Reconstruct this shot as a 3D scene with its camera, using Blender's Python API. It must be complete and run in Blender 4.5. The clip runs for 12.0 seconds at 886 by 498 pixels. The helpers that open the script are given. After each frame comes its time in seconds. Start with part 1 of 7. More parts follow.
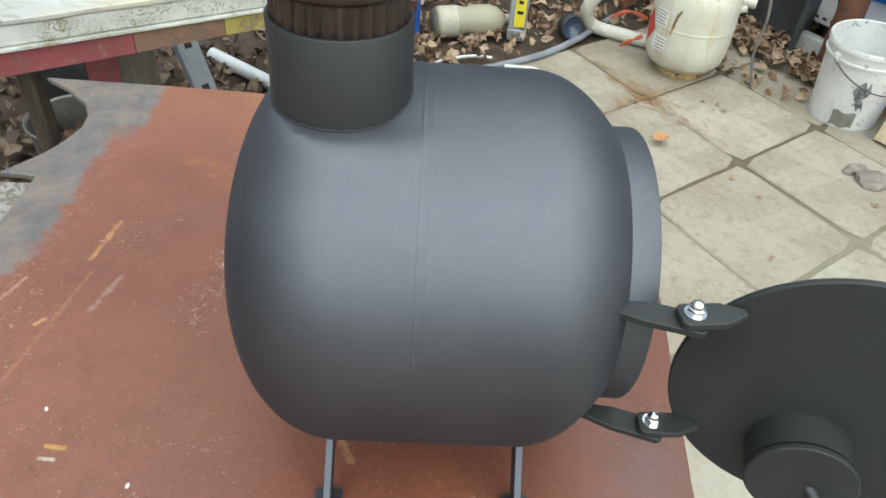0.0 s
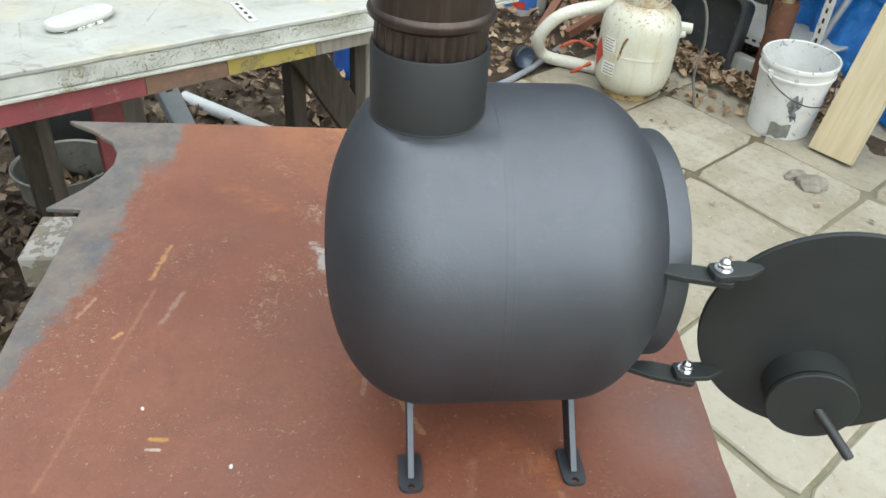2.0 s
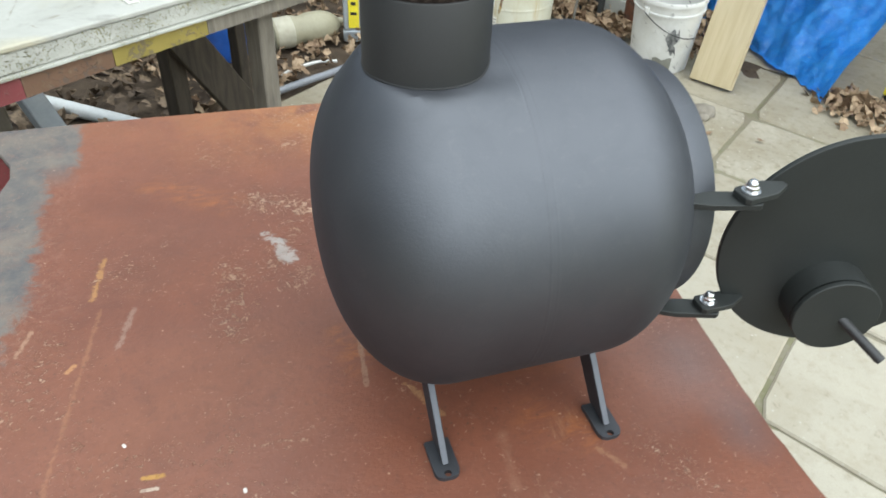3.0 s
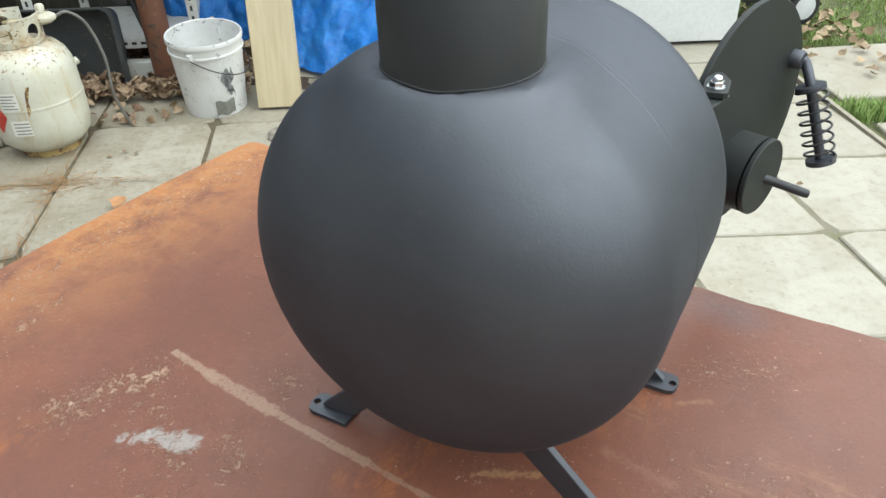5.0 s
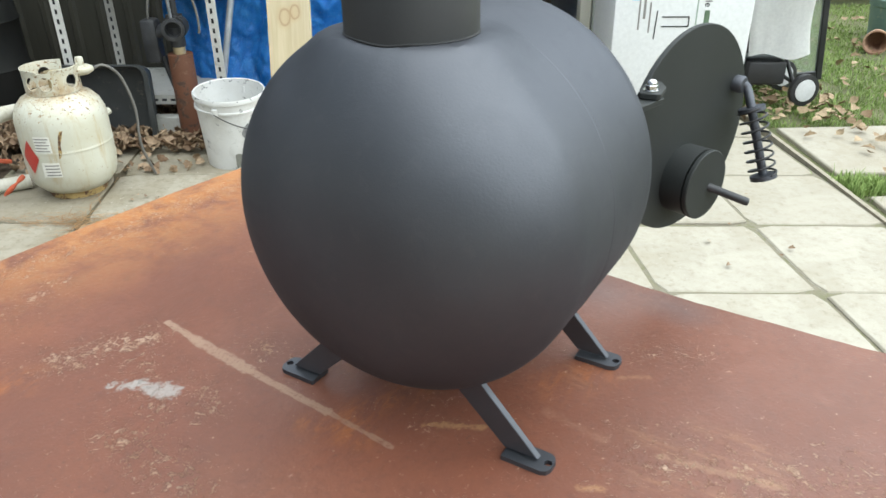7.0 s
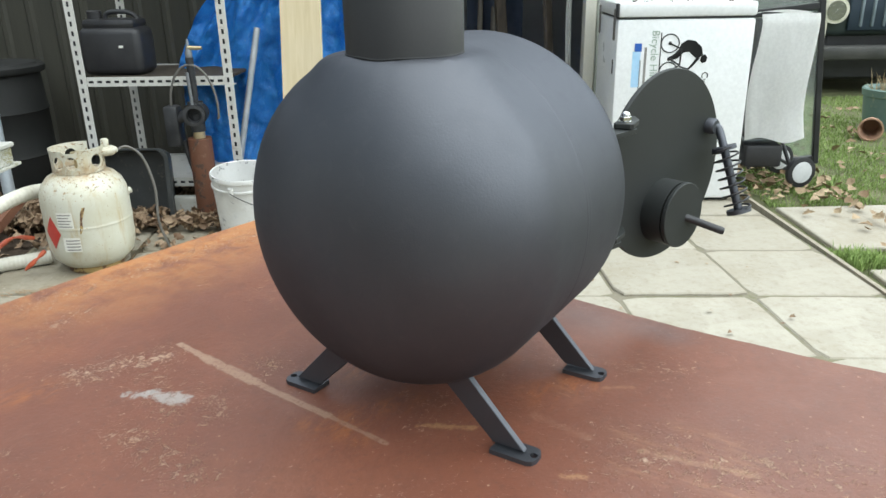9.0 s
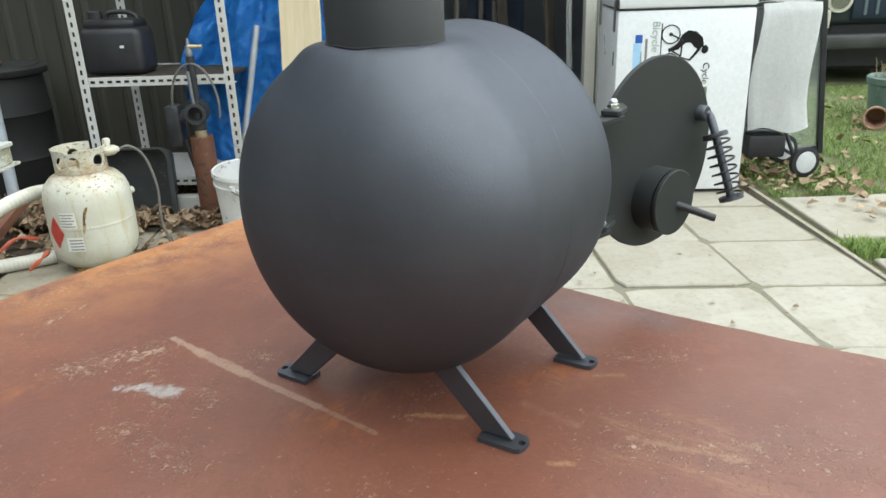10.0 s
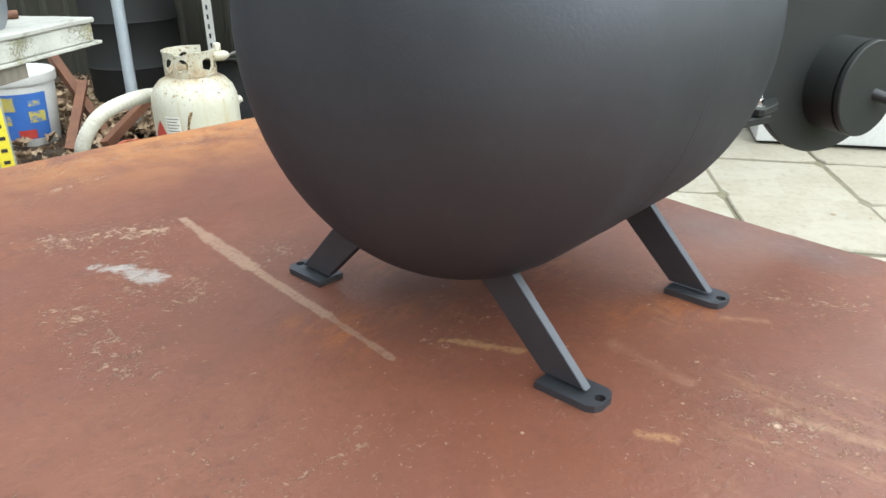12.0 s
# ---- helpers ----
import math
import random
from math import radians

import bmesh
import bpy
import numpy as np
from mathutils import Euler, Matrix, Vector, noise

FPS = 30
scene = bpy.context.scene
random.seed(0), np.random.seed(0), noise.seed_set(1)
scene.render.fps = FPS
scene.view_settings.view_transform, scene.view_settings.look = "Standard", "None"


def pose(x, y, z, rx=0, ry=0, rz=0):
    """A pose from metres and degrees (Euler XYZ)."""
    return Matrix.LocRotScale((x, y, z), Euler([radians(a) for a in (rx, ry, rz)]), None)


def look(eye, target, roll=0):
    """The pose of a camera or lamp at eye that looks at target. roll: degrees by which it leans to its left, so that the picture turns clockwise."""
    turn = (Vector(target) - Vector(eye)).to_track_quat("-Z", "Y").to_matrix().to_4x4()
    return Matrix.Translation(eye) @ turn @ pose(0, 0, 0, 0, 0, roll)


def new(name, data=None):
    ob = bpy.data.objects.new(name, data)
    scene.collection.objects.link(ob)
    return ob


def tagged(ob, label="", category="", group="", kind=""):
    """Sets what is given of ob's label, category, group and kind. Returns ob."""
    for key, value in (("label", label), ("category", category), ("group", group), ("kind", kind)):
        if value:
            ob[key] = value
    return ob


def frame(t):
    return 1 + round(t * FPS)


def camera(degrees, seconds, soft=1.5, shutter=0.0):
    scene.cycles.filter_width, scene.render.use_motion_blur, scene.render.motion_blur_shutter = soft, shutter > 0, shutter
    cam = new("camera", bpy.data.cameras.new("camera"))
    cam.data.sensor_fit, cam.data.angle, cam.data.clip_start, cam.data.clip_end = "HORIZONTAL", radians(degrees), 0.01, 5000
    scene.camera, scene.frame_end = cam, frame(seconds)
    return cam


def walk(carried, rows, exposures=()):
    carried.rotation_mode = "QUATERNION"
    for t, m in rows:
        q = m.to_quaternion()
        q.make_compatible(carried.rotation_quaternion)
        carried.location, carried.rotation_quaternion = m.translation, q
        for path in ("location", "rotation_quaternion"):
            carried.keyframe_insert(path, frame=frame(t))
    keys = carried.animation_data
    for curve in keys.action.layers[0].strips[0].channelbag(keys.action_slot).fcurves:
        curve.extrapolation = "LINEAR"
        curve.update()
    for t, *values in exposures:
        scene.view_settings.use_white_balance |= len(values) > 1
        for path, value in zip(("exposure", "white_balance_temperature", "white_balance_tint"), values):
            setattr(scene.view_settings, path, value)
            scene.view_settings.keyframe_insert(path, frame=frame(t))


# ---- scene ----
cam = camera(61.3, 12.0, shutter=0.25)
PATH = [
    (0, (-0.0177, -0.4850, 1.2343), (0.0743, 1.3369, -0.2620), 4.7),
    (0.5, (-0.0425, -0.4885, 1.2602), (0.0578, 1.3924, -0.1617), 5.3),
    (1, (-0.0507, -0.5180, 1.2756), (0.0920, 1.3889, -0.1074), 5.0),
    (1.5, (-0.0850, -0.5593, 1.2673), (0.1192, 1.3523, -0.1027), 5.9),
    (2, (-0.1310, -0.5935, 1.2650), (0.1286, 1.2886, -0.1357), 4.2),
    (2.5, (-0.1699, -0.6042, 1.2602), (0.2808, 1.2591, -0.1168), 3.9),
    (3, (-0.2330, -0.5285, 1.2200), (0.3300, 1.0820, -0.1110), 2.6),
    (3.3, (-0.2840, -0.4490, 1.1940), (0.4100, 0.9140, -0.0950), 3.8),
    (3.5, (-0.3440, -0.3750, 1.1910), (0.6230, 0.8340, -0.0760), 4.6),
    (3.7, (-0.3970, -0.3480, 1.1790), (0.7340, 0.7750, -0.0280), 2.6),
    (5.3, (-0.4555, -0.2018, 1.1281), (1.2484, 0.7705, -0.1829), -2.2),
    (5.5, (-0.4578, -0.2077, 1.1198), (1.2508, 0.7894, -0.1676), -1.8),
    (6, (-0.4779, -0.2289, 1.0915), (1.2803, 0.8319, -0.0720), -1.9),
    (6.5, (-0.5133, -0.2620, 1.0927), (1.2909, 0.8130, 0.0177), -2.1),
    (7, (-0.5310, -0.3139, 1.0915), (1.2496, 0.7729, -0.0118), -0.7),
    (7.2, (-0.5263, -0.3375, 1.0915), (1.3063, 0.7056, 0.0319), -0.4),
    (8.8, (-0.5971, -0.3741, 1.0490), (1.2685, 0.8166, 0.2301), -0.6),
    (9, (-0.5971, -0.3741, 1.0443), (1.2720, 0.8036, 0.2148), -1.1),
    (9.5, (-0.6030, -0.3859, 1.0467), (1.2838, 0.7847, 0.2466), -1.5),
    (10, (-0.5888, -0.3918, 1.0372), (1.2650, 0.8036, 0.1982), -2.1),
    (10.5, (-0.5298, -0.3847, 0.9995), (1.2130, 0.9263, 0.0968), -2.5),
    (11, (-0.4850, -0.3929, 0.9617), (1.2001, 1.0231, 0.1097), -2.6),
    (11.5, (-0.4578, -0.3752, 0.9287), (1.1328, 1.1045, 0.0083), -1.8),
    (12, (-0.4130, -0.3233, 0.8992), (1.1623, 1.1399, -0.0732), -0.7),
]
EXPOSURES = [(0.0, 1.41, 6500, 3), (5.5, 1.45, 6500, 3), (6.5, 1.53, 6500, 3), (7.0, 1.57, 6500, 3), (9.0, 1.45, 6500, 3),
             (10.0, 1.41, 6500, 3), (10.5, 1.32, 6500, 3), (11.0, 1.41, 6500, 3), (11.5, 1.61, 6500, 3), (12.0, 1.69, 6500, 3)]
walk(cam, [(t, look(eye, target, roll)) for t, eye, target, roll in PATH], EXPOSURES)

# ---- light ----
world = bpy.data.worlds.new("overcast_sky")
world.use_nodes = True
scene.world = world
wn, wl = world.node_tree.nodes, world.node_tree.links
sky = wn.new("ShaderNodeTexSky")
sky.sky_type = "NISHITA"
sky.sun_disc = False
sky.sun_elevation = radians(64)
sky.sun_rotation = radians(157)
sky.air_density, sky.dust_density, sky.ozone_density = 1.6, 0.6, 1.0
pale = wn.new("ShaderNodeHueSaturation")
pale.inputs["Saturation"].default_value = 0.50
wl.new(sky.outputs[0], pale.inputs["Color"])
wl.new(pale.outputs[0], wn["Background"].inputs["Color"])
wn["Background"].inputs["Strength"].default_value = 0.071
sun_data = bpy.data.lights.new("sun", "SUN")
sun_data.energy, sun_data.angle, sun_data.color = 2.38, radians(118), (0.965, 0.98, 1.0)
sun = new("sun", sun_data)
sun.matrix_basis = look((1.0, -2.4, 5.4), (0, 0, 0))

# ---- helpers of this scene ----
WM = {}
S = 1.18  # the plan below was drawn in units of 1.18 m


def W(a, b, z=0.0):
    """A place in the yard's own axes: a towards the shed, b along its wall to the left."""
    return Vector((0.870 * a - 0.492 * b, 0.492 * a + 0.870 * b, z))


def nearer(k):
    """Draws what is built next k times as far from the stand by the table."""
    c = Vector((-0.5, -0.3, 0))
    return Matrix.Translation(c) @ Matrix.Scale(k, 4) @ Matrix.Translation(-c)


AREA = Matrix.Identity(4)
YARD = math.degrees(math.atan2(0.492, 0.870))


def at(v, rz=0.0):
    return pose(v[0], v[1], v[2], 0, 0, rz)


def thing(name, m, label, category, group="", kind=""):
    ob = new(name)
    ob.empty_display_size = 0.05
    m = m.copy()
    m.translation = S * (AREA @ m.translation)
    ob.matrix_basis = m
    WM[ob] = m
    return tagged(ob, label, category, group, kind)


def link(name, bm, material, smooth=40):
    me = bpy.data.meshes.new(name)
    bm.normal_update()
    bm.to_mesh(me)
    bm.free()
    me.transform(Matrix.Scale(S, 4) @ AREA)
    me.materials.append(material)
    if smooth:
        me.shade_smooth()
        me.set_sharp_from_angle(angle=radians(smooth))
    return new(name, me)


def part(name, bm, material, parent, label="", smooth=40, kind=""):
    """Links a bmesh, given in the world's axes, as one mesh under a thing or a part."""
    ob = link(name, bm, material, smooth)
    ob.data.transform(WM[parent].inverted())
    ob.parent = parent
    WM[ob] = WM[parent]
    return tagged(ob, label, "", "", kind)


def single(name, bm, material, label, category, group="", kind="", smooth=40):
    ob = link(name, bm, material, smooth)
    WM[ob] = Matrix.Identity(4)
    return tagged(ob, label, category, group, kind)


def box(size, m, bevel=0.0, seg=1, bm=None):
    bm = bm or bmesh.new()
    made = bmesh.ops.create_cube(bm, size=1.0, matrix=m @ Matrix.Diagonal((*size, 1)))
    if bevel:
        edges = list({e for v in made["verts"] for e in v.link_edges})
        bmesh.ops.bevel(bm, geom=edges, offset=bevel, segments=seg, affect="EDGES", profile=0.5)
    return bm


def lathe(profile, m, n=48, bm=None, close=False):
    """Turns (radius, height) pairs round the local z axis."""
    bm = bm or bmesh.new()
    rings = []
    for r, z in profile:
        if r < 1e-6:
            rings.append([bm.verts.new(m @ Vector((0, 0, z)))])
        else:
            rings.append([bm.verts.new(m @ Vector((r * math.cos(6.283185 * k / n), r * math.sin(6.283185 * k / n), z))) for k in range(n)])
    pairs = list(zip(rings, rings[1:])) + ([(rings[-1], rings[0])] if close else [])
    for a, b in pairs:
        for k in range(n):
            p = [a[k % len(a)], a[(k + 1) % len(a)], b[(k + 1) % len(b)], b[k % len(b)]]
            q = []
            for v in p:
                if v not in q:
                    q.append(v)
            if len(q) > 2:
                bm.faces.new(q)
    bmesh.ops.recalc_face_normals(bm, faces=bm.faces)
    return bm


def tube(points, r, n=12, bm=None, closed=False, caps=True):
    """A round bar along points; r is one radius or one for each point."""
    bm = bm or bmesh.new()
    pts = [Vector(p) for p in points]
    rr = r if isinstance(r, (list, tuple)) else [r] * len(pts)
    side, rings = None, []
    for i, p in enumerate(pts):
        if closed:
            ahead = (pts[(i + 1) % len(pts)] - pts[i - 1]).normalized()
        else:
            ahead = (pts[min(i + 1, len(pts) - 1)] - pts[max(i - 1, 0)]).normalized()
        if side is None:
            side = ahead.orthogonal().normalized()
        side = (side - ahead * side.dot(ahead)).normalized()
        up = ahead.cross(side)
        rings.append([bm.verts.new(p + rr[i] * (math.cos(6.283185 * k / n) * side + math.sin(6.283185 * k / n) * up)) for k in range(n)])
    for a, b in list(zip(rings, rings[1:])) + ([(rings[-1], rings[0])] if closed else []):
        for k in range(n):
            bm.faces.new((a[k], a[(k + 1) % n], b[(k + 1) % n], b[k]))
    if caps and not closed:
        bm.faces.new(rings[0][::-1])
        bm.faces.new(rings[-1])
    bmesh.ops.recalc_face_normals(bm, faces=bm.faces)
    return bm


def prism(outline, z0, z1, m=Matrix.Identity(4), bevel=0.0, bm=None, seg=1):
    """An outline in the local xy plane, made solid from z0 to z1."""
    bm = bm or bmesh.new()
    lo = [bm.verts.new(m @ Vector((x, y, z0))) for x, y in outline]
    hi = [bm.verts.new(m @ Vector((x, y, z1))) for x, y in outline]
    made = [bm.faces.new(lo[::-1]), bm.faces.new(hi)]
    for k in range(len(lo)):
        made.append(bm.faces.new((lo[k], lo[(k + 1) % len(lo)], hi[(k + 1) % len(lo)], hi[k])))
    bmesh.ops.recalc_face_normals(bm, faces=made)
    if bevel:
        edges = list({e for f in made[:2] for e in f.edges})
        bmesh.ops.bevel(bm, geom=edges, offset=bevel, segments=seg, affect="EDGES", profile=0.5)
    return bm


def sheet(f, nu, nv, bm=None, thick=0.0):
    """A grid of nu by nv faces over f(u, v), u and v from 0 to 1, doubled at the back where thick is given."""
    bm = bm or bmesh.new()
    g = [[bm.verts.new(f(i / nu, j / nv)) for j in range(nv + 1)] for i in range(nu + 1)]
    fs = [bm.faces.new((g[i][j], g[i + 1][j], g[i + 1][j + 1], g[i][j + 1])) for i in range(nu) for j in range(nv)]
    if thick:
        bmesh.ops.solidify(bm, geom=fs, thickness=thick)
    return bm


def bend(points, n=8):
    """A smooth line through points (Catmull-Rom)."""
    p = [Vector(q) for q in points]
    p = [2 * p[0] - p[1]] + p + [2 * p[-1] - p[-2]]
    out = []
    for i in range(1, len(p) - 2):
        for k in range(n):
            t = k / n
            out.append(0.5 * (2 * p[i] + (p[i + 1] - p[i - 1]) * t + (2 * p[i - 1] - 5 * p[i] + 4 * p[i + 1] - p[i + 2]) * t * t + (3 * p[i] - p[i - 1] - 3 * p[i + 1] + p[i + 2]) * t ** 3))
    return out + [p[-2]]


# ---- materials ----
class Nodes:
    """Short forms for building one node material."""

    def __init__(self, name):
        self.mat = bpy.data.materials.new(name)
        self.mat.use_nodes = True
        self.t = self.mat.node_tree
        self.b = self.t.nodes["Principled BSDF"]
        self.co = self.t.nodes.new("ShaderNodeTexCoord").outputs["Object"]

    def put(self, socket, value):
        if isinstance(value, bpy.types.NodeSocket):
            self.t.links.new(value, socket)
        else:
            socket.default_value = (*value, 1) if isinstance(value, tuple) and len(value) == 3 and socket.type == "RGBA" else value

    def noise(self, scale, detail=4.0, rough=0.6, distort=0.0, co=None):
        n = self.t.nodes.new("ShaderNodeTexNoise")
        self.put(n.inputs["Vector"], co or self.co)
        n.inputs["Scale"].default_value, n.inputs["Detail"].default_value = scale, detail
        n.inputs["Roughness"].default_value, n.inputs["Distortion"].default_value = rough, distort
        return n.outputs["Fac"]

    def voronoi(self, scale, co=None, feature="F1", out="Distance"):
        n = self.t.nodes.new("ShaderNodeTexVoronoi")
        n.feature = feature
        self.put(n.inputs["Vector"], co or self.co)
        n.inputs["Scale"].default_value = scale
        return n.outputs[out]

    def step(self, value, lo, hi, to0=0.0, to1=1.0):
        n = self.t.nodes.new("ShaderNodeMapRange")
        self.put(n.inputs["Value"], value)
        for k, v in zip(("From Min", "From Max", "To Min", "To Max"), (lo, hi, to0, to1)):
            n.inputs[k].default_value = v
        return n.outputs["Result"]

    def math(self, op, a, b=0.0, c=0.0):
        n = self.t.nodes.new("ShaderNodeMath")
        n.operation = op
        for s, v in zip(n.inputs, (a, b, c)):
            self.put(s, v)
        return n.outputs[0]

    def vec(self, op, a, b=None, scale=None):
        n = self.t.nodes.new("ShaderNodeVectorMath")
        n.operation = op
        self.put(n.inputs[0], a)
        if b is not None:
            self.put(n.inputs[1], b)
        if scale is not None:
            self.put(n.inputs["Scale"], scale)
        return n.outputs["Value"] if op in ("LENGTH", "DOT_PRODUCT", "DISTANCE") else n.outputs["Vector"]

    def scaled(self, sx, sy, sz, rot=(0, 0, 0)):
        n = self.t.nodes.new("ShaderNodeMapping")
        self.put(n.inputs["Vector"], self.co)
        n.inputs["Scale"].default_value = (sx, sy, sz)
        n.inputs["Rotation"].default_value = rot
        return n.outputs["Vector"]

    def axis(self, k, co=None):
        n = self.t.nodes.new("ShaderNodeSeparateXYZ")
        self.put(n.inputs[0], co or self.co)
        return n.outputs[k]

    def mix(self, fac, a, b):
        n = self.t.nodes.new("ShaderNodeMix")
        n.data_type = "RGBA"
        self.put(n.inputs["Factor"], fac)
        self.put(n.inputs[6], a)
        self.put(n.inputs[7], b)
        return n.outputs[2]

    def random(self):
        return self.t.nodes.new("ShaderNodeObjectInfo").outputs["Random"]

    def island(self):
        return self.t.nodes.new("ShaderNodeNewGeometry").outputs["Random Per Island"]

    def streak(self, p, q, width, edge=0.35, wobble=0.0):
        """1 along the line from p to q in the xy plane, falling to 0 at its width."""
        a, ab = Vector((*p, 0)), Vector((*q, 0)) - Vector((*p, 0))
        flat = self.vec("MULTIPLY", self.co, (1, 1, 0))
        rel = self.vec("SUBTRACT", flat, tuple(a))
        h = self.math("DIVIDE", self.vec("DOT_PRODUCT", rel, tuple(ab)), ab.length_squared)
        n = self.t.nodes.new("ShaderNodeClamp")
        self.put(n.inputs["Value"], h)
        near = self.vec("SCALE", tuple(ab), scale=n.outputs[0])
        d = self.vec("LENGTH", self.vec("SUBTRACT", rel, near))
        if wobble:
            d = self.math("ADD", d, self.math("MULTIPLY", self.math("SUBTRACT", self.noise(110, 6, 0.75, 0.6), 0.5), wobble))
        return self.step(d, width, width * edge)

    def done(self, color, rough=0.6, metal=0.0, bump=None, height=0.001, spec=0.5, **more):
        self.put(self.b.inputs["Base Color"], color)
        self.put(self.b.inputs["Roughness"], rough)
        self.put(self.b.inputs["Metallic"], metal)
        self.b.inputs["Specular IOR Level"].default_value = spec
        for k, v in more.items():
            self.put(self.b.inputs[k.replace("_", " ")], v)
        if bump is not None:
            n = self.t.nodes.new("ShaderNodeBump")
            n.inputs["Distance"].default_value = height
            n.inputs["Strength"].default_value = 1.0
            self.put(n.inputs["Height"], bump)
            self.t.links.new(n.outputs[0], self.b.inputs["Normal"])
        return self.mat


def worn(name, c0, c1, rough=0.6, metal=0.0, scale=8.0, grain=120.0, height=0.0004, dirt=None, amount=0.5, spec=0.5):
    """Two close shades in patches, fine grain relief, and stains of a third colour."""
    m = Nodes(name)
    big, fine = m.noise(scale, 5, 0.6), m.noise(grain, 3, 0.6)
    col = m.mix(m.step(big, 0.35, 0.65), c0, c1)
    col = m.mix(m.step(fine, 0.3, 0.7, 0.0, 0.25), col, tuple(0.6 * v for v in c0))
    if dirt:
        col = m.mix(m.step(m.noise(scale * 2.3, 6, 0.72, 0.4), 0.72 - 0.25 * amount, 0.8 - 0.2 * amount), col, dirt)
    return m.done(col, m.step(big, 0.3, 0.7, rough - 0.07, rough + 0.07), metal, fine, height, spec)


def chipped(name, paint, under, scale=30.0, amount=0.5, rough=0.55):
    """Paint that has flaked to what lies under it."""
    m = Nodes(name)
    n1, n2 = m.noise(scale, 8, 0.7, 0.5), m.noise(scale / 5, 4, 0.6)
    chips = m.step(m.math("MULTIPLY_ADD", n2, 0.5, n1), 1.02 - 0.25 * amount, 1.0 - 0.25 * amount, 1.0, 0.0)
    tone = m.mix(m.step(m.noise(scale / 8, 4), 0.35, 0.7), paint, tuple(0.78 * v for v in paint))
    tone = m.mix(m.step(m.noise(scale * 0.5, 6, 0.75), 0.55, 0.75, 0, 0.35), tone, (0.42, 0.36, 0.24))
    return m.done(m.mix(chips, tone, under), m.step(n1, 0.3, 0.7, rough - 0.1, rough + 0.15), 0.0, m.math("SUBTRACT", n1, chips), 0.0008)


def stove_paint():
    """Satin black stove enamel, sprayed thick: fine orange peel, faint dust and rubbed patches."""
    m = Nodes("stove_paint")
    n1, peel, fine = m.noise(9, 3), m.noise(480, 2, 0.5), m.noise(1100, 2, 0.5)
    col = m.mix(m.step(n1, 0.3, 0.7), (0.099, 0.104, 0.117), (0.119, 0.124, 0.138))
    col = m.mix(m.step(m.noise(70, 6, 0.75, 0.4), 0.55, 0.75, 0, 0.35), col, (0.146, 0.148, 0.160))
    dust = m.step(m.voronoi(190), 0.06, 0.03)
    col = m.mix(m.math("MULTIPLY", m.math("MULTIPLY", dust, m.step(m.noise(14, 3), 0.5, 0.7)), 0.35), col, (0.30, 0.29, 0.28))
    rub = m.math("MULTIPLY", m.step(m.noise(26, 6, 0.7, 0.8), 0.5, 0.72), 0.07)
    coarse = m.math("MULTIPLY", peel, m.step(m.noise(7, 3, 0.6), 0.42, 0.62, 0.3, 1.1))
    bump = m.math("MULTIPLY_ADD", m.noise(7, 2), 2.0, m.math("MULTIPLY_ADD", fine, 0.3, coarse))
    return m.done(col, m.math("ADD", m.step(n1, 0.3, 0.7, 0.51, 0.56), rub), 0.90, bump, 0.00013, 0.5, Specular_Tint=(0.50, 0.52, 0.56))


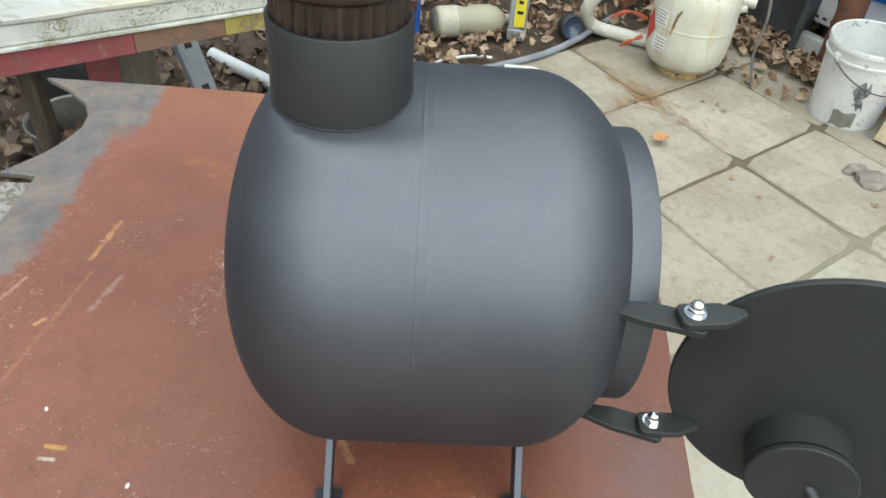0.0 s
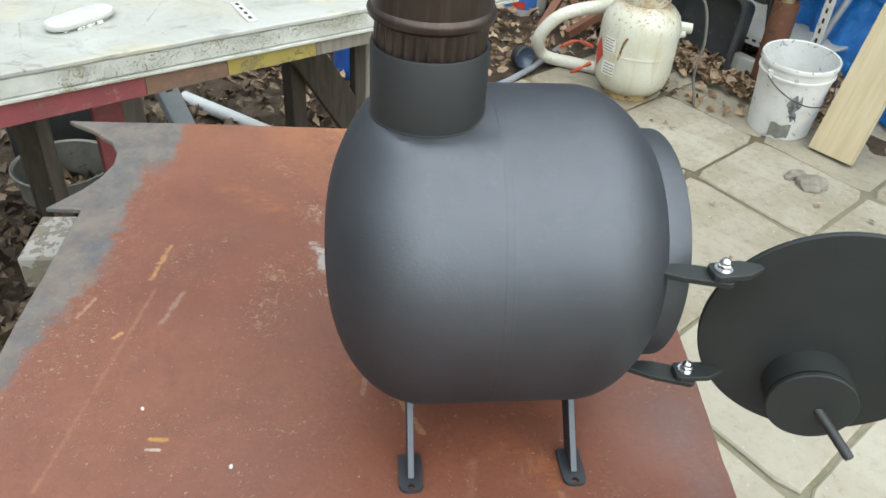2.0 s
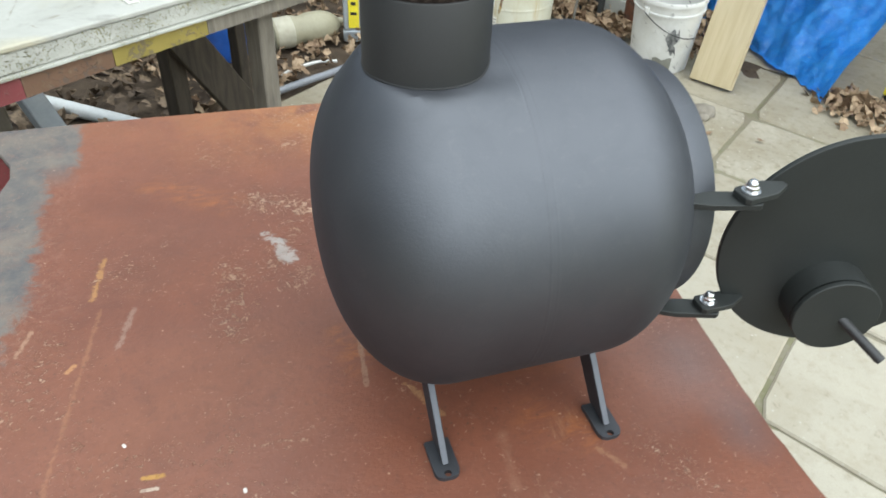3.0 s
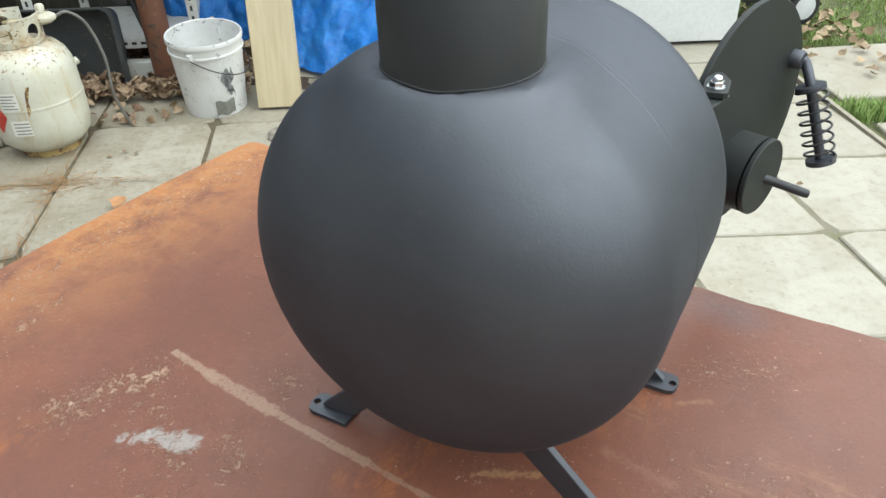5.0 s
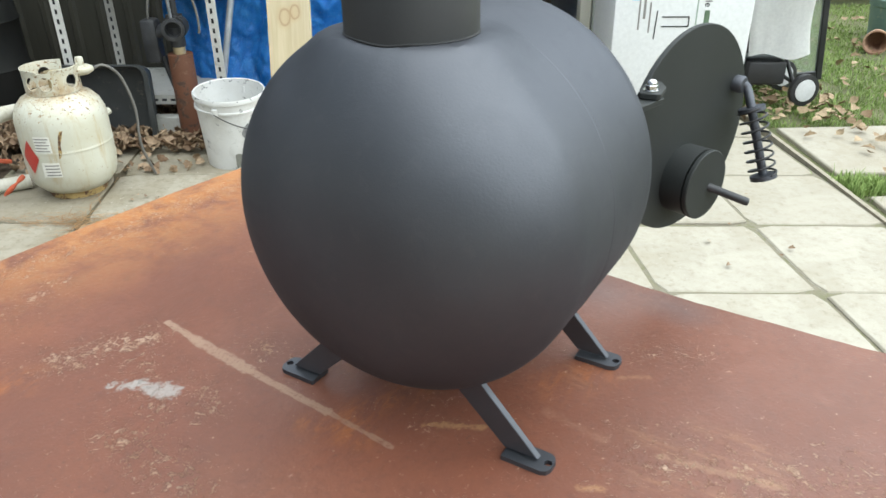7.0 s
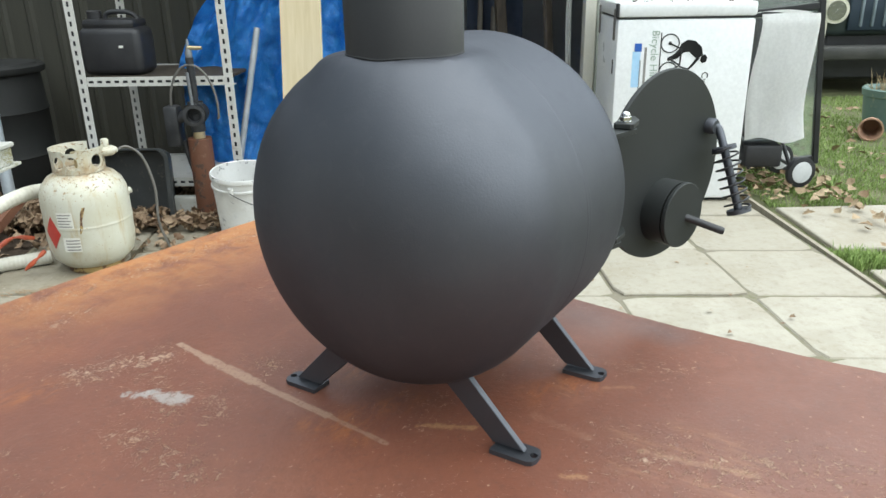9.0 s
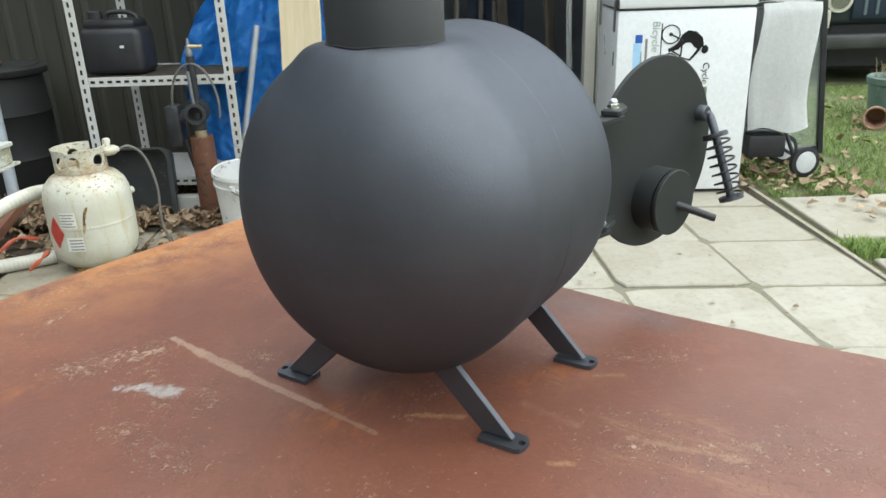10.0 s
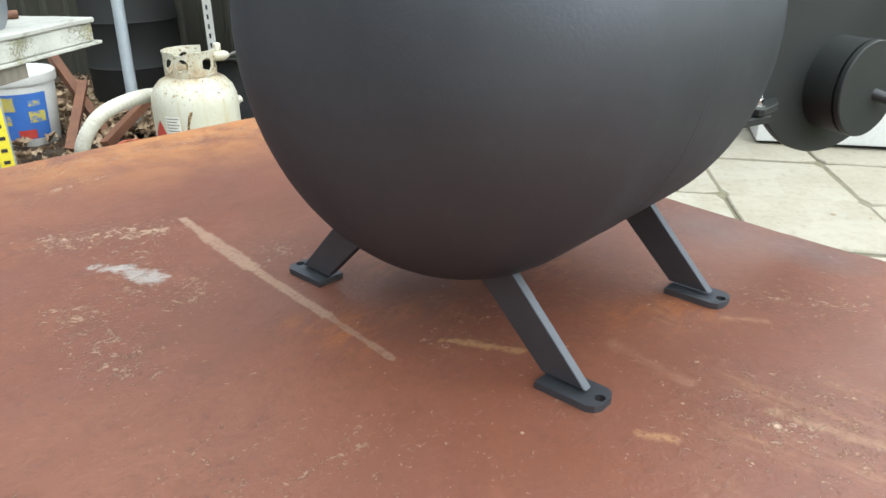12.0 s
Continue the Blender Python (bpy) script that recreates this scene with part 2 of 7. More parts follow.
def rust_plate():
    m = Nodes("rusted_plate")
    m.co = m.vec("SCALE", m.co, scale=1 / S)
    y, x = m.axis(1), m.axis(0)
    big, mid, fine, grain = m.noise(4.5, 6, 0.62, 0.3), m.noise(22, 6, 0.68, 0.2), m.noise(190, 4, 0.7), m.noise(420, 3, 0.75)
    col = m.mix(m.step(big, 0.35, 0.68), (0.121, 0.0364, 0.0206), (0.189, 0.0584, 0.0309))
    col = m.mix(m.step(m.noise(2.6, 5, 0.6, 0.6), 0.42, 0.68, 0, 0.55), col, (0.176, 0.0728, 0.0504))
    col = m.mix(m.step(m.noise(3.1, 5, 0.65, 0.8), 0.50, 0.70, 0, 0.45), col, (0.225, 0.0750, 0.0319))
    col = m.mix(m.step(mid, 0.46, 0.72, 0, 0.6), col, (0.140, 0.0429, 0.0227))
    col = m.mix(m.step(m.noise(38, 8, 0.8, 0.3), 0.52, 0.66, 0, 0.5), col, (0.096, 0.0309, 0.0185))
    col = m.mix(m.step(m.noise(27, 8, 0.8, 0.8), 0.54, 0.68, 0, 0.45), col, (0.220, 0.0826, 0.0484))
    col = m.mix(m.step(fine, 0.52, 0.72, 0, 0.4), col, (0.077, 0.0276, 0.0185))
    col = m.mix(m.step(grain, 0.58, 0.75, 0, 0.25), col, (0.241, 0.1102, 0.0720))
    pits = m.math("MULTIPLY", m.step(m.voronoi(140), 0.20, 0.10), m.step(m.noise(9, 4, 0.7), 0.45, 0.65))
    col = m.mix(m.math("MULTIPLY", pits, 0.6), col, (0.050, 0.0242, 0.0185))
    col = m.mix(0.20, col, (0.152, 0.088, 0.063))
    # bright orange rust along the far edge and in smears under the stove
    drawn = m.noise(18, 8, 0.78, 0.3)
    back = m.math("MULTIPLY", m.step(m.math("MULTIPLY_ADD", x, 0.11, y), 0.335, 0.49), m.math("MULTIPLY", m.step(x, -0.28, 0.02, 0.15, 1.0), m.step(drawn, 0.34, 0.54)))
    col = m.mix(m.math("MULTIPLY", back, 0.92), col, m.mix(m.step(fine, 0.4, 0.65), (0.35, 0.135, 0.042), (0.38, 0.195, 0.085)))
    flow = m.noise(30, 6, 0.75, 1.0, m.scaled(1, 3.5, 1, (0, 0, 0.5)))
    for p, q, wd in (((-0.12, 0.059), (-0.112, 0.015), 0.020), ((-0.096, 0.036), (-0.05, 0.012), 0.024), ((0.02, -0.09), (0.05, -0.11), 0.03), ((-0.02, 0.08), (0.06, 0.0), 0.05), ((-0.2, 0.3), (-0.28, 0.36), 0.03)):
        mark = m.math("MULTIPLY", m.streak(p, q, wd, 0.1), m.step(flow, 0.45, 0.62))
        col = m.mix(m.math("MULTIPLY", mark, 0.55), col, (0.31, 0.110, 0.034))
    # grey mill scale by the cut-out, with a ragged speckled rim
    rag = m.math("MULTIPLY", m.math("SUBTRACT", m.noise(30, 9, 0.8, 0.8), 0.5), 0.085)
    edge = m.math("ADD", m.math("ADD", x, rag), m.step(y, 0.17, -0.01, 0.0, 0.052))
    rim = m.math("MULTIPLY", m.step(edge, -0.352, -0.392), m.step(m.noise(150, 7, 0.82, 0.5), 0.52, 0.58))
    col = m.mix(m.math("MULTIPLY", rim, 0.34), col, (0.28, 0.155, 0.11))
    band = m.math("MAXIMUM", m.step(edge, -0.394, -0.406), m.math("MULTIPLY", m.step(edge, -0.366, -0.378), m.step(y, 0.38, 0.44)))
    scale = m.mix(m.step(m.noise(20, 8, 0.75, 0.15), 0.36, 0.62), (0.075, 0.074, 0.077), (0.150, 0.128, 0.108))
    scale = m.mix(m.step(m.noise(70, 7, 0.8, 0.3), 0.55, 0.66, 0, 0.6), scale, (0.20, 0.125, 0.095))
    col = m.mix(m.math("MULTIPLY", band, m.step(mid, 0.25, 0.5, 0.65, 1.0)), col, scale)
    # grey sheen put into the colour along the right edge
    for p, q, wd, k in (((0.185, -0.05), (0.18, -0.075), 0.055, 0.4), ((0.19, -0.13), (0.185, -0.15), 0.035, 0.45)):
        col = m.mix(m.math("MULTIPLY", m.streak(p, q, wd, 0.0), k), col, (0.125, 0.105, 0.108))
    # flakes of pale paint and dry rust, in drifts
    drift = m.math("MULTIPLY", m.step(m.noise(7, 5, 0.7), 0.44, 0.66), 0.62)
    for p, q, wd, k in (((-0.171, 0.304), (-0.103, 0.262), 0.050, 1.0), ((-0.125, 0.25), (-0.175, 0.17), 0.060, 0.75), ((-0.206, 0.18), (-0.214, 0.09), 0.050, 0.85), ((-0.063, 0.165), (-0.066, 0.155), 0.030, 1.0),
                        ((-0.140, 0.156), (-0.150, 0.135), 0.032, 1.0), ((-0.119, 0.417), (-0.081, 0.43), 0.040, 0.8), ((-0.346, -0.037), (-0.16, -0.052), 0.042, 0.62), ((-0.375, 0.11), (-0.42, -0.02), 0.055, 0.66),
                        ((-0.40, -0.04), (-0.20, -0.10), 0.085, 0.5), ((-0.03, -0.19), (0.03, -0.33), 0.10, 0.7), ((0.10, -0.14), (0.12, -0.18), 0.05, 0.7), ((-0.20, 0.20), (-0.20, 0.16), 0.05, 0.6), ((-0.12, 0.49), (0.22, 0.45), 0.06, 0.72)):
        drift = m.math("MAXIMUM", drift, m.math("MULTIPLY", m.streak(p, q, wd, 0.0), k))
    ragged = m.noise(105, 9, 0.86, 0.4)
    flakes = m.step(m.math("MULTIPLY_ADD", drift, 0.150, ragged), 0.660, 0.682)
    specks = m.step(m.math("MULTIPLY_ADD", drift, 0.11, m.noise(250, 5, 0.8, 0.6)), 0.658, 0.690)
    tan = m.mix(m.step(m.noise(60, 3), 0.4, 0.6), (0.48, 0.33, 0.235), (0.36, 0.215, 0.14))
    col = m.mix(m.math("MULTIPLY", m.math("MAXIMUM", flakes, specks), 0.82), col, tan)
    dots = m.math("MULTIPLY", m.step(m.voronoi(75), 0.085, 0.060), m.step(m.noise(60, 2), 0.56, 0.62))
    col = m.mix(m.math("MULTIPLY", dots, 0.75), col, (0.42, 0.29, 0.20))
    # single marks
    speckle = m.step(m.noise(260, 4, 0.8), 0.36, 0.48, 0.15, 1.0)
    flake = m.math("MULTIPLY", m.step(m.noise(80, 5, 0.7, 1.5), 0.42, 0.46), m.step(m.noise(190, 4, 0.8, 0.4), 0.36, 0.42))
    for p, q, wd, c, k, sharp, rag in (
        ((-0.332, 0.228), (-0.341, 0.168), 0.0036, (0.38, 0.20, 0.07), 0.62, 0.3, 0.016),
        ((-0.303, 0.143), (-0.316, 0.093), 0.0036, (0.27, 0.18, 0.14), 0.55, 0.3, 0.018),
        ((-0.333, 0.150), (-0.376, -0.106), 0.0026, (0.33, 0.165, 0.085), 0.32, 0.2, 0.014),
        ((-0.392, 0.135), (-0.402, 0.105), 0.0030, (0.33, 0.20, 0.13), 0.6, 0.3, 0.010),
        ((-0.295, -0.057), (-0.281, -0.058), 0.0030, (0.42, 0.23, 0.05), 0.7, 0.5, 0.006),
        ((-0.296, -0.068), (-0.285, -0.069), 0.0022, (0.46, 0.38, 0.30), 0.7, 0.5, 0.006),
        ((-0.222, -0.088), (-0.222, -0.090), 0.0017, (0.62, 0.60, 0.56), 0.9, 0.7, 0.001),
        ((-0.310, -0.020), (-0.309, -0.022), 0.0014, (0.62, 0.60, 0.56), 0.9, 0.7, 0.001),
        ((-0.352, 0.080), (-0.358, 0.074), 0.0030, (0.40, 0.20, 0.09), 0.8, 0.5, 0.006),
        ((-0.078, 0.268), (-0.086, 0.215), 0.0040, (0.30, 0.195, 0.135), 0.8, 0.7, 0.011),
        ((-0.085, 0.222), (-0.0935, 0.150), 0.0068, (0.28, 0.175, 0.120), 0.85, 0.7, 0.010),
        ((-0.093, 0.160), (-0.103, 0.055), 0.0042, (0.27, 0.165, 0.110), 0.85, 0.7, 0.007),
        ((-0.102, 0.060), (-0.110, -0.012), 0.0028, (0.26, 0.155, 0.105), 0.75, 0.6, 0.006),
        ((-0.168, 0.232), (-0.155, 0.210), 0.0060, (0.29, 0.255, 0.23), 0.8, 0.6, 0.036),
        ((-0.156, 0.212), (-0.148, 0.182), 0.0095, (0.31, 0.275, 0.25), 0.85, 0.6, 0.034),
        ((-0.076, -0.020), (-0.056, -0.060), 0.0034, (0.36, 0.21, 0.10), 0.55, 0.2, 0.020),
        ((-0.015, -0.094), (-0.022, -0.145), 0.005, (0.26, 0.14, 0.09), 0.32, 0.1, 0.022),
        ((0.055, -0.128), (0.068, -0.15), 0.0034, (0.32, 0.18, 0.1), 0.4, 0.2, 0.014),
        ((-0.019, -0.186), (-0.006, -0.265), 0.005, (0.33, 0.20, 0.12), 0.4, 0.2, 0.022),
        ((-0.069, -0.161), (-0.078, -0.147), 0.004, (0.36, 0.20, 0.10), 0.55, 0.3, 0.012),
    ):
        mark = m.streak(p, q, wd, sharp, rag)
        mark = m.math("MULTIPLY", mark, flake if rag > 0.025 else speckle)
        col = m.mix(m.math("MULTIPLY", mark, k), col, c)
    # brushed orange smears towards the near corner
    brush = m.step(m.noise(40, 6, 0.75, 0.3, m.scaled(6, 1, 1, (0, 0, -0.1))), 0.46, 0.6)
    for p, q, wd in (((-0.045, -0.175), (-0.035, -0.30), 0.016), ((-0.005, -0.16), (0.0, -0.26), 0.014), ((0.03, -0.2), (0.02, -0.27), 0.012), ((-0.09, -0.19), (-0.10, -0.22), 0.012), ((0.044, -0.09), (0.030, -0.104), 0.012)):
        col = m.mix(m.math("MULTIPLY", m.math("MULTIPLY", m.streak(p, q, wd, 0.2, wd), brush), 0.28), col, (0.34, 0.18, 0.095))
    rough = m.step(m.math("MULTIPLY_ADD", band, 0.2, mid), 0.25, 0.8, 0.37, 0.56)
    lift = m.math("MULTIPLY", m.math("MAXIMUM", flakes, specks), 0.5)
    return m.done(col, rough, 0.0, m.math("ADD", lift, m.math("MULTIPLY_ADD", mid, 0.8, m.math("MULTIPLY_ADD", grain, 0.5, fine))), 0.0006, 0.44)


def concrete(name, c0, c1, dirt, amount):
    """Old cast paving: a tone for each slab, blotches of dirt, pale grit, dark spots and water stains."""
    m = Nodes(name)
    r = m.random()
    big, mid, fine = m.noise(5, 5, 0.65), m.noise(24, 7, 0.72), m.noise(230, 3, 0.7)
    col = m.mix(r, c0, c1)
    col = m.mix(m.step(big, 0.35, 0.7, 0, 0.55 + 0.3 * amount), col, tuple(0.88 * v for v in c0))
    col = m.mix(m.step(mid, 0.50, 0.68, 0, 0.25 + 0.5 * amount), col, dirt)
    spot = m.math("MULTIPLY", m.step(m.noise(48, 6, 0.75, 0.5), 0.58, 0.66), m.step(m.noise(3.5, 4), 0.42, 0.6))
    col = m.mix(m.math("MULTIPLY", spot, 0.3 + 0.5 * amount), col, (0.15, 0.122, 0.085))
    col = m.mix(m.step(m.noise(2.2, 6, 0.7, 0.5), 0.46, 0.64, 0, 0.3 + 0.4 * amount), col, tuple(1.08 * v for v in dirt))
    col = m.mix(m.step(fine, 0.5, 0.75, 0, 0.35), col, tuple(0.75 * v for v in c0))
    col = m.mix(m.math("MULTIPLY", m.step(m.voronoi(38), 0.12, 0.06), m.step(big, 0.4, 0.6, 0, amount)), col, (0.5, 0.48, 0.43))
    return m.done(col, m.step(mid, 0.3, 0.7, 0.6, 0.85), 0.0, m.math("MULTIPLY_ADD", mid, 1.5, fine), 0.0010, 0.4)


def soil():
    m = Nodes("soil")
    n1, n2 = m.noise(9, 6, 0.7), m.noise(70, 6, 0.7)
    col = m.mix(m.step(n1, 0.35, 0.65), (0.035, 0.026, 0.019), (0.085, 0.062, 0.043))
    col = m.mix(m.step(n2, 0.55, 0.7, 0, 0.6), col, (0.13, 0.10, 0.07))
    return m.done(col, 0.9, 0.0, m.math("MULTIPLY_ADD", n1, 2.0, n2), 0.006, 0.2)


def joint_fill():
    m = Nodes("joint_moss")
    n1, n2 = m.noise(7, 5, 0.7), m.noise(60, 5, 0.7)
    col = m.mix(m.step(n1, 0.4, 0.62), (0.205, 0.182, 0.138), (0.160, 0.158, 0.090))
    col = m.mix(m.step(n2, 0.42, 0.65), col, (0.215, 0.195, 0.150))
    # soil washed into the joints by the flower bed
    m.co = m.vec("SCALE", m.co, scale=1 / S)
    wash = m.math("MULTIPLY", m.streak((0.40, 1.40), (1.50, 1.75), 0.62, 0.45, 0.2), m.step(n2, 0.30, 0.55, 0.55, 1.0))
    col = m.mix(m.math("MULTIPLY", wash, 0.85), col, (0.088, 0.068, 0.042))
    return m.done(col, 0.95, 0.0, n2, 0.004, 0.2)


def leaf_mat(name, lo, hi):
    m = Nodes(name)
    r = m.island()
    col = m.mix(r, lo, hi)
    col = m.mix(m.step(m.noise(90, 3), 0.4, 0.7, 0, 0.5), col, tuple(0.5 * v for v in lo))
    return m.done(col, 0.7, 0.0, m.noise(160, 3), 0.0008, 0.3)


def plank_wood():
    m = Nodes("pine")
    co = m.scaled(14, 14, 0.9)
    g = m.noise(4.0, 5, 0.6, 0.8, co)
    col = m.mix(m.step(g, 0.3, 0.7), (0.50, 0.42, 0.275), (0.41, 0.335, 0.205))
    col = m.mix(m.step(m.noise(3, 4), 0.45, 0.75, 0, 0.4), col, (0.43, 0.37, 0.265))
    # knots
    for p, r in (((0.014, -0.29), 0.021), ((-0.026, -0.272), 0.017), ((0.02, 0.2), 0.014)):
        d = m.vec("LENGTH", m.vec("SUBTRACT", m.vec("MULTIPLY", m.co, (1, 0, 0.7)), (p[0], 0, p[1] * 0.7)))
        d = m.math("ADD", d, m.math("MULTIPLY", m.math("SUBTRACT", m.noise(50, 3), 0.5), 0.008))
        col = m.mix(m.math("MULTIPLY", m.step(d, r * 1.9, r * 0.9), 0.35), col, (0.40, 0.27, 0.13))
        col = m.mix(m.step(m.math("ABSOLUTE", m.math("SUBTRACT", d, r)), 0.0045, 0.0008, 0, 0.5), col, (0.24, 0.14, 0.07))
    return m.done(col, 0.65, 0.0, g, 0.0006, 0.4)


def bench_paint():
    """Old white paint with yellow water stains, grey smudges and flaked spots."""
    m = Nodes("flaking_white_paint")
    n1, n2, n3 = m.noise(5, 6, 0.65, 0.6), m.noise(26, 8, 0.72, 0.5), m.noise(11, 6, 0.7, 1.2)
    col = m.mix(m.step(n1, 0.35, 0.7), (0.385, 0.385, 0.355), (0.30, 0.30, 0.27))
    col = m.mix(m.step(m.noise(3.2, 5, 0.6, 0.8), 0.54, 0.68, 0, 0.6), col, (0.42, 0.37, 0.23))
    col = m.mix(m.step(n3, 0.52, 0.68, 0, 0.7), col, (0.24, 0.24, 0.215))
    crack = m.step(m.voronoi(7, None, "DISTANCE_TO_EDGE"), 0.016, 0.004)
    crack = m.math("MULTIPLY", crack, m.step(n2, 0.48, 0.6))
    chips = m.math("MAXIMUM", m.step(m.math("MULTIPLY_ADD", n1, 0.4, n2), 0.90, 0.93), m.math("MULTIPLY", crack, 0.7))
    col = m.mix(m.math("MULTIPLY", chips, 0.8), col, (0.17, 0.15, 0.10))
    return m.done(col, m.step(n2, 0.3, 0.7, 0.45, 0.7), 0.0, m.math("SUBTRACT", m.math("MULTIPLY", n2, 0.6), chips), 0.0009)


def mossy_edge():
    """White paint gone scabby, with specks of yellow-green moss in drifts."""
    m = Nodes("scabby_white_edge")
    drift, speck, scab = m.noise(6, 4, 0.6, 0.4), m.noise(290, 5, 0.75), m.noise(90, 7, 0.75, 0.5)
    col = m.mix(m.step(m.noise(20, 5), 0.35, 0.65), (0.50, 0.50, 0.46), (0.40, 0.40, 0.36))
    col = m.mix(m.step(m.math("MULTIPLY_ADD", drift, 0.8, m.math("MULTIPLY", scab, 0.6)), 0.78, 0.88, 0, 0.6), col, (0.42, 0.38, 0.18))
    moss = m.step(m.math("MULTIPLY_ADD", drift, 0.75, speck), 0.955, 1.01)
    col = m.mix(m.math("MULTIPLY", moss, 0.75), col, (0.21, 0.195, 0.065))
    return m.done(col, 0.75, 0.0, m.math("SUBTRACT", scab, moss), 0.0012, 0.3)


def dark_wood(name, c0, c1):
    m = Nodes(name)
    g = m.noise(6.0, 6, 0.65, 0.6, m.scaled(9, 9, 1.2))
    return m.done(m.mix(m.step(g, 0.3, 0.7), c0, c1), 0.8, 0.0, g, 0.0015, 0.3)


def tarp_blue():
    m = Nodes("blue_tarpaulin")
    n = m.noise(14, 6, 0.7, 0.6)
    col = m.mix(m.step(n, 0.35, 0.7), (0.025, 0.23, 0.72), (0.07, 0.40, 0.92))
    col = m.mix(m.step(m.noise(60, 4, 0.8), 0.56, 0.72, 0, 0.55), col, (0.30, 0.56, 0.88))
    return m.done(col, 0.28, 0.0, m.math("MULTIPLY_ADD", n, 2.0, m.voronoi(26, None, "SMOOTH_F1")), 0.006, 0.5)


def bottle_paint():
    m = Nodes("bottle_paint")
    n1, n2 = m.noise(85, 7, 0.75, 0.3), m.noise(8, 4)
    col = m.mix(m.step(n2, 0.35, 0.65), (0.53, 0.525, 0.445), (0.47, 0.455, 0.36))
    z = m.axis(2)
    streak = m.noise(28, 6, 0.7, 0.3, m.scaled(1, 1, 0.12))
    col = m.mix(m.math("MULTIPLY", m.step(streak, 0.52, 0.68), 0.6), col, (0.40, 0.30, 0.15))
    col = m.mix(m.math("MULTIPLY", m.step(m.noise(18, 6, 0.7, 0.5), 0.5, 0.66), m.math("MULTIPLY", m.step(z, 0.26, 0.36, 0.15, 0.6), m.step(z, 0.415, 0.385, 0.35, 1.0))), col, (0.40, 0.32, 0.18))
    ring = m.math("MULTIPLY", m.math("MULTIPLY", m.step(z, 0.345, 0.372), m.step(z, 0.415, 0.385, 0.15, 1.0)), m.step(m.noise(22, 7, 0.75, 0.6), 0.40, 0.58))
    col = m.mix(m.math("MULTIPLY", ring, 0.65), col, (0.33, 0.20, 0.085))
    top = m.math("MULTIPLY", m.step(z, 0.27, 0.34), 0.07)
    chips = m.step(m.math("ADD", n1, top), 0.64, 0.665)
    col = m.mix(chips, col, m.mix(m.step(m.noise(120, 3), 0.4, 0.6), (0.12, 0.06, 0.03), (0.34, 0.21, 0.09)))
    return m.done(col, m.step(n1, 0.3, 0.7, 0.35, 0.5), 0.0, m.math("SUBTRACT", m.math("MULTIPLY", n2, 0.3), chips), 0.0006, 0.5)


def bucket_plastic():
    m = Nodes("bucket_plastic")
    n1 = m.noise(30, 8, 0.75, 0.5)
    col = m.mix(m.step(m.noise(6, 4), 0.35, 0.65), (0.60, 0.60, 0.585), (0.52, 0.515, 0.49))
    rim = m.math("MULTIPLY", m.step(m.axis(2), 0.265, 0.29), 0.05)
    drip = m.noise(34, 6, 0.7, 0.4, m.scaled(1, 1, 0.25))
    spots = m.math("MAXIMUM", m.step(m.math("ADD", n1, rim), 0.610, 0.645), m.step(drip, 0.66, 0.71))
    col = m.mix(m.step(m.noise(13, 7, 0.75, 0.6), 0.50, 0.68, 0, 0.5), col, (0.42, 0.405, 0.37))
    col = m.mix(m.math("MULTIPLY", spots, 0.85), col, (0.07, 0.072, 0.075))
    return m.done(col, 0.42, 0.0, n1, 0.0006, 0.5)


def cladding():
    m = Nodes("shed_cladding")
    n = m.noise(5, 5, 0.6, 0.2, m.scaled(3, 3, 0.4))
    col = m.mix(m.step(n, 0.3, 0.7), (0.034, 0.033, 0.025), (0.052, 0.050, 0.038))
    return m.done(col, 0.55, 0.0, m.noise(80, 3), 0.0004, 0.4)


def turf():
    m = Nodes("turf_soil")
    n1, n2 = m.noise(3, 5, 0.7), m.noise(45, 6, 0.7)
    col = m.mix(m.step(n1, 0.35, 0.65), (0.095, 0.110, 0.050), (0.150, 0.155, 0.080))
    col = m.mix(m.step(n2, 0.5, 0.72, 0, 0.7), col, (0.19, 0.155, 0.09))
    return m.done(col, 0.9, 0.0, n2, 0.01, 0.2)


def flue_steel():
    m = Nodes("heat_browned_steel")
    n = m.noise(12, 6, 0.65, 0.4)
    col = m.mix(m.step(n, 0.3, 0.7), (0.050, 0.037, 0.033), (0.092, 0.067, 0.057))
    col = m.mix(m.step(m.noise(45, 5, 0.75), 0.55, 0.7, 0, 0.6), col, (0.06, 0.045, 0.04))
    run = m.noise(16, 6, 0.7, 0.2, m.scaled(5, 5, 0.35))
    col = m.mix(m.step(run, 0.52, 0.70, 0, 0.5), col, (0.135, 0.10, 0.088))
    col = m.mix(m.math("MULTIPLY", m.step(m.voronoi(60), 0.10, 0.05), m.step(n, 0.5, 0.65)), col, (0.34, 0.28, 0.25))
    return m.done(col, m.step(n, 0.3, 0.7, 0.32, 0.5), 0.75, m.noise(140, 3), 0.0002)


BLACK = stove_paint()
DOORBLACK = worn("matt_black_door", (0.018, 0.0205, 0.020), (0.025, 0.028, 0.027), 0.58, 0.0, 12, 420, 0.00012, None, 0.5, 0.38)
SOCKET = worn("matt_black_socket", (0.012, 0.012, 0.0125), (0.017, 0.017, 0.0175), 0.55, 0.0, 10, 400, 0.0001, None, 0.5, 0.5)
DULLBLACK = worn("dusty_black_plastic", (0.014, 0.015, 0.014), (0.022, 0.022, 0.021), 0.7, 0.0, 8, 90, 0.0003, None, 0.5, 0.3)
GASHOSE = worn("dull_gas_hose", (0.10, 0.095, 0.085), (0.15, 0.14, 0.125), 0.55, 0.0, 14)
RUST = rust_plate()
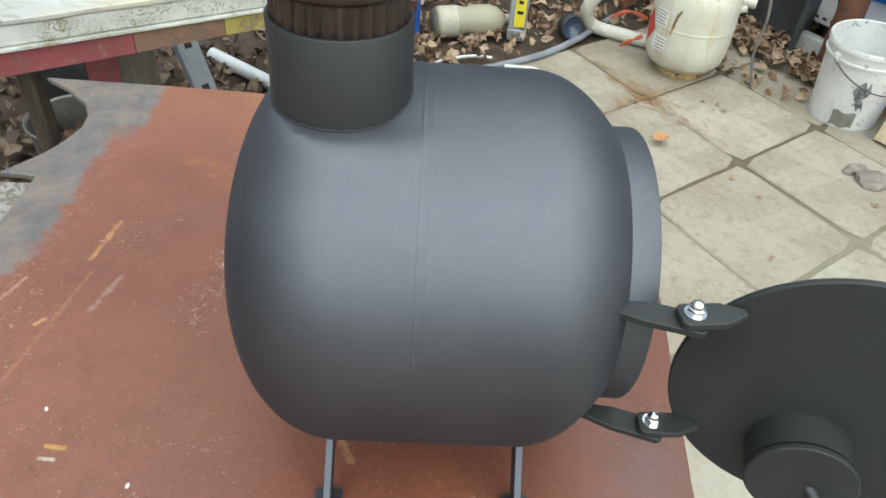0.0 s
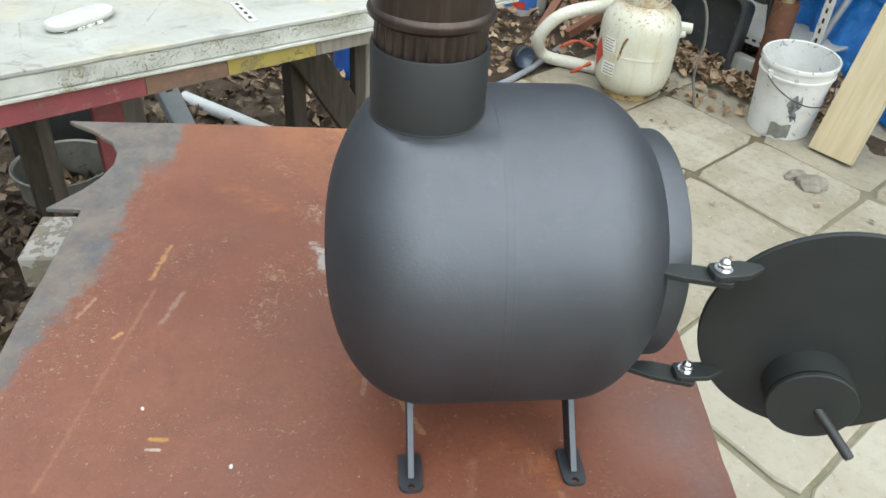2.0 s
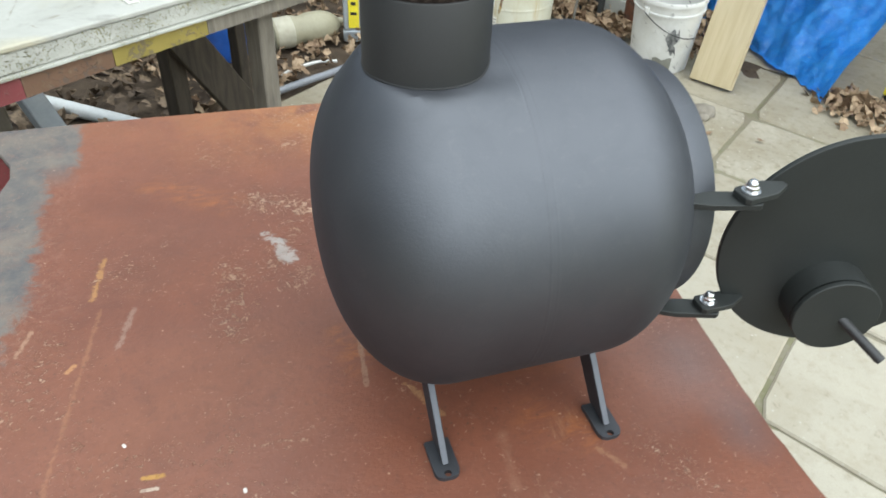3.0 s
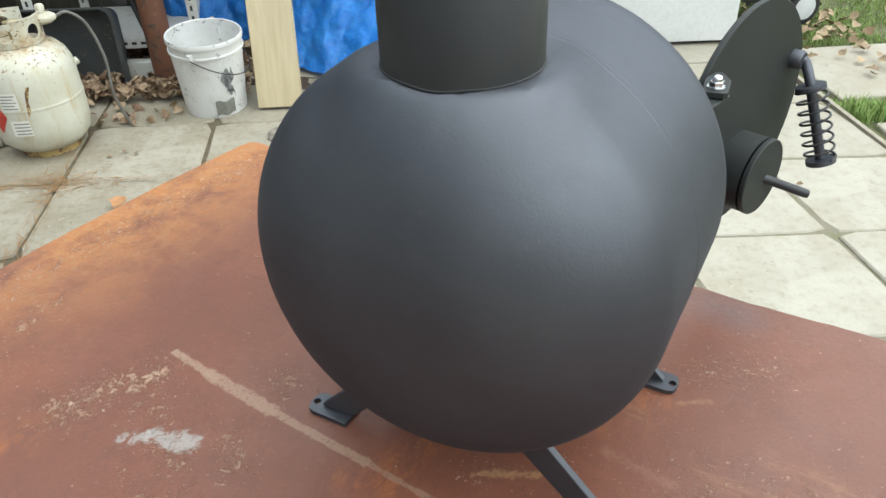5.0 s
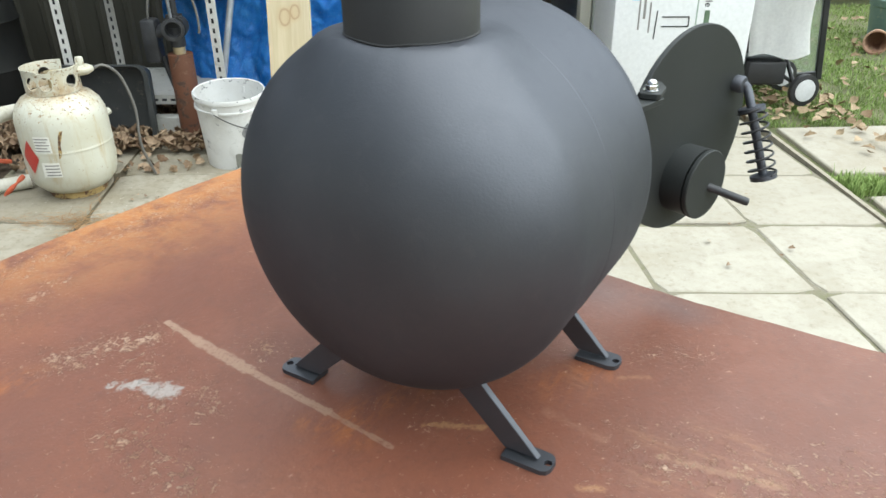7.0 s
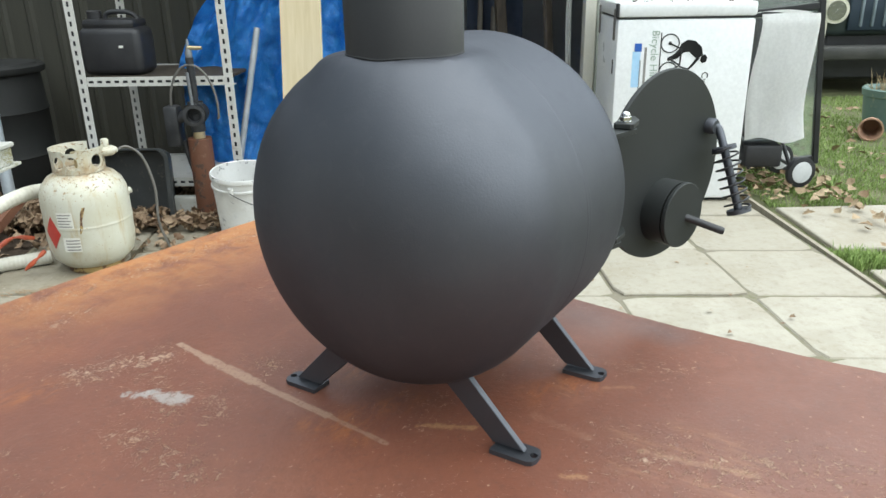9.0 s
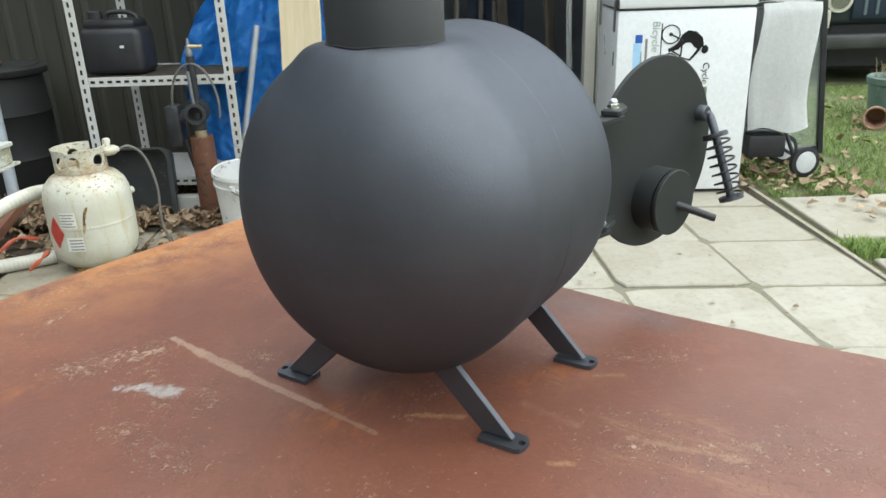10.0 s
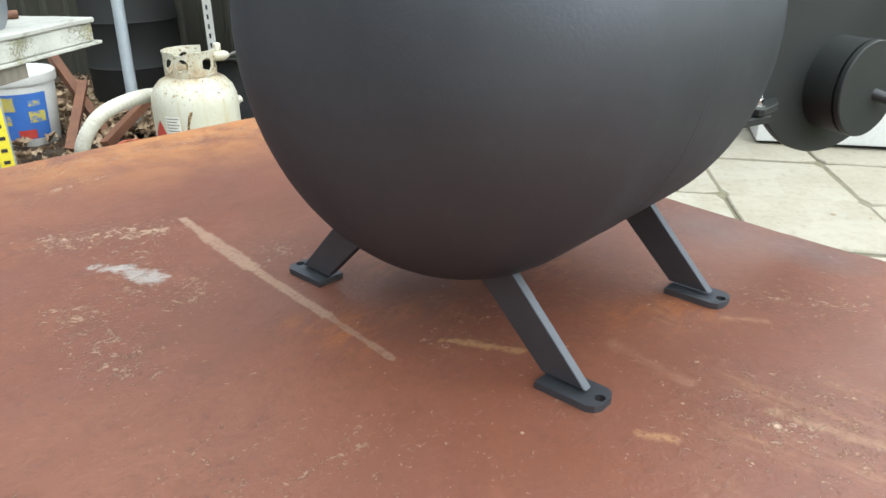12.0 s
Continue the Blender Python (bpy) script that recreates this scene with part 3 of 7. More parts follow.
CONCRETE = concrete("paver_concrete", (0.335, 0.305, 0.243), (0.405, 0.378, 0.312), (0.262, 0.228, 0.165), 0.55)
DIRTYCONCRETE = concrete("dirty_paver_concrete", (0.275, 0.245, 0.185), (0.36, 0.33, 0.265), (0.195, 0.165, 0.110), 1.0)
SOIL = soil()
MOSS = joint_fill()
PINE = plank_wood()
TARP = tarp_blue()
BOTTLE = bottle_paint()
BUCKET = bucket_plastic()
CLAD = cladding()
TURF = turf()
FLUE = flue_steel()
DARKWOOD = dark_wood("weathered_dark_timber", (0.03, 0.025, 0.02), (0.075, 0.06, 0.045))
GREYWOOD = dark_wood("weathered_grey_timber", (0.125, 0.11, 0.092), (0.225, 0.20, 0.165))
EDGEWOOD = dark_wood("edging_timber", (0.235, 0.205, 0.155), (0.34, 0.305, 0.235))
WHITEPAINT = bench_paint()
BEAMPAINT = chipped("worn_beam_paint", (0.24, 0.225, 0.20), (0.13, 0.11, 0.085), 45, 0.9)
EDGEPAINT = mossy_edge()
REDPAINT = chipped("red_rail_paint", (0.22, 0.05, 0.055), (0.16, 0.075, 0.07), 90, 0.55)
YELLOWPAINT = chipped("yellow_rail_paint", (0.32, 0.25, 0.06), (0.19, 0.15, 0.08), 90, 0.7)
BROWNRAIL = chipped("bare_rail_timber", (0.17, 0.095, 0.06), (0.13, 0.09, 0.07), 90, 0.8)
ZINC = worn("galvanised_steel", (0.42, 0.44, 0.46), (0.52, 0.53, 0.54), 0.42, 0.6, 20)
ANGLE = worn("slotted_angle_paint", (0.52, 0.51, 0.47), (0.60, 0.59, 0.55), 0.5, 0.0, 9, dirt=(0.3, 0.27, 0.22))
BRIGHT = worn("bright_zinc_nut", (0.70, 0.71, 0.72), (0.8, 0.8, 0.8), 0.22, 1.0, 60)
BLACKPLASTIC = worn("black_plastic", (0.018, 0.018, 0.02), (0.028, 0.028, 0.03), 0.48, 0.0, 12)
GREYPLASTIC = worn("dark_grey_plastic", (0.03, 0.033, 0.033), (0.045, 0.048, 0.048), 0.5, 0.0, 9, dirt=(0.12, 0.11, 0.09))
OLDRUST = worn("brown_rust", (0.115, 0.046, 0.025), (0.185, 0.080, 0.042), 0.75, 0.0, 14, 90, 0.001, (0.08, 0.04, 0.03))
CASTIRON = worn("black_cast_iron", (0.025, 0.026, 0.028), (0.05, 0.05, 0.052), 0.5, 0.3, 18)
BRASS = worn("dull_brass", (0.45, 0.36, 0.2), (0.55, 0.46, 0.3), 0.38, 0.8, 40)
FRIDGE = worn("freezer_enamel", (0.78, 0.79, 0.79), (0.73, 0.74, 0.74), 0.32, 0.0, 4, 60, 0.0001, (0.52, 0.5, 0.44), 0.2)

# ---- ground and pavement ----
def ground_sheet():
    bm = bmesh.new()
    n, radii = 48, [0.0, 2, 4, 7, 12, 25, 60, 150, 400, 900]
    rings = [[bm.verts.new((0, 0, -0.03))]]
    for r in radii[1:]:
        rings.append([bm.verts.new((r * math.cos(6.283185 * k / n), r * math.sin(6.283185 * k / n), -0.03)) for k in range(n)])
    for a, b in zip(rings, rings[1:]):
        for k in range(n):
            if len(a) == 1:
                bm.faces.new((a[0], b[k], b[(k + 1) % n]))
            else:
                bm.faces.new((a[k], b[k], b[(k + 1) % n], a[(k + 1) % n]))
    single("ground", bm, TURF, "patchy winter grass over bare earth", "ground", kind="structure")


ground_sheet()

N1, N2 = Vector((0.870, 0.492)), Vector((-0.588, 0.809))
DET = N1.x * N2.y - N1.y * N2.x


def grid_place(p, q):
    """Where the paver lines p (towards the shed) and q (towards the flower bed) cross."""
    return Vector(((p * N2.y - q * N1.y) / DET, (N1.x * q - N2.x * p) / DET))


def pavement():
    rnd = random.Random(5)
    base = bmesh.new()
    corners = [grid_place(-2.9, 1.31), grid_place(-2.9, -1.34), grid_place(2.87, -1.34), grid_place(2.87, 1.31)]
    prism([(c.x, c.y) for c in corners], -0.028, -0.006, bm=base)
    floor = single("pavement", base, MOSS, "grey concrete paving slabs with mossy sunken joints", "pavement", kind="structure")
    shapes = []
    for k in range(12):
        # a slab with rounded, slightly broken edges, drawn about its own centre
        bm = bmesh.new()
        c = [grid_place(sx * 0.183, sy * 0.1888) for sx, sy in ((-1, -1), (1, -1), (1, 1), (-1, 1))]
        pts = []
        for i in range(4):
            p, q = c[i], c[(i + 1) % 4]
            for j in range(6):
                t = (j + 0.25) / 6
                v = p.lerp(q, t) * 0.973
                v += Vector((rnd.uniform(-1, 1), rnd.uniform(-1, 1))) * 0.0016
                pts.append((v.x, v.y))
        prism(pts, -0.02, 0.0, bevel=0.004, bm=bm)
        me = bpy.data.meshes.new("paving_slab")
        bm.to_mesh(me)
        bm.free()
        me.transform(Matrix.Scale(S, 4))
        me.materials.append(CONCRETE if k < 6 else DIRTYCONCRETE)
        shapes.append(me)
    for i in range(-11, 5):
        for j in range(-2, 5):
            c = grid_place(1.380 + 0.366 * (i - 0.5), 0.549 - 0.3775 * (j + 0.5))
            if j == -2 and i < -3:
                continue
            # the slabs by the flower bed are brown with tracked soil
            ob = new("paving_slab", shapes[rnd.randrange(6) + (6 if 0.870 * c.y - 0.492 * c.x > 0.10 + rnd.uniform(-0.1, 0.1) else 0)])
            ob.parent = floor
            turn = 180 if rnd.random() < 0.5 else 0
            ob.matrix_basis = pose(*(S * (AREA @ c.to_3d())).xy, rnd.uniform(-0.004, 0.003) * S, rnd.uniform(-0.5, 0.5), rnd.uniform(-0.5, 0.5), turn)


def lawn_slab():
    bm = prism([tuple(W(a, b).xy) for a, b in ((1.93, -1.30), (2.42, -1.27), (2.45, -1.75), (1.96, -1.78))], -0.045, -0.016, bevel=0.004)
    single("garden_slab", bm, CONCRETE, "concrete paving slab set into the grass", "paving slab")
    bm = prism([tuple(W(a, b).xy) for a, b in ((1.30, -1.33), (1.74, -1.32), (1.76, -1.76), (1.32, -1.78))], -0.045, -0.017, bevel=0.004)
    single("garden_slab", bm, CONCRETE, "concrete paving slab set into the grass", "paving slab")


def edging():
    pts = [W(0.2, -1.36), W(1.475, -1.262), W(1.973, -1.225), W(2.9, -1.15)]
    bm = bmesh.new()
    side = W(0, 1) * 0.008
    lo = []
    for p in pts:
        for s, z in ((-1, -0.03), (-1, 0.003), (1, 0.003), (1, -0.03)):
            lo.append(bm.verts.new(p + side * s + Vector((0, 0, z))))
    for k in range(len(pts) - 1):
        for j in range(4):
            bm.faces.new((lo[4 * k + j], lo[4 * k + (j + 1) % 4], lo[4 * k + 4 + (j + 1) % 4], lo[4 * k + 4 + j]))
    bm.faces.new(lo[:4])
    bm.faces.new(lo[-4:])
    bmesh.ops.recalc_face_normals(bm, faces=bm.faces)
    single("garden_edging", bm, EDGEWOOD, "thin weathered timber edging between paving and grass", "edging", kind="structure")


def soil_bed():
    def f(u, v):
        p = grid_place(-3.2 + 5.9 * u, 1.31 + 3.4 * v)
        h = 0.035 * noise.noise(Vector((p.x * 2.2, p.y * 2.2, 0))) + 0.012 * noise.noise(Vector((p.x * 9, p.y * 9, 3)))
        return Vector((p.x, p.y, -0.012 + (0.02 + h) * min(1.0, v * 6)))

    single("garden_bed", sheet(f, 90, 60), SOIL, "bare dark garden soil strewn with leaves", "soil", kind="structure")

    def spill(u, v):
        p = grid_place(-2.9 + 2.80 * u, 0.925 + 0.42 * v)
        h = 0.016 * noise.noise(Vector((p.x * 3.0, p.y * 3.0, 5))) + 0.008 * noise.noise(Vector((p.x * 11, p.y * 11, 8)))
        return Vector((p.x, p.y, 0.004 + max(-0.003, 0.006 + h) * min(1.0, 8 * v, 8 * (1 - u))))

    single("soil_spill", sheet(spill, 70, 16), SOIL, "dark soil lying where the paving stops beside the table", "soil", kind="structure")

    def g(u, v):
        a, b = 1.93 + 0.95 * u, 0.42 + 3.1 * v
        p = W(a, b)
        return Vector((p.x, p.y, -0.012 + 0.035 * u + 0.012 * noise.noise(Vector((p.x * 7, p.y * 7, 9)))))

    single("wall_bed", sheet(g, 20, 60), SOIL, "strip of leaf-covered soil along the shed wall", "soil", kind="structure")


# ---- shed ----
def shed_wall(name, b0, b1, z0, z1, material, label, a=2.88, rib=0.125):
    """Vertical ribbed cladding with a flat back."""
    bm = bmesh.new()
    front, steps = [], []
    b = b1
    while b < b0 - 1e-6:
        for db, da in ((0, 0), (0.012, -0.012), (0.030, -0.012), (0.042, 0)):
            if b + db < b0:
                steps.append((b + db, a + da))
        b += rib
    steps.append((b0, a))
    for z in (z0, z1):
        front.append([bm.verts.new(W(aa, bb, z)) for bb, aa in steps])
    back = [[bm.verts.new(W(a + 0.06, bb, z)) for bb in (b1, b0)] for z in (z0, z1)]
    for k in range(len(steps) - 1):
        bm.faces.new((front[0][k], front[0][k + 1], front[1][k + 1], front[1][k]))
    bm.faces.new((back[0][0], back[0][1], back[1][1], back[1][0]))
    bm.faces.new((front[0][0], back[0][0], back[1][0], front[1][0]))
    bm.faces.new((front[0][-1], back[0][1], back[1][1], front[1][-1]))
    bm.faces.new(front[1] + [back[1][1], back[1][0]])
    bm.faces.new((front[0] + [back[0][1], back[0][0]])[::-1])
    bmesh.ops.recalc_face_normals(bm, faces=bm.faces)
    single(name, bm, material, label, "wall", kind="structure", smooth=20)


PALECLAD = worn("pale_cladding", (0.42, 0.45, 0.40), (0.48, 0.51, 0.46), 0.5, 0.0, 4, 60, 0.0003)
JAMB = worn("cream_jamb_paint", (0.55, 0.53, 0.45), (0.62, 0.60, 0.52), 0.5, 0.0, 6)
DARKROOM = worn("shed_lining", (0.42, 0.43, 0.44), (0.52, 0.52, 0.52), 0.8, 0.0, 3)


def shed():
    shed_wall("wall_shed_left", 3.6, 0.35, -0.03, 2.1, CLAD, "olive-grey ribbed steel shed wall")
    shed_wall("wall_shed_right", -0.56, -1.22, -0.03, 2.1, PALECLAD, "pale green-grey ribbed steel shed wall")
    shed_wall("wall_shed_lintel", 0.35, -0.56, 1.78, 2.1, CLAD, "olive-grey steel panel over the shed doorway")
    for name, bm, lab in (
        ("door_1_jamb", box((0.09, 0.05, 1.81), at(W(2.905, -0.532, 0.875), YARD), 0.003), "cream-painted steel door jamb"),
        ("door_1_jamb_far", box((0.09, 0.05, 1.81), at(W(2.905, 0.322, 0.875), YARD), 0.003), "cream-painted steel door jamb"),
    ):
        single(name, bm, JAMB, lab, "door jamb", kind="structure")
    room = (
        ("wall_shed_back", box((0.06, 4.9, 2.1), at(W(5.2, 1.2, 1.02), YARD)), "dim back wall inside the shed"),
        ("wall_shed_side", box((2.24, 0.06, 2.1), at(W(4.05, -1.19, 1.02), YARD)), "side wall of the shed"),
        ("wall_shed_far_side", box((2.24, 0.06, 2.1), at(W(4.05, 3.57, 1.02), YARD)), "side wall of the shed"),
        ("floor_shed", box((2.22, 4.7, 0.04), at(W(4.06, 1.2, -0.009), YARD)), "bare concrete floor inside the shed"),
        ("ceiling_shed", box((2.5, 4.95, 0.05), at(W(4.03, 1.19, 2.13), YARD)), "flat steel shed roof"),
    )
    for name, bm, lab in room:
        single(name, bm, DARKROOM, lab, "ceiling" if "ceiling" in name else "floor" if "floor" in name else "wall", kind="structure")


# unseen walls added to dim the low sky in reflections and bounced light
BLOCKER = worn("blocker_grey_brown", (0.11, 0.10, 0.09), (0.15, 0.135, 0.12), 0.8, 0.0, 2, 40)
DARKBLOCKER = dark_wood("blocker_dark_grain", (0.10, 0.085, 0.07), (0.17, 0.15, 0.125))
single("wall_house", box((12.0, 0.12, 2.2), pose(-0.6, -7.0, 1.07)), BLOCKER, "plain wall added out of view to block low sky light", "wall", kind="structure")
single("wall_fence", box((0.05, 8.2, 1.7), pose(-4.4, 1.26, 0.82)), DARKBLOCKER, "plain dark wall added out of view to darken reflections", "wall", kind="structure")
single("wall_fence_back", box((6.0, 0.25, 2.3), pose(-1.6, 5.2, 1.12)), DARKBLOCKER, "dark wall added unseen behind the garden bed to cut side light", "wall", kind="structure")
pavement()
AREA = nearer(0.945)
lawn_slab()
edging()
AREA = Matrix.Identity(4)
soil_bed()
AREA = nearer(0.986)
shed()
AREA = Matrix.Identity(4)

# ---- steel table ----
TOP = 0.535
PLAN = [(0.212, -0.62), (0.207, -0.34), (0.206, -0.27), (0.2075, -0.21), (0.2085, -0.155), (0.2125, -0.105), (0.2185, -0.05), (0.232, 0.07), (0.250, 0.25), (0.266, 0.40), (0.277, 0.475), (0.272, 0.488), (0.255, 0.493),
        (0.14, 0.508), (0.0, 0.522), (-0.11, 0.528), (-0.3, 0.538), (-0.538, 0.545), (-0.515, 0.528), (-0.487, 0.507), (-0.462, 0.48), (-0.447, 0.45), (-0.444, 0.42), (-0.452, 0.385),
        (-0.466, 0.355), (-0.487, 0.326), (-0.498, 0.312), (-0.455, 0.308), (-0.457, 0.22), (-0.462, 0.0), (-0.466, -0.3), (-0.47, -0.62)]
# the edge was cut by torch: it wanders a little along its length
OUTLINE = []
for p, q in zip(PLAN, PLAN[1:] + PLAN[:1]):
    n = max(1, int(math.dist(p, q) / 0.012))
    for k in range(n):
        x, y = p[0] + (q[0] - p[0]) * k / n, p[1] + (q[1] - p[1]) * k / n
        w = noise.noise(Vector((x * 45, y * 45, 2.0))) * 0.0016
        OUTLINE.append((x + w, y + 0.6 * w))


def steel_table():
    ob = thing("steel_table", Matrix.Identity(4), "low table topped with a rust-red steel plate", "table")
    part("tabletop", prism(OUTLINE, TOP - 0.008, TOP, bevel=0.0015), RUST, ob, "rusted steel plate with paint flecks and grey mill scale")
    for y, x0 in ((0.262, -0.503), (-0.42, -0.44)):
        part("trestle_beam", box((0.17 - x0, 0.088, 0.045), pose((0.17 + x0) / 2, y, TOP - 0.0306), 0.003), GREYWOOD if y < 0 else BEAMPAINT, ob, "timber trestle beam with worn white paint")
        for x in (x0 + 0.09, 0.10):
            for s in (-1, 1):
                m = pose(x, y + s * 0.075, 0.238, s * 12)
                part("trestle_leg", box((0.045, 0.022, 0.505), m, 0.002), GREYWOOD, ob)


steel_table()

# ---- stove ----
ZC, RB = 0.7043, 0.1320
AX = pose(0, 0, ZC) @ Matrix.Rotation(radians(90), 4, "Y")
DD, DN, DC = Vector((0.9537, -0.3007, 0)), Vector((-0.3007, -0.9537, 0)), Vector((0.2503, -0.1107, 0.6908))


def on_door(d, z, off=0.0):
    return DC + d * DD + off * DN + Vector((0, 0, z))


def bar_outline(length, w0, w1, nose=0.35):
    """A flat bar from (0, 0) along x, blunt at the start, tapered at its end."""
    return [(-w0 * 0.5, -w0 * 0.35), (-w0 * 0.35, -w0 * 0.5), (length * (1 - nose), -w0 * 0.5), (length, -w1 * 0.5), (length, w1 * 0.5), (length * (1 - nose), w0 * 0.5), (-w0 * 0.35, w0 * 0.5), (-w0 * 0.5, w0 * 0.35)]


def hexnut(p, parent):
    m = at(p)
    bm = lathe([(0.0066, 0), (0.0066, 0.0012), (0.0, 0.0012)], m, 24)
    part("washer", bm, BRIGHT, parent, "bright washer")
    bm = prism([(0.0052 * math.cos(k * 1.0472), 0.0052 * math.sin(k * 1.0472)) for k in range(6)], 0.0012, 0.0052, m, 0.0004)
    lathe([(0.0040, 0.005), (0.0040, 0.0070), (0.0032, 0.0086), (0.0015, 0.0094), (0, 0.0096)], m, 20, bm)
    part("dome_nut", bm, BRIGHT, parent, "bright zinc dome nut")


def stove():
    ob = thing("wood_stove", pose(0, 0, TOP), "small barrel stove made from a gas cylinder, satin black, door open", "stove")
    # rear head: a pressed dish, then the drum with its weld bead, then the turned-in mouth
    out = []
    for k in range(33):
        r = RB * math.sin(k / 32 * math.pi / 2)
        out.append((r, -0.0600 - 0.0798 * math.sqrt(max(0.0, 1 - (r / RB) ** 2.45))))
    out.append((RB, -0.040))
    for x, h in ((-0.0127, 0.00024), (-0.0073, 0.00011)):
        out += [(RB, x - 0.0016), (RB, x - 0.0010), (RB + h, x - 0.0003), (RB + h, x + 0.0003), (RB, x + 0.0010), (RB, x + 0.0016)]
    out.append((RB, 0.03))
    for k in range(25):
        r = RB * math.sin(math.pi / 2 - k / 24 * (math.pi / 2 - math.asin(0.0940 / RB)))
        out.append((r, 0.0580 + 0.0880 * math.sqrt(max(0.0, 1 - (r / RB) ** 1.70))))
    inner = [(max(r - 0.003, 0), x + (0.003 if x < -0.06 else 0)) for r, x in reversed(out)]
    shell = lathe(out + inner, AX, 128)
    def drawn_up(x, y, z):
        """The shell is pulled up level round the flue socket that is welded into its shoulder."""
        k = min(1.0, max(0.0, (0.078 - math.hypot(x + 0.062, y + 0.009)) / 0.034))
        return z + k * k * (3 - 2 * k) * min(0.0110, max(0.0, 0.8300 - z))

    for v in shell.verts:
        if v.co.z > ZC:
            v.co.z = drawn_up(*v.co)
    body = part("body", shell, BLACK, ob, "satin black steel cylinder with a weld seam", smooth=25)
    part("door_collar", lathe([(0.0965, 0.100), (0.0965, 0.1312), (0.0957, 0.1322), (0.0915, 0.1322), (0.0907, 0.1312), (0.0907, 0.100)], AX, 96, close=True), BLACK, ob, "black welded ring round the stove mouth")
    part("flue_collar", lathe([(0.0415, 0.800), (0.0415, 0.8815), (0.0408, 0.8825), (0.0393, 0.8825), (0.0388, 0.8815), (0.0388, 0.800)], pose(-0.062, -0.009, 0), 80, close=True), SOCKET, ob, "matt black socket for the flue")
    pts = []
    for k in range(64):
        t = k * 6.283185 / 64
        x, y = -0.062 + 0.0415 * math.cos(t), -0.009 + 0.0415 * math.sin(t)
        k = max([i for i in range(len(out) - 1) if out[i][1] <= x])
        (r0, x0), (r1, x1) = out[k], out[k + 1]
        r = r0 + (r1 - r0) * (x - x0) / (x1 - x0) if x1 > x0 else r0
        pts.append((x, y, drawn_up(x, y, ZC + math.sqrt(r * r - y * y)) + 0.0004))
    part("flue_weld", tube(pts, 0.0007, 8, closed=True), SOCKET, ob)
    # feet
    for x, s in ((-0.070, -1), (0.071, -1), (-0.072, 1), (0.071, 1)):
        leg = [(s * 0.113, TOP + 0.006), (s * 0.060, TOP + 0.0615), (s * 0.036, TOP + 0.0555), (s * 0.040, TOP + 0.050), (s * 0.086, TOP + 0.006)]
        m = Matrix(((0, 0, 1, x), (1, 0, 0, 0), (0, 1, 0, 0), (0, 0, 0, 1)))
        lg = part("leg", prism(leg, -0.0028, 0.0028, m, 0.0005), BLACK, ob)
        w, y0, y1 = 0.0102, 0.087, 0.1240
        outline = [(-w, y0), (w, y0), (w, y1 - 0.006), (w - 0.002, y1 - 0.002), (w - 0.006, y1), (-w + 0.006, y1), (-w + 0.002, y1 - 0.002), (-w, y1 - 0.006)]
        hole = [(0.0030 * math.cos(6.283185 * k / 12), 0.120 + 0.0030 * math.sin(6.283185 * k / 12)) for k in range(12)]
        bm = bmesh.new()
        place = lambda px, py, z: (x + px, s * py, z)
        edges = []
        for loop in (outline, hole):
            vs = [bm.verts.new(place(px, py, TOP + 0.004)) for px, py in loop]
            edges += [bm.edges.new((vs[k], vs[(k + 1) % len(vs)])) for k in range(len(vs))]
        top = bmesh.ops.triangle_fill(bm, edges=edges, use_beauty=True)["geom"]
        faces = [f for f in top if isinstance(f, bmesh.types.BMFace)]
        ext = bmesh.ops.extrude_face_region(bm, geom=faces)
        bmesh.ops.translate(bm, vec=(0, 0, -0.004), verts=[v for v in ext["geom"] if isinstance(v, bmesh.types.BMVert)])
        bmesh.ops.recalc_face_normals(bm, faces=bm.faces)
        part("foot_plate", bm, BLACK, lg, "black drilled foot plate", smooth=30)
    # hinges
    for z, nx, ny, sx, sy, ex, ey in ((0.7475, 0.149, -0.101, 0.100, -0.088, 0.181, -0.0975), (0.6365, 0.1525, -0.0925, 0.108, -0.078, 0.184, -0.0925)):
        for name, z0, qx, qy, wd in (("hinge_plate", z - 0.0056, sx, sy, 0.018), ("hinge_lug", z, ex, ey, 0.018)):
            v = Vector((qx - nx, qy - ny))
            m = pose(nx, ny, z0, 0, 0, math.degrees(math.atan2(v.y, v.x)))
            h = part(name, prism(bar_outline(v.length, wd, 0.005 if name == "hinge_lug" else 0.010, 0.45), 0, 0.005, m, 0.0006), DOORBLACK, ob, "flat black hinge plate")
        hexnut((nx, ny, z + 0.005), h)
    # door
    face = Matrix((DD.to_4d(), (0, 0, 1, 0), (-DN).to_4d(), (0, 0, 0, 1))).transposed()
    face.translation = DC
    for k in range(3):
        face[3][k] = 0.0
    face[3][3] = 1.0
    door = part("door", lathe([(0, -0.0025), (0.0972, -0.0025), (0.098, -0.0017), (0.098, 0.0017), (0.0972, 0.0025), (0, 0.0025)], face, 128), DOORBLACK, ob, "round flat steel door standing open")
    at_tube = face.copy()
    at_tube.translation = on_door(-0.004, -0.046)
    flip = at_tube @ Matrix.Rotation(math.pi, 4, "X")
    part("air_inlet", lathe([(0.0335, 0.002), (0.0335, 0.025), (0.0310, 0.025), (0.0310, 0.002)], flip, 64, close=True), DOORBLACK, door, "short black air inlet pipe")
    part("air_cap", lathe([(0, 0.0265), (0.0330, 0.0265), (0.0338, 0.0273), (0.0338, 0.0305), (0.0330, 0.0313), (0, 0.0313)], flip, 64), DOORBLACK, door, "screwed air cap")
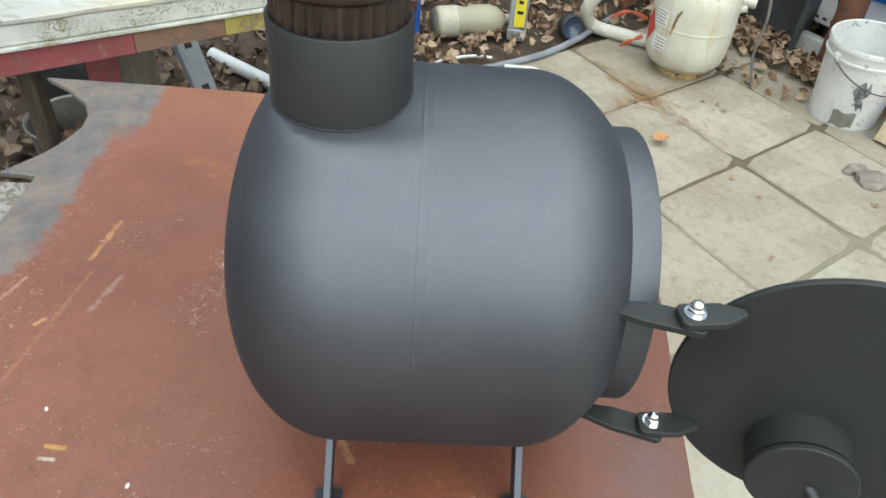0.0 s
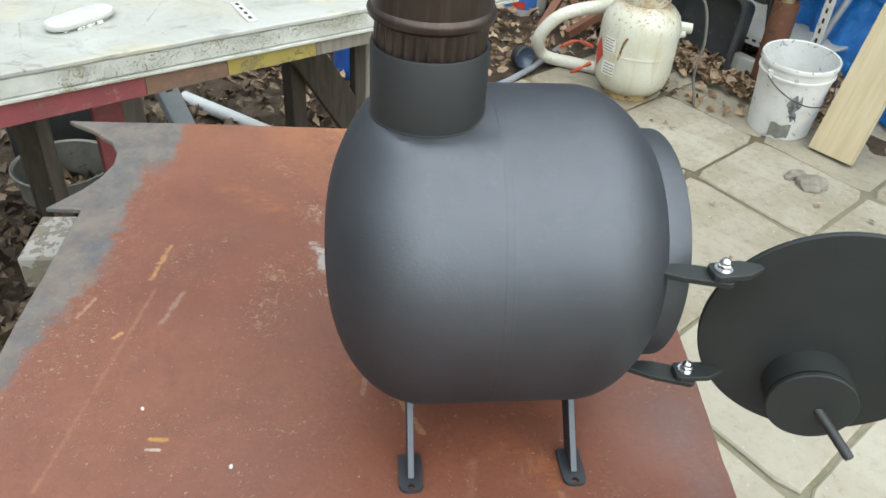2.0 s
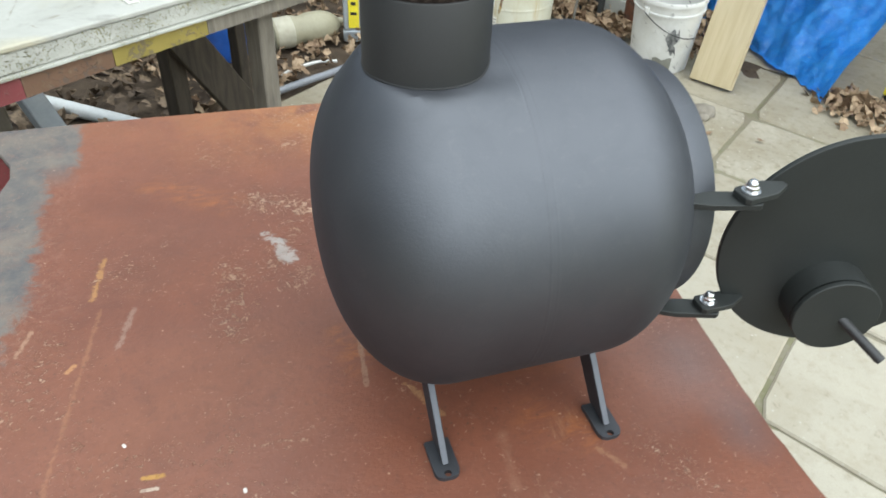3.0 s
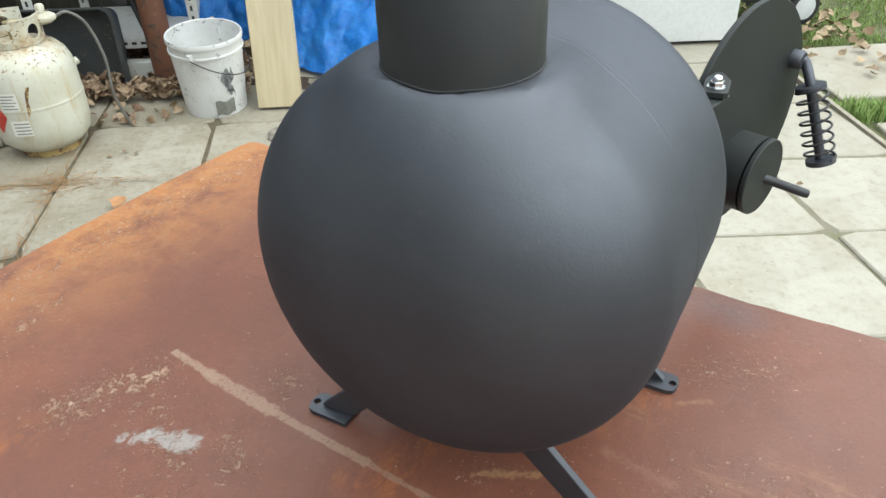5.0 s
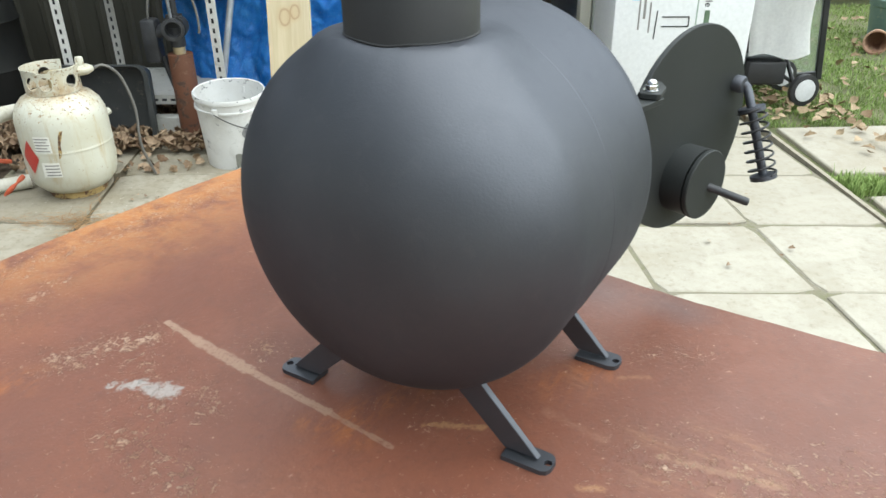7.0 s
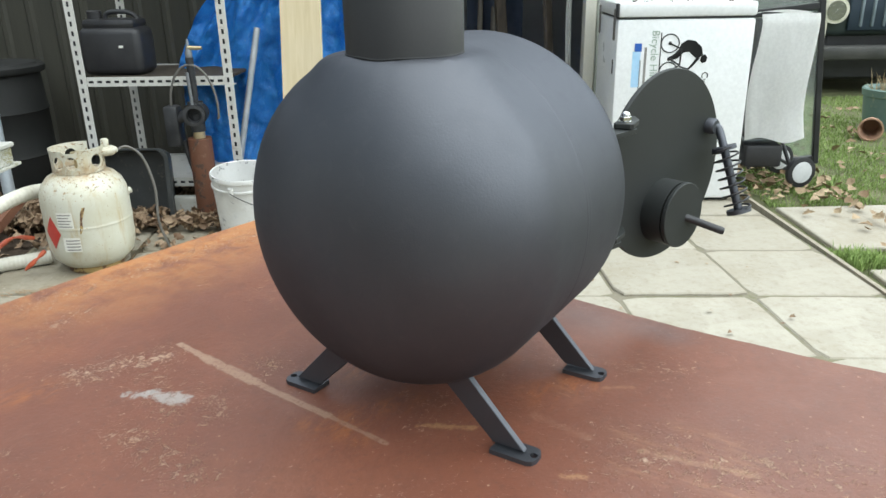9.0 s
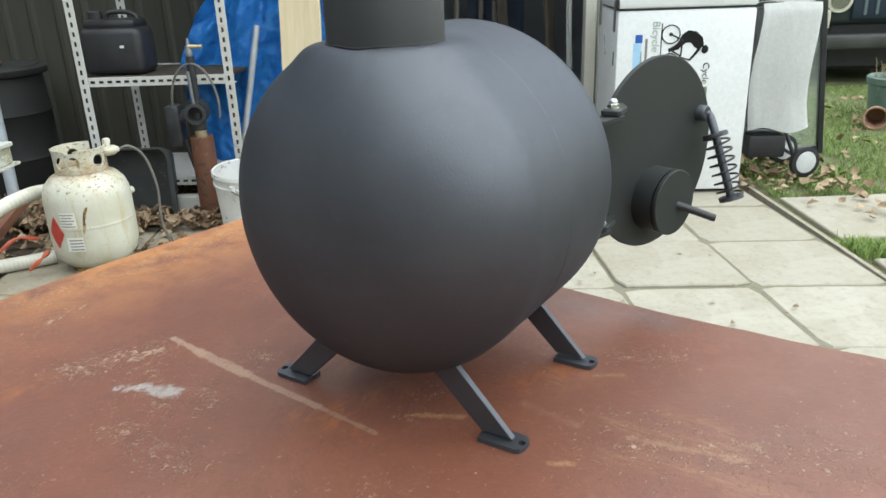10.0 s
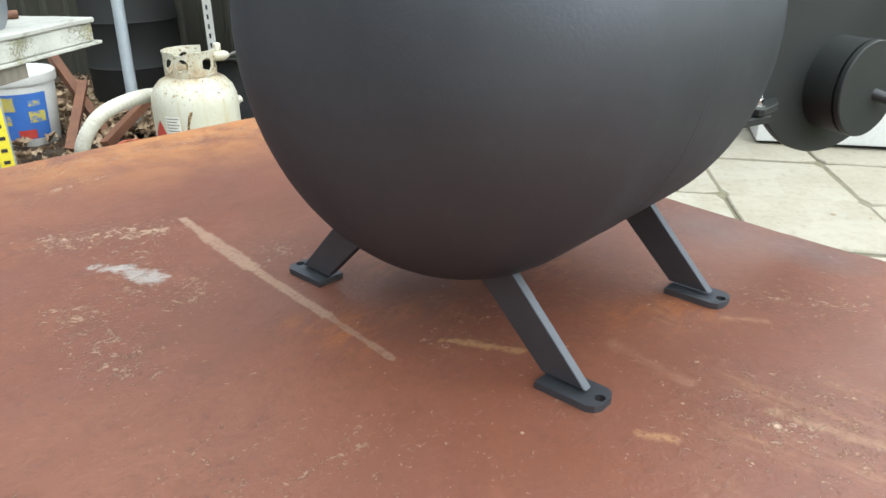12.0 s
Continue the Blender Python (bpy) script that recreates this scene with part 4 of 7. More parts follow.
    part("cap_spindle", tube([on_door(-0.004, -0.046, 0.020), on_door(0.0225, -0.0615, 0.060), on_door(0.0236, -0.062, 0.0618)], [0.0040, 0.0040, 0.0034], 20), CASTIRON, door, "dark steel rod")
    # spring handle
    p0 = on_door(0.075, 0.031, 0.0)
    top, bot = Vector((0.3155, -0.155, 0.702)), Vector((0.3105, -0.1800, 0.6325))
    way = (bot - top).normalized()
    part("handle_boss", tube([p0 + 0.001 * DN, p0 + 0.010 * DN, p0 + 0.012 * DN], [0.0085, 0.0085, 0.007], 20), BLACK, door)
    rod = bend([p0, p0 + 0.008 * DN + Vector((0.001, 0, 0)), Vector((0.3225, -0.1465, 0.7185)), top, top.lerp(bot, 0.5), bot], 8)
    grip = part("handle_rod", tube(rod, 0.0044, 14), BLACK, door)
    side = way.orthogonal().normalized()
    up = way.cross(side)
    coil = []
    for k in range(7 * 24 + 1):
        t = k / (7 * 24)
        c = top.lerp(bot, 0.02 + 0.92 * t)
        r = 0.0128
        coil.append(c + r * (math.cos(7 * 6.283185 * t) * side + math.sin(7 * 6.283185 * t) * up))
    part("spring", tube(coil, 0.00115, 6), CASTIRON, grip, "coiled wire cooling spring")
    for q, r in ((top + way * 0.002, 0.0128), (bot - way * 0.003, 0.0128)):
        part("spring_washer", tube([q - way * 0.0022, q + way * 0.0022], r, 28), BLACK, grip)


stove()


def flue_pipe():
    m = pose(-0.062, -0.009, 0)
    ob = thing("flue_pipe", pose(-0.062, -0.009, 0.86), "heat-browned steel flue pipe standing in the black stove", "flue pipe")
    part("pipe", lathe([(0.0386, 0.899), (0.0398, 0.9005), (0.0428, 0.9020), (0.0438, 0.9050), (0.0428, 0.908), (0.0412, 0.9095), (0.0412, 1.45), (0.0400, 1.45), (0.0400, 0.91)], m, 80), FLUE, ob, "brown steel pipe with a rolled bead")
    bm = bmesh.new()
    rings = []
    for z, amp in ((0.8475, 0.0012), (0.890, 0.0012), (0.896, 0.0006), (0.900, 0.0)):
        rings.append([bm.verts.new(m @ Vector(((0.0378 + amp * math.cos(30 * 6.283185 * k / 240)) * math.cos(6.283185 * k / 240), (0.0378 + amp * math.cos(30 * 6.283185 * k / 240)) * math.sin(6.283185 * k / 240), z))) for k in range(240)])
    for a, b in zip(rings, rings[1:]):
        for k in range(240):
            bm.faces.new((a[k], a[(k + 1) % 240], b[(k + 1) % 240], b[k]))
    part("crimped_end", bm, FLUE, ob, "crimped pipe end")


flue_pipe()

# ---- white workbench ----
BE0, BT, BN = Vector((-0.61, 0.552, 0)), Vector((0.8525, 0.5230, 0)), Vector((-0.523, 0.8525, 0))
BENCH_TURN = math.degrees(math.atan2(BT.y, BT.x))
BTOP = 0.605


def bench_place(s, d, z=BTOP):
    """s along the front edge of the bench, d back from it."""
    return BE0 + s * BT + d * BN + Vector((0, 0, z))


def workbench():
    ob = thing("workbench", at(bench_place(0.3, 0.3, 0), BENCH_TURN), "old workbench topped with a flaking white board", "workbench")
    rnd = random.Random(3)
    m = at(bench_place(0, 0, 0), BENCH_TURN)
    front = [(-0.62 + 1.59 * k / 40, 0.0025 * math.sin(k * 1.7) * rnd.random()) for k in range(41)]
    end = [(0.968 + rnd.uniform(-0.006, 0.008), 0.02 + 0.62 * k / 14) for k in range(15)]
    part("board", prism(front + end + [(-0.62, 0.64)], BTOP - 0.009, BTOP, m, 0.002), WHITEPAINT, ob, "board with flaking, stained white paint")
    part("front_edge", prism([(-0.62, 0.004), (0.968, 0.004), (0.972, 0.012), (0.966, 0.026), (-0.62, 0.026)], BTOP - 0.040, BTOP - 0.0095, m, 0.002), EDGEPAINT, ob, "mossy white board edge")
    lip = prism([(-0.62, -0.002), (0.985, 0.0), (0.985, 0.03), (-0.62, 0.03)], BTOP - 0.046, BTOP - 0.0405, m, 0.001)
    part("lower_lip", lip, EDGEPAINT, ob, "thin stained underside edge")
    for s0, s1, h0, h1, mat, lab in ((-0.60, 0.19, 0.045, 0.034, REDPAINT, "faded red rail"), (0.19, 0.33, 0.034, 0.030, BROWNRAIL, "bare brown rail"), (0.33, 0.50, 0.030, 0.027, YELLOWPAINT, "chipped yellow rail"), (0.50, 0.80, 0.027, 0.022, GREYWOOD, "grey timber rail")):
        z = BTOP - 0.047
        bm = bmesh.new()
        vs = [bm.verts.new(m @ Vector((s, d, zz))) for d in (0.008, 0.03) for s, zz in ((s0 + 0.001, z), (s1, z), (s1, z - h1), (s0 + 0.001, z - h0))]
        for q in ((0, 1, 2, 3), (7, 6, 5, 4), (0, 4, 5, 1), (1, 5, 6, 2), (2, 6, 7, 3), (3, 7, 4, 0)):
            bm.faces.new([vs[k] for k in q])
        bmesh.ops.recalc_face_normals(bm, faces=bm.faces)
        part("front_rail", bm, mat, ob, lab)
    for s, d, mat, w in ((0.035, 0.075, DARKWOOD, 0.021), (0.662, 0.09, GREYWOOD, 0.036), (0.06, 0.55, DARKWOOD, 0.04), (0.700, 0.51, DARKWOOD, 0.042), (0.90, 0.52, DARKWOOD, 0.03)):
        part("leg", box((w, w * 1.3, BTOP - 0.049), at(bench_place(s, d, (BTOP - 0.05) / 2), BENCH_TURN), 0.003), mat, ob)
    part("red_post", box((0.052, 0.02, 0.30), at(bench_place(0.155, 0.16, BTOP - 0.06 - 0.15), BENCH_TURN), 0.002), REDPAINT, ob, "faded red upright board")
    p, q = bench_place(0.70, 0.47, 0.355), bench_place(0.90, 0.47, 0.03)
    bm = box(((q - p).length, 0.03, 0.085), Matrix.Translation((p + q) / 2) @ (q - p).to_track_quat("X", "Z").to_matrix().to_4x4(), 0.003)
    part("brace", bm, DARKWOOD, ob, "dark diagonal timber brace")
    p, q = bench_place(0.86, 0.30, 0.57), bench_place(1.02, 0.62, 0.02)
    part("steel_brace", tube([p, q], 0.012, 4), OLDRUST, ob, "rusty flat steel brace")


workbench()


def scrub_brush():
    m = at(bench_place(0.145, 0.15, BTOP), BENCH_TURN + 24)
    ob = thing("scrub_brush", m, "white plastic scrubbing brush lying on the bench", "brush")
    pts = []
    for k in range(28):
        t = k / 28 * 6.283185
        pts.append((0.062 * math.copysign(abs(math.cos(t)) ** 0.75, math.cos(t)), 0.030 * math.sin(t) * (1 + 0.15 * math.cos(2 * t))))
    part("back", prism(pts, 0.003, 0.016, m, 0.005, seg=3), BRUSHWHITE, ob, "curved white plastic back")
    rnd, bm = random.Random(8), bmesh.new()
    for i in range(17):
        for j in range(6):
            x, y = -0.056 + 0.007 * i, -0.024 + 0.0096 * j
            if (x / 0.056) ** 2 + (y / 0.026) ** 2 < 1:
                p = m @ Vector((x, y, 0.0045))
                tube([p, m @ Vector((x + rnd.uniform(-0.003, 0.003), y + rnd.uniform(-0.004, 0.004), 0.0))], [0.0026, 0.0034], 5, bm)
    part("bristles", bm, BRISTLE, ob, "short pale bristles", kind="stuff")


BRUSHWHITE = worn("greyed_white_plastic", (0.44, 0.44, 0.42), (0.52, 0.52, 0.50), 0.5, 0.0, 20)
WHITEPLASTIC = worn("white_plastic", (0.60, 0.60, 0.575), (0.66, 0.66, 0.64), 0.45, 0.0, 15)
BRISTLE = worn("pale_bristle", (0.62, 0.60, 0.54), (0.7, 0.68, 0.62), 0.7, 0.0, 60)
scrub_brush()


def slotted_strap():
    p, q = bench_place(0.392, 0.028), bench_place(0.405, 0.13)
    way = (q - p).normalized()
    side = Vector((-way.y, way.x, 0))
    m = Matrix((way.to_4d(), side.to_4d(), (0, 0, 1, 0), (0, 0, 0, 1))).transposed()
    m[3][0] = m[3][1] = m[3][2] = 0.0
    m.translation = p
    ob = thing("slotted_strap", at(p), "short slotted galvanised strap lying on the bench", "metal strap")
    part("strap", prism([(0, -0.009), (0.10, -0.009), (0.10, 0.009), (0, 0.009)], 0.0005, 0.0025, m), ANGLE, ob)
    for k in range(4):
        part("slot", prism([(0.010 + 0.024 * k, -0.003), (0.022 + 0.024 * k, -0.003), (0.022 + 0.024 * k, 0.003), (0.010 + 0.024 * k, 0.003)], 0.0024, 0.0029, m), BLACKPLASTIC, ob, "dark slot")


slotted_strap()
for s, d, r in ((0.47, 0.165, 0.019), (0.575, 0.135, 0.015)):
    m = at(bench_place(s, d))
    single("black_dish", lathe([(0, 0), (r, 0), (r, 0.016), (r * 0.9, 0.018), (r * 0.86, 0.006), (0, 0.006)], m, 32), BLACKPLASTIC, "round black plastic dish lying on the bench", "dish", "black dishes on the bench")


def flanged_fitting():
    """A grey flanged pipe stub with a rod, at the bench's far end."""
    c = Vector((0.030, 1.035, BTOP))
    way = Vector((0.62, -0.50, 0)).normalized()
    up = Vector((0, 0, 0.042))
    ob = thing("pipe_fitting", at(c), "grey flanged steel pipe fitting lying on the bench", "pipe fitting")
    part("pipe", tube([c + up - way * 0.10, c + up + way * 0.03], 0.022, 24), CASTGREY, ob)
    part("flange", tube([c + up + way * 0.030, c + up + way * 0.036], 0.042, 36), CASTGREY, ob, "round steel flange")
    part("shackle", tube([c + up + Vector((0, 0, 0.02)) - way * 0.02 + 0.018 * Vector((math.cos(t) * way.x, math.cos(t) * way.y, math.sin(t) * 1.2 + 0.4)) for t in [k * 0.5236 for k in range(12)]], 0.004, 8, closed=True), ZINC, ob, "steel ring")
    p = bench_place(0.94, 0.20, BTOP + 0.010)
    single("copper_rod", tube([bench_place(0.70, 0.33, BTOP + 0.0075), bench_place(0.93, 0.11, BTOP + 0.0075)], 0.007, 12), OLDRUST, "thin rust-brown steel rod lying on the bench", "rod")


CASTGREY = worn("grey_steel", (0.16, 0.17, 0.18), (0.24, 0.25, 0.26), 0.45, 0.4, 20)
flanged_fitting()

# ---- under and behind the bench ----
def tin_pan():
    m = pose(-0.825, 1.155, -0.004)
    ob = thing("tin_pan", m, "round grey tin pan of dead leaves on the soil", "pan")
    part("pan", lathe([(0, 0.004), (0.092, 0.004), (0.106, 0.045), (0.108, 0.048), (0.107, 0.052), (0.113, 0.108), (0.118, 0.110), (0.119, 0.114), (0.115, 0.116), (0.110, 0.112), (0.090, 0.010), (0, 0.010)], m, 56), ZINCDULL, ob, "dull grey tin")
    return m


ZINCDULL = worn("dull_tin", (0.17, 0.165, 0.145), (0.26, 0.25, 0.225), 0.45, 0.5, 12, dirt=(0.1, 0.08, 0.05))
tin_pan()


def loose_board(name, p, q, w, h, mat, label, cat, bevel=0.003):
    p, q = Vector(p), Vector(q)
    m = Matrix.Translation((p + q) / 2) @ (q - p).to_track_quat("X", "Z").to_matrix().to_4x4()
    return single(name, box(((q - p).length, w, h), m, bevel), mat, label, cat)


GREYALU = worn("grey_level_alloy", (0.34, 0.37, 0.40), (0.42, 0.45, 0.47), 0.45, 0.3, 16)
loose_board("plywood_offcut", (-0.686, 1.123, 0.245), (-0.606, 1.134, 0.245), 0.014, 0.15, GREYWOOD, "grey plywood offcut standing under the bench", "board")
loose_board("offcut_prop", (-0.646, 1.145, 0.0), (-0.646, 1.145, 0.17), 0.03, 0.06, DARKWOOD, "dark timber block under the plywood", "timber block")


def old_level():
    p, q = Vector((-0.66, 1.40, 0.33)), Vector((-0.50, 1.22, 0.02))
    m = Matrix.Translation((p + q) / 2) @ (q - p).to_track_quat("X", "Y").to_matrix().to_4x4()
    L = (q - p).length
    ob = thing("spirit_level", m, "grey spirit level with blue ends leaning under the bench", "spirit level")
    part("body", box((L - 0.04, 0.03, 0.055), m, 0.003), GREYALU, ob, "grey alloy bar")
    for s in (-1, 1):
        part("end_cap", box((0.018, 0.033, 0.058), m @ pose(s * (L / 2 - 0.009), 0, 0), 0.004), BLUECAP, ob, "blue end cap")
    for x in (-0.06, 0.06):
        part("vial_window", box((0.03, 0.031, 0.022), m @ pose(x, 0, 0), 0.002), BLACKPLASTIC, ob, "dark vial slot")


BLUECAP = worn("blue_plastic", (0.02, 0.09, 0.38), (0.03, 0.13, 0.5), 0.4, 0.0, 14)
old_level()
single("plastic_pipe", tube([(-0.642, 1.672, 0.040), (-0.33, 1.452, 0.021)], 0.020, 28), worn("pvc_grey", (0.48, 0.5, 0.5), (0.58, 0.6, 0.6), 0.4, 0.0, 8), "grey plastic pipe lying on the soil", "pipe")
single("old_pipe", tube([(-0.85, 1.38, 0.02), (-0.18, 1.30, 0.02)], 0.020, 20), OLDRUST, "rusty brown pipe lying under the bench", "pipe")
single("black_crate", box((0.22, 0.16, 0.2), pose(-0.93, 1.42, 0.10, 0, 0, 15), 0.012, 2), GREYPLASTIC, "dark grey plastic crate under the bench", "crate")


def drum(name, c, r, h, mat, label, cat, lid=None, n=40):
    m = at(c)
    ob = thing(name, m, label, cat)
    part("body", lathe([(0, 0), (r * 0.95, 0), (r * 0.97, 0.01), (r * 0.98, h * 0.32), (r * 1.015, h * 0.34), (r * 0.98, h * 0.36), (r * 0.98, h * 0.66), (r * 1.015, h * 0.68), (r * 0.98, h * 0.7), (r * 0.95, h - 0.012), (r * 0.9, h), (0, h)], m, n), mat, ob)
    if lid:
        part("lid", lathe([(0, h - 0.004), (r * 1.05, h - 0.018), (r * 1.07, h - 0.012), (r * 1.07, h + 0.006), (r * 1.02, h + 0.014), (r * 0.93, h + 0.010), (r * 0.9, h + 0.018), (0, h + 0.022)], m, n), lid, ob, "moulded lid")
    return ob


drum("blue_drum", (-0.115, 1.99, 0), 0.085, 0.40, BLUECAP, "small blue plastic drum behind the bench", "drum")
drum("black_bin", W(2.42, 1.95, 0.01), 0.195, 0.53, DULLBLACK, "black plastic bin with its lid on, beside the shed", "bin", DULLBLACK, 56)
m = at(W(2.36, 2.00, 0.563))
single("rusty_ring", lathe([(0.095, 0.0), (0.118, 0.0), (0.122, 0.006), (0.118, 0.013), (0.095, 0.013)], m, 48, close=True), OLDRUST, "rusty steel ring lying on the black bin", "steel ring")
single("black_disc", lathe([(0, 0.0), (0.086, 0.0), (0.088, 0.03), (0.07, 0.042), (0, 0.045)], m, 40), DULLBLACK, "dull black disc lying inside the rusty ring", "disc")


def beige_jug():
    m = pose(0.138, 2.020, 0.048, 90, 0, 104)
    mat = worn("beige_plastic", (0.27, 0.25, 0.17), (0.36, 0.335, 0.24), 0.5, 0.0, 7, dirt=(0.25, 0.21, 0.14))
    ob = thing("plastic_jug", pose(0.138, 2.020, 0.0), "beige plastic jug lying on its side in the leaves", "jug")
    pr = [(0, -0.13), (0.040, -0.13), (0.050, -0.122), (0.052, -0.05), (0.046, -0.02), (0.052, 0.01), (0.052, 0.06), (0.043, 0.09), (0.024, 0.115), (0.018, 0.12), (0.018, 0.135), (0, 0.135)]
    part("body", lathe(pr, m, 36), mat, ob)
    part("label", lathe([(0.0526, -0.115), (0.0528, -0.055)], m, 36), worn("faded_paper", (0.36, 0.335, 0.26), (0.50, 0.475, 0.38), 0.7, 0, 30), ob, "faded paper label")


beige_jug()


def yellow_level():
    """An upright box level with a yellow face; its lettering is drawn as bars."""
    p = Vector((0.294, 2.002, 0.0))
    m = at(p, -12)
    ob = thing("box_level", m, "yellow and grey spirit level standing upright in the leaves", "spirit level")
    part("body", box((0.058, 0.026, 0.52), m @ pose(0, 0, 0.30), 0.003), GREYALU, ob, "grey alloy body")
    part("face", box((0.036, 0.004, 0.50), m @ pose(0.006, -0.0135, 0.30), 0.001), YELLOWFACE, ob, "bright yellow face strip")
    for z, mat, lab in ((0.02, GREYALU, "dusty grey end cap"), (0.58, BLUECAP, "blue plastic end cap")):
        part("end_cap", box((0.062, 0.030, 0.04), m @ pose(0, 0, z), 0.004), mat, ob, lab)
    for k in range(9):
        w = 0.016 if k % 3 else 0.020
        part("lettering_bar", box((w, 0.001, 0.010), m @ pose(0.006, -0.016, 0.10 + 0.034 * k)), BLACKPLASTIC, ob, "black printed bar")


YELLOWFACE = worn("yellow_print", (0.72, 0.60, 0.03), (0.80, 0.68, 0.06), 0.45, 0.0, 10)
yellow_level()


def spray_bottle():
    p, q = Vector((0.232, 1.702, 0.024)), Vector((0.362, 1.692, 0.024))
    m = Matrix.Translation(p) @ (q - p).to_track_quat("Z", "Y").to_matrix().to_4x4()
    ob = thing("white_bottle", at((p.x, p.y, 0)), "white plastic bottle with a purple cap lying on the paving", "bottle")
    part("body", lathe([(0, 0), (0.021, 0), (0.024, 0.004), (0.024, 0.085), (0.020, 0.103), (0.010, 0.112), (0, 0.112)], m, 36), WHITEPLASTIC, ob)
    part("cap", lathe([(0.0125, 0.108), (0.0125, 0.120), (0, 0.120)], m, 28), worn("purple_plastic", (0.10, 0.05, 0.24), (0.13, 0.07, 0.3), 0.4, 0, 20), ob, "purple cap")
    part("nozzle", lathe([(0.009, 0.120), (0.006, 0.137), (0, 0.138)], m, 20), WHITEPLASTIC, ob, "clear tip")


spray_bottle()
HOSE = worn("cream_hose", (0.55, 0.53, 0.44), (0.62, 0.60, 0.52), 0.5, 0.0, 14, dirt=(0.4, 0.36, 0.27))
CLEARHOSE = worn("grey_hose", (0.17, 0.18, 0.205), (0.23, 0.24, 0.265), 0.35, 0.0, 14)


def ribbed(points, r, pitch=0.0045, n=14):
    """A hose with fine ribs."""
    pts = bend(points, 30)
    rr = [r * (1 + 0.035 * math.sin(k * 1.9)) for k in range(len(pts))]
    return tube(pts, rr, n)


single("fat_hose", ribbed([(0.95, 1.96, 0.185), (0.83, 2.06, 0.22), (0.70, 2.02, 0.235), (0.585, 2.02, 0.20), (0.53, 2.05, 0.11), (0.565, 2.09, 0.032), (0.66, 2.04, 0.024), (0.75, 1.99, 0.024)], 0.0225), HOSE, "cream ribbed hose looped behind the gas bottle", "hose")
single("hose_end", ribbed([(0.90, 2.03, 0.13), (0.99, 2.05, 0.165), (1.080, 2.03, 0.165)], 0.019), HOSE, "end of a cream ribbed hose sticking out", "hose")
single("grey_hose", tube(bend([(-0.06, 1.62, 0.012), (0.07, 1.69, 0.012), (0.20, 1.755, 0.012), (0.37, 1.868, 0.012), (0.50, 2.0, 0.014), (0.585, 2.11, 0.016), (0.66, 2.20, 0.02)], 10), 0.011, 14), CLEARHOSE, "grey garden hose lying across the paving edge", "hose")
single("white_cable", tube(bend([(-0.02, 1.72, 0.008), (0.05, 1.79, 0.010), (0.14, 1.83, 0.010), (0.205, 1.83, 0.008)], 10), 0.005, 10), WHITEPLASTIC, "short white cable on the soil", "cable")


AREA = nearer(0.988)


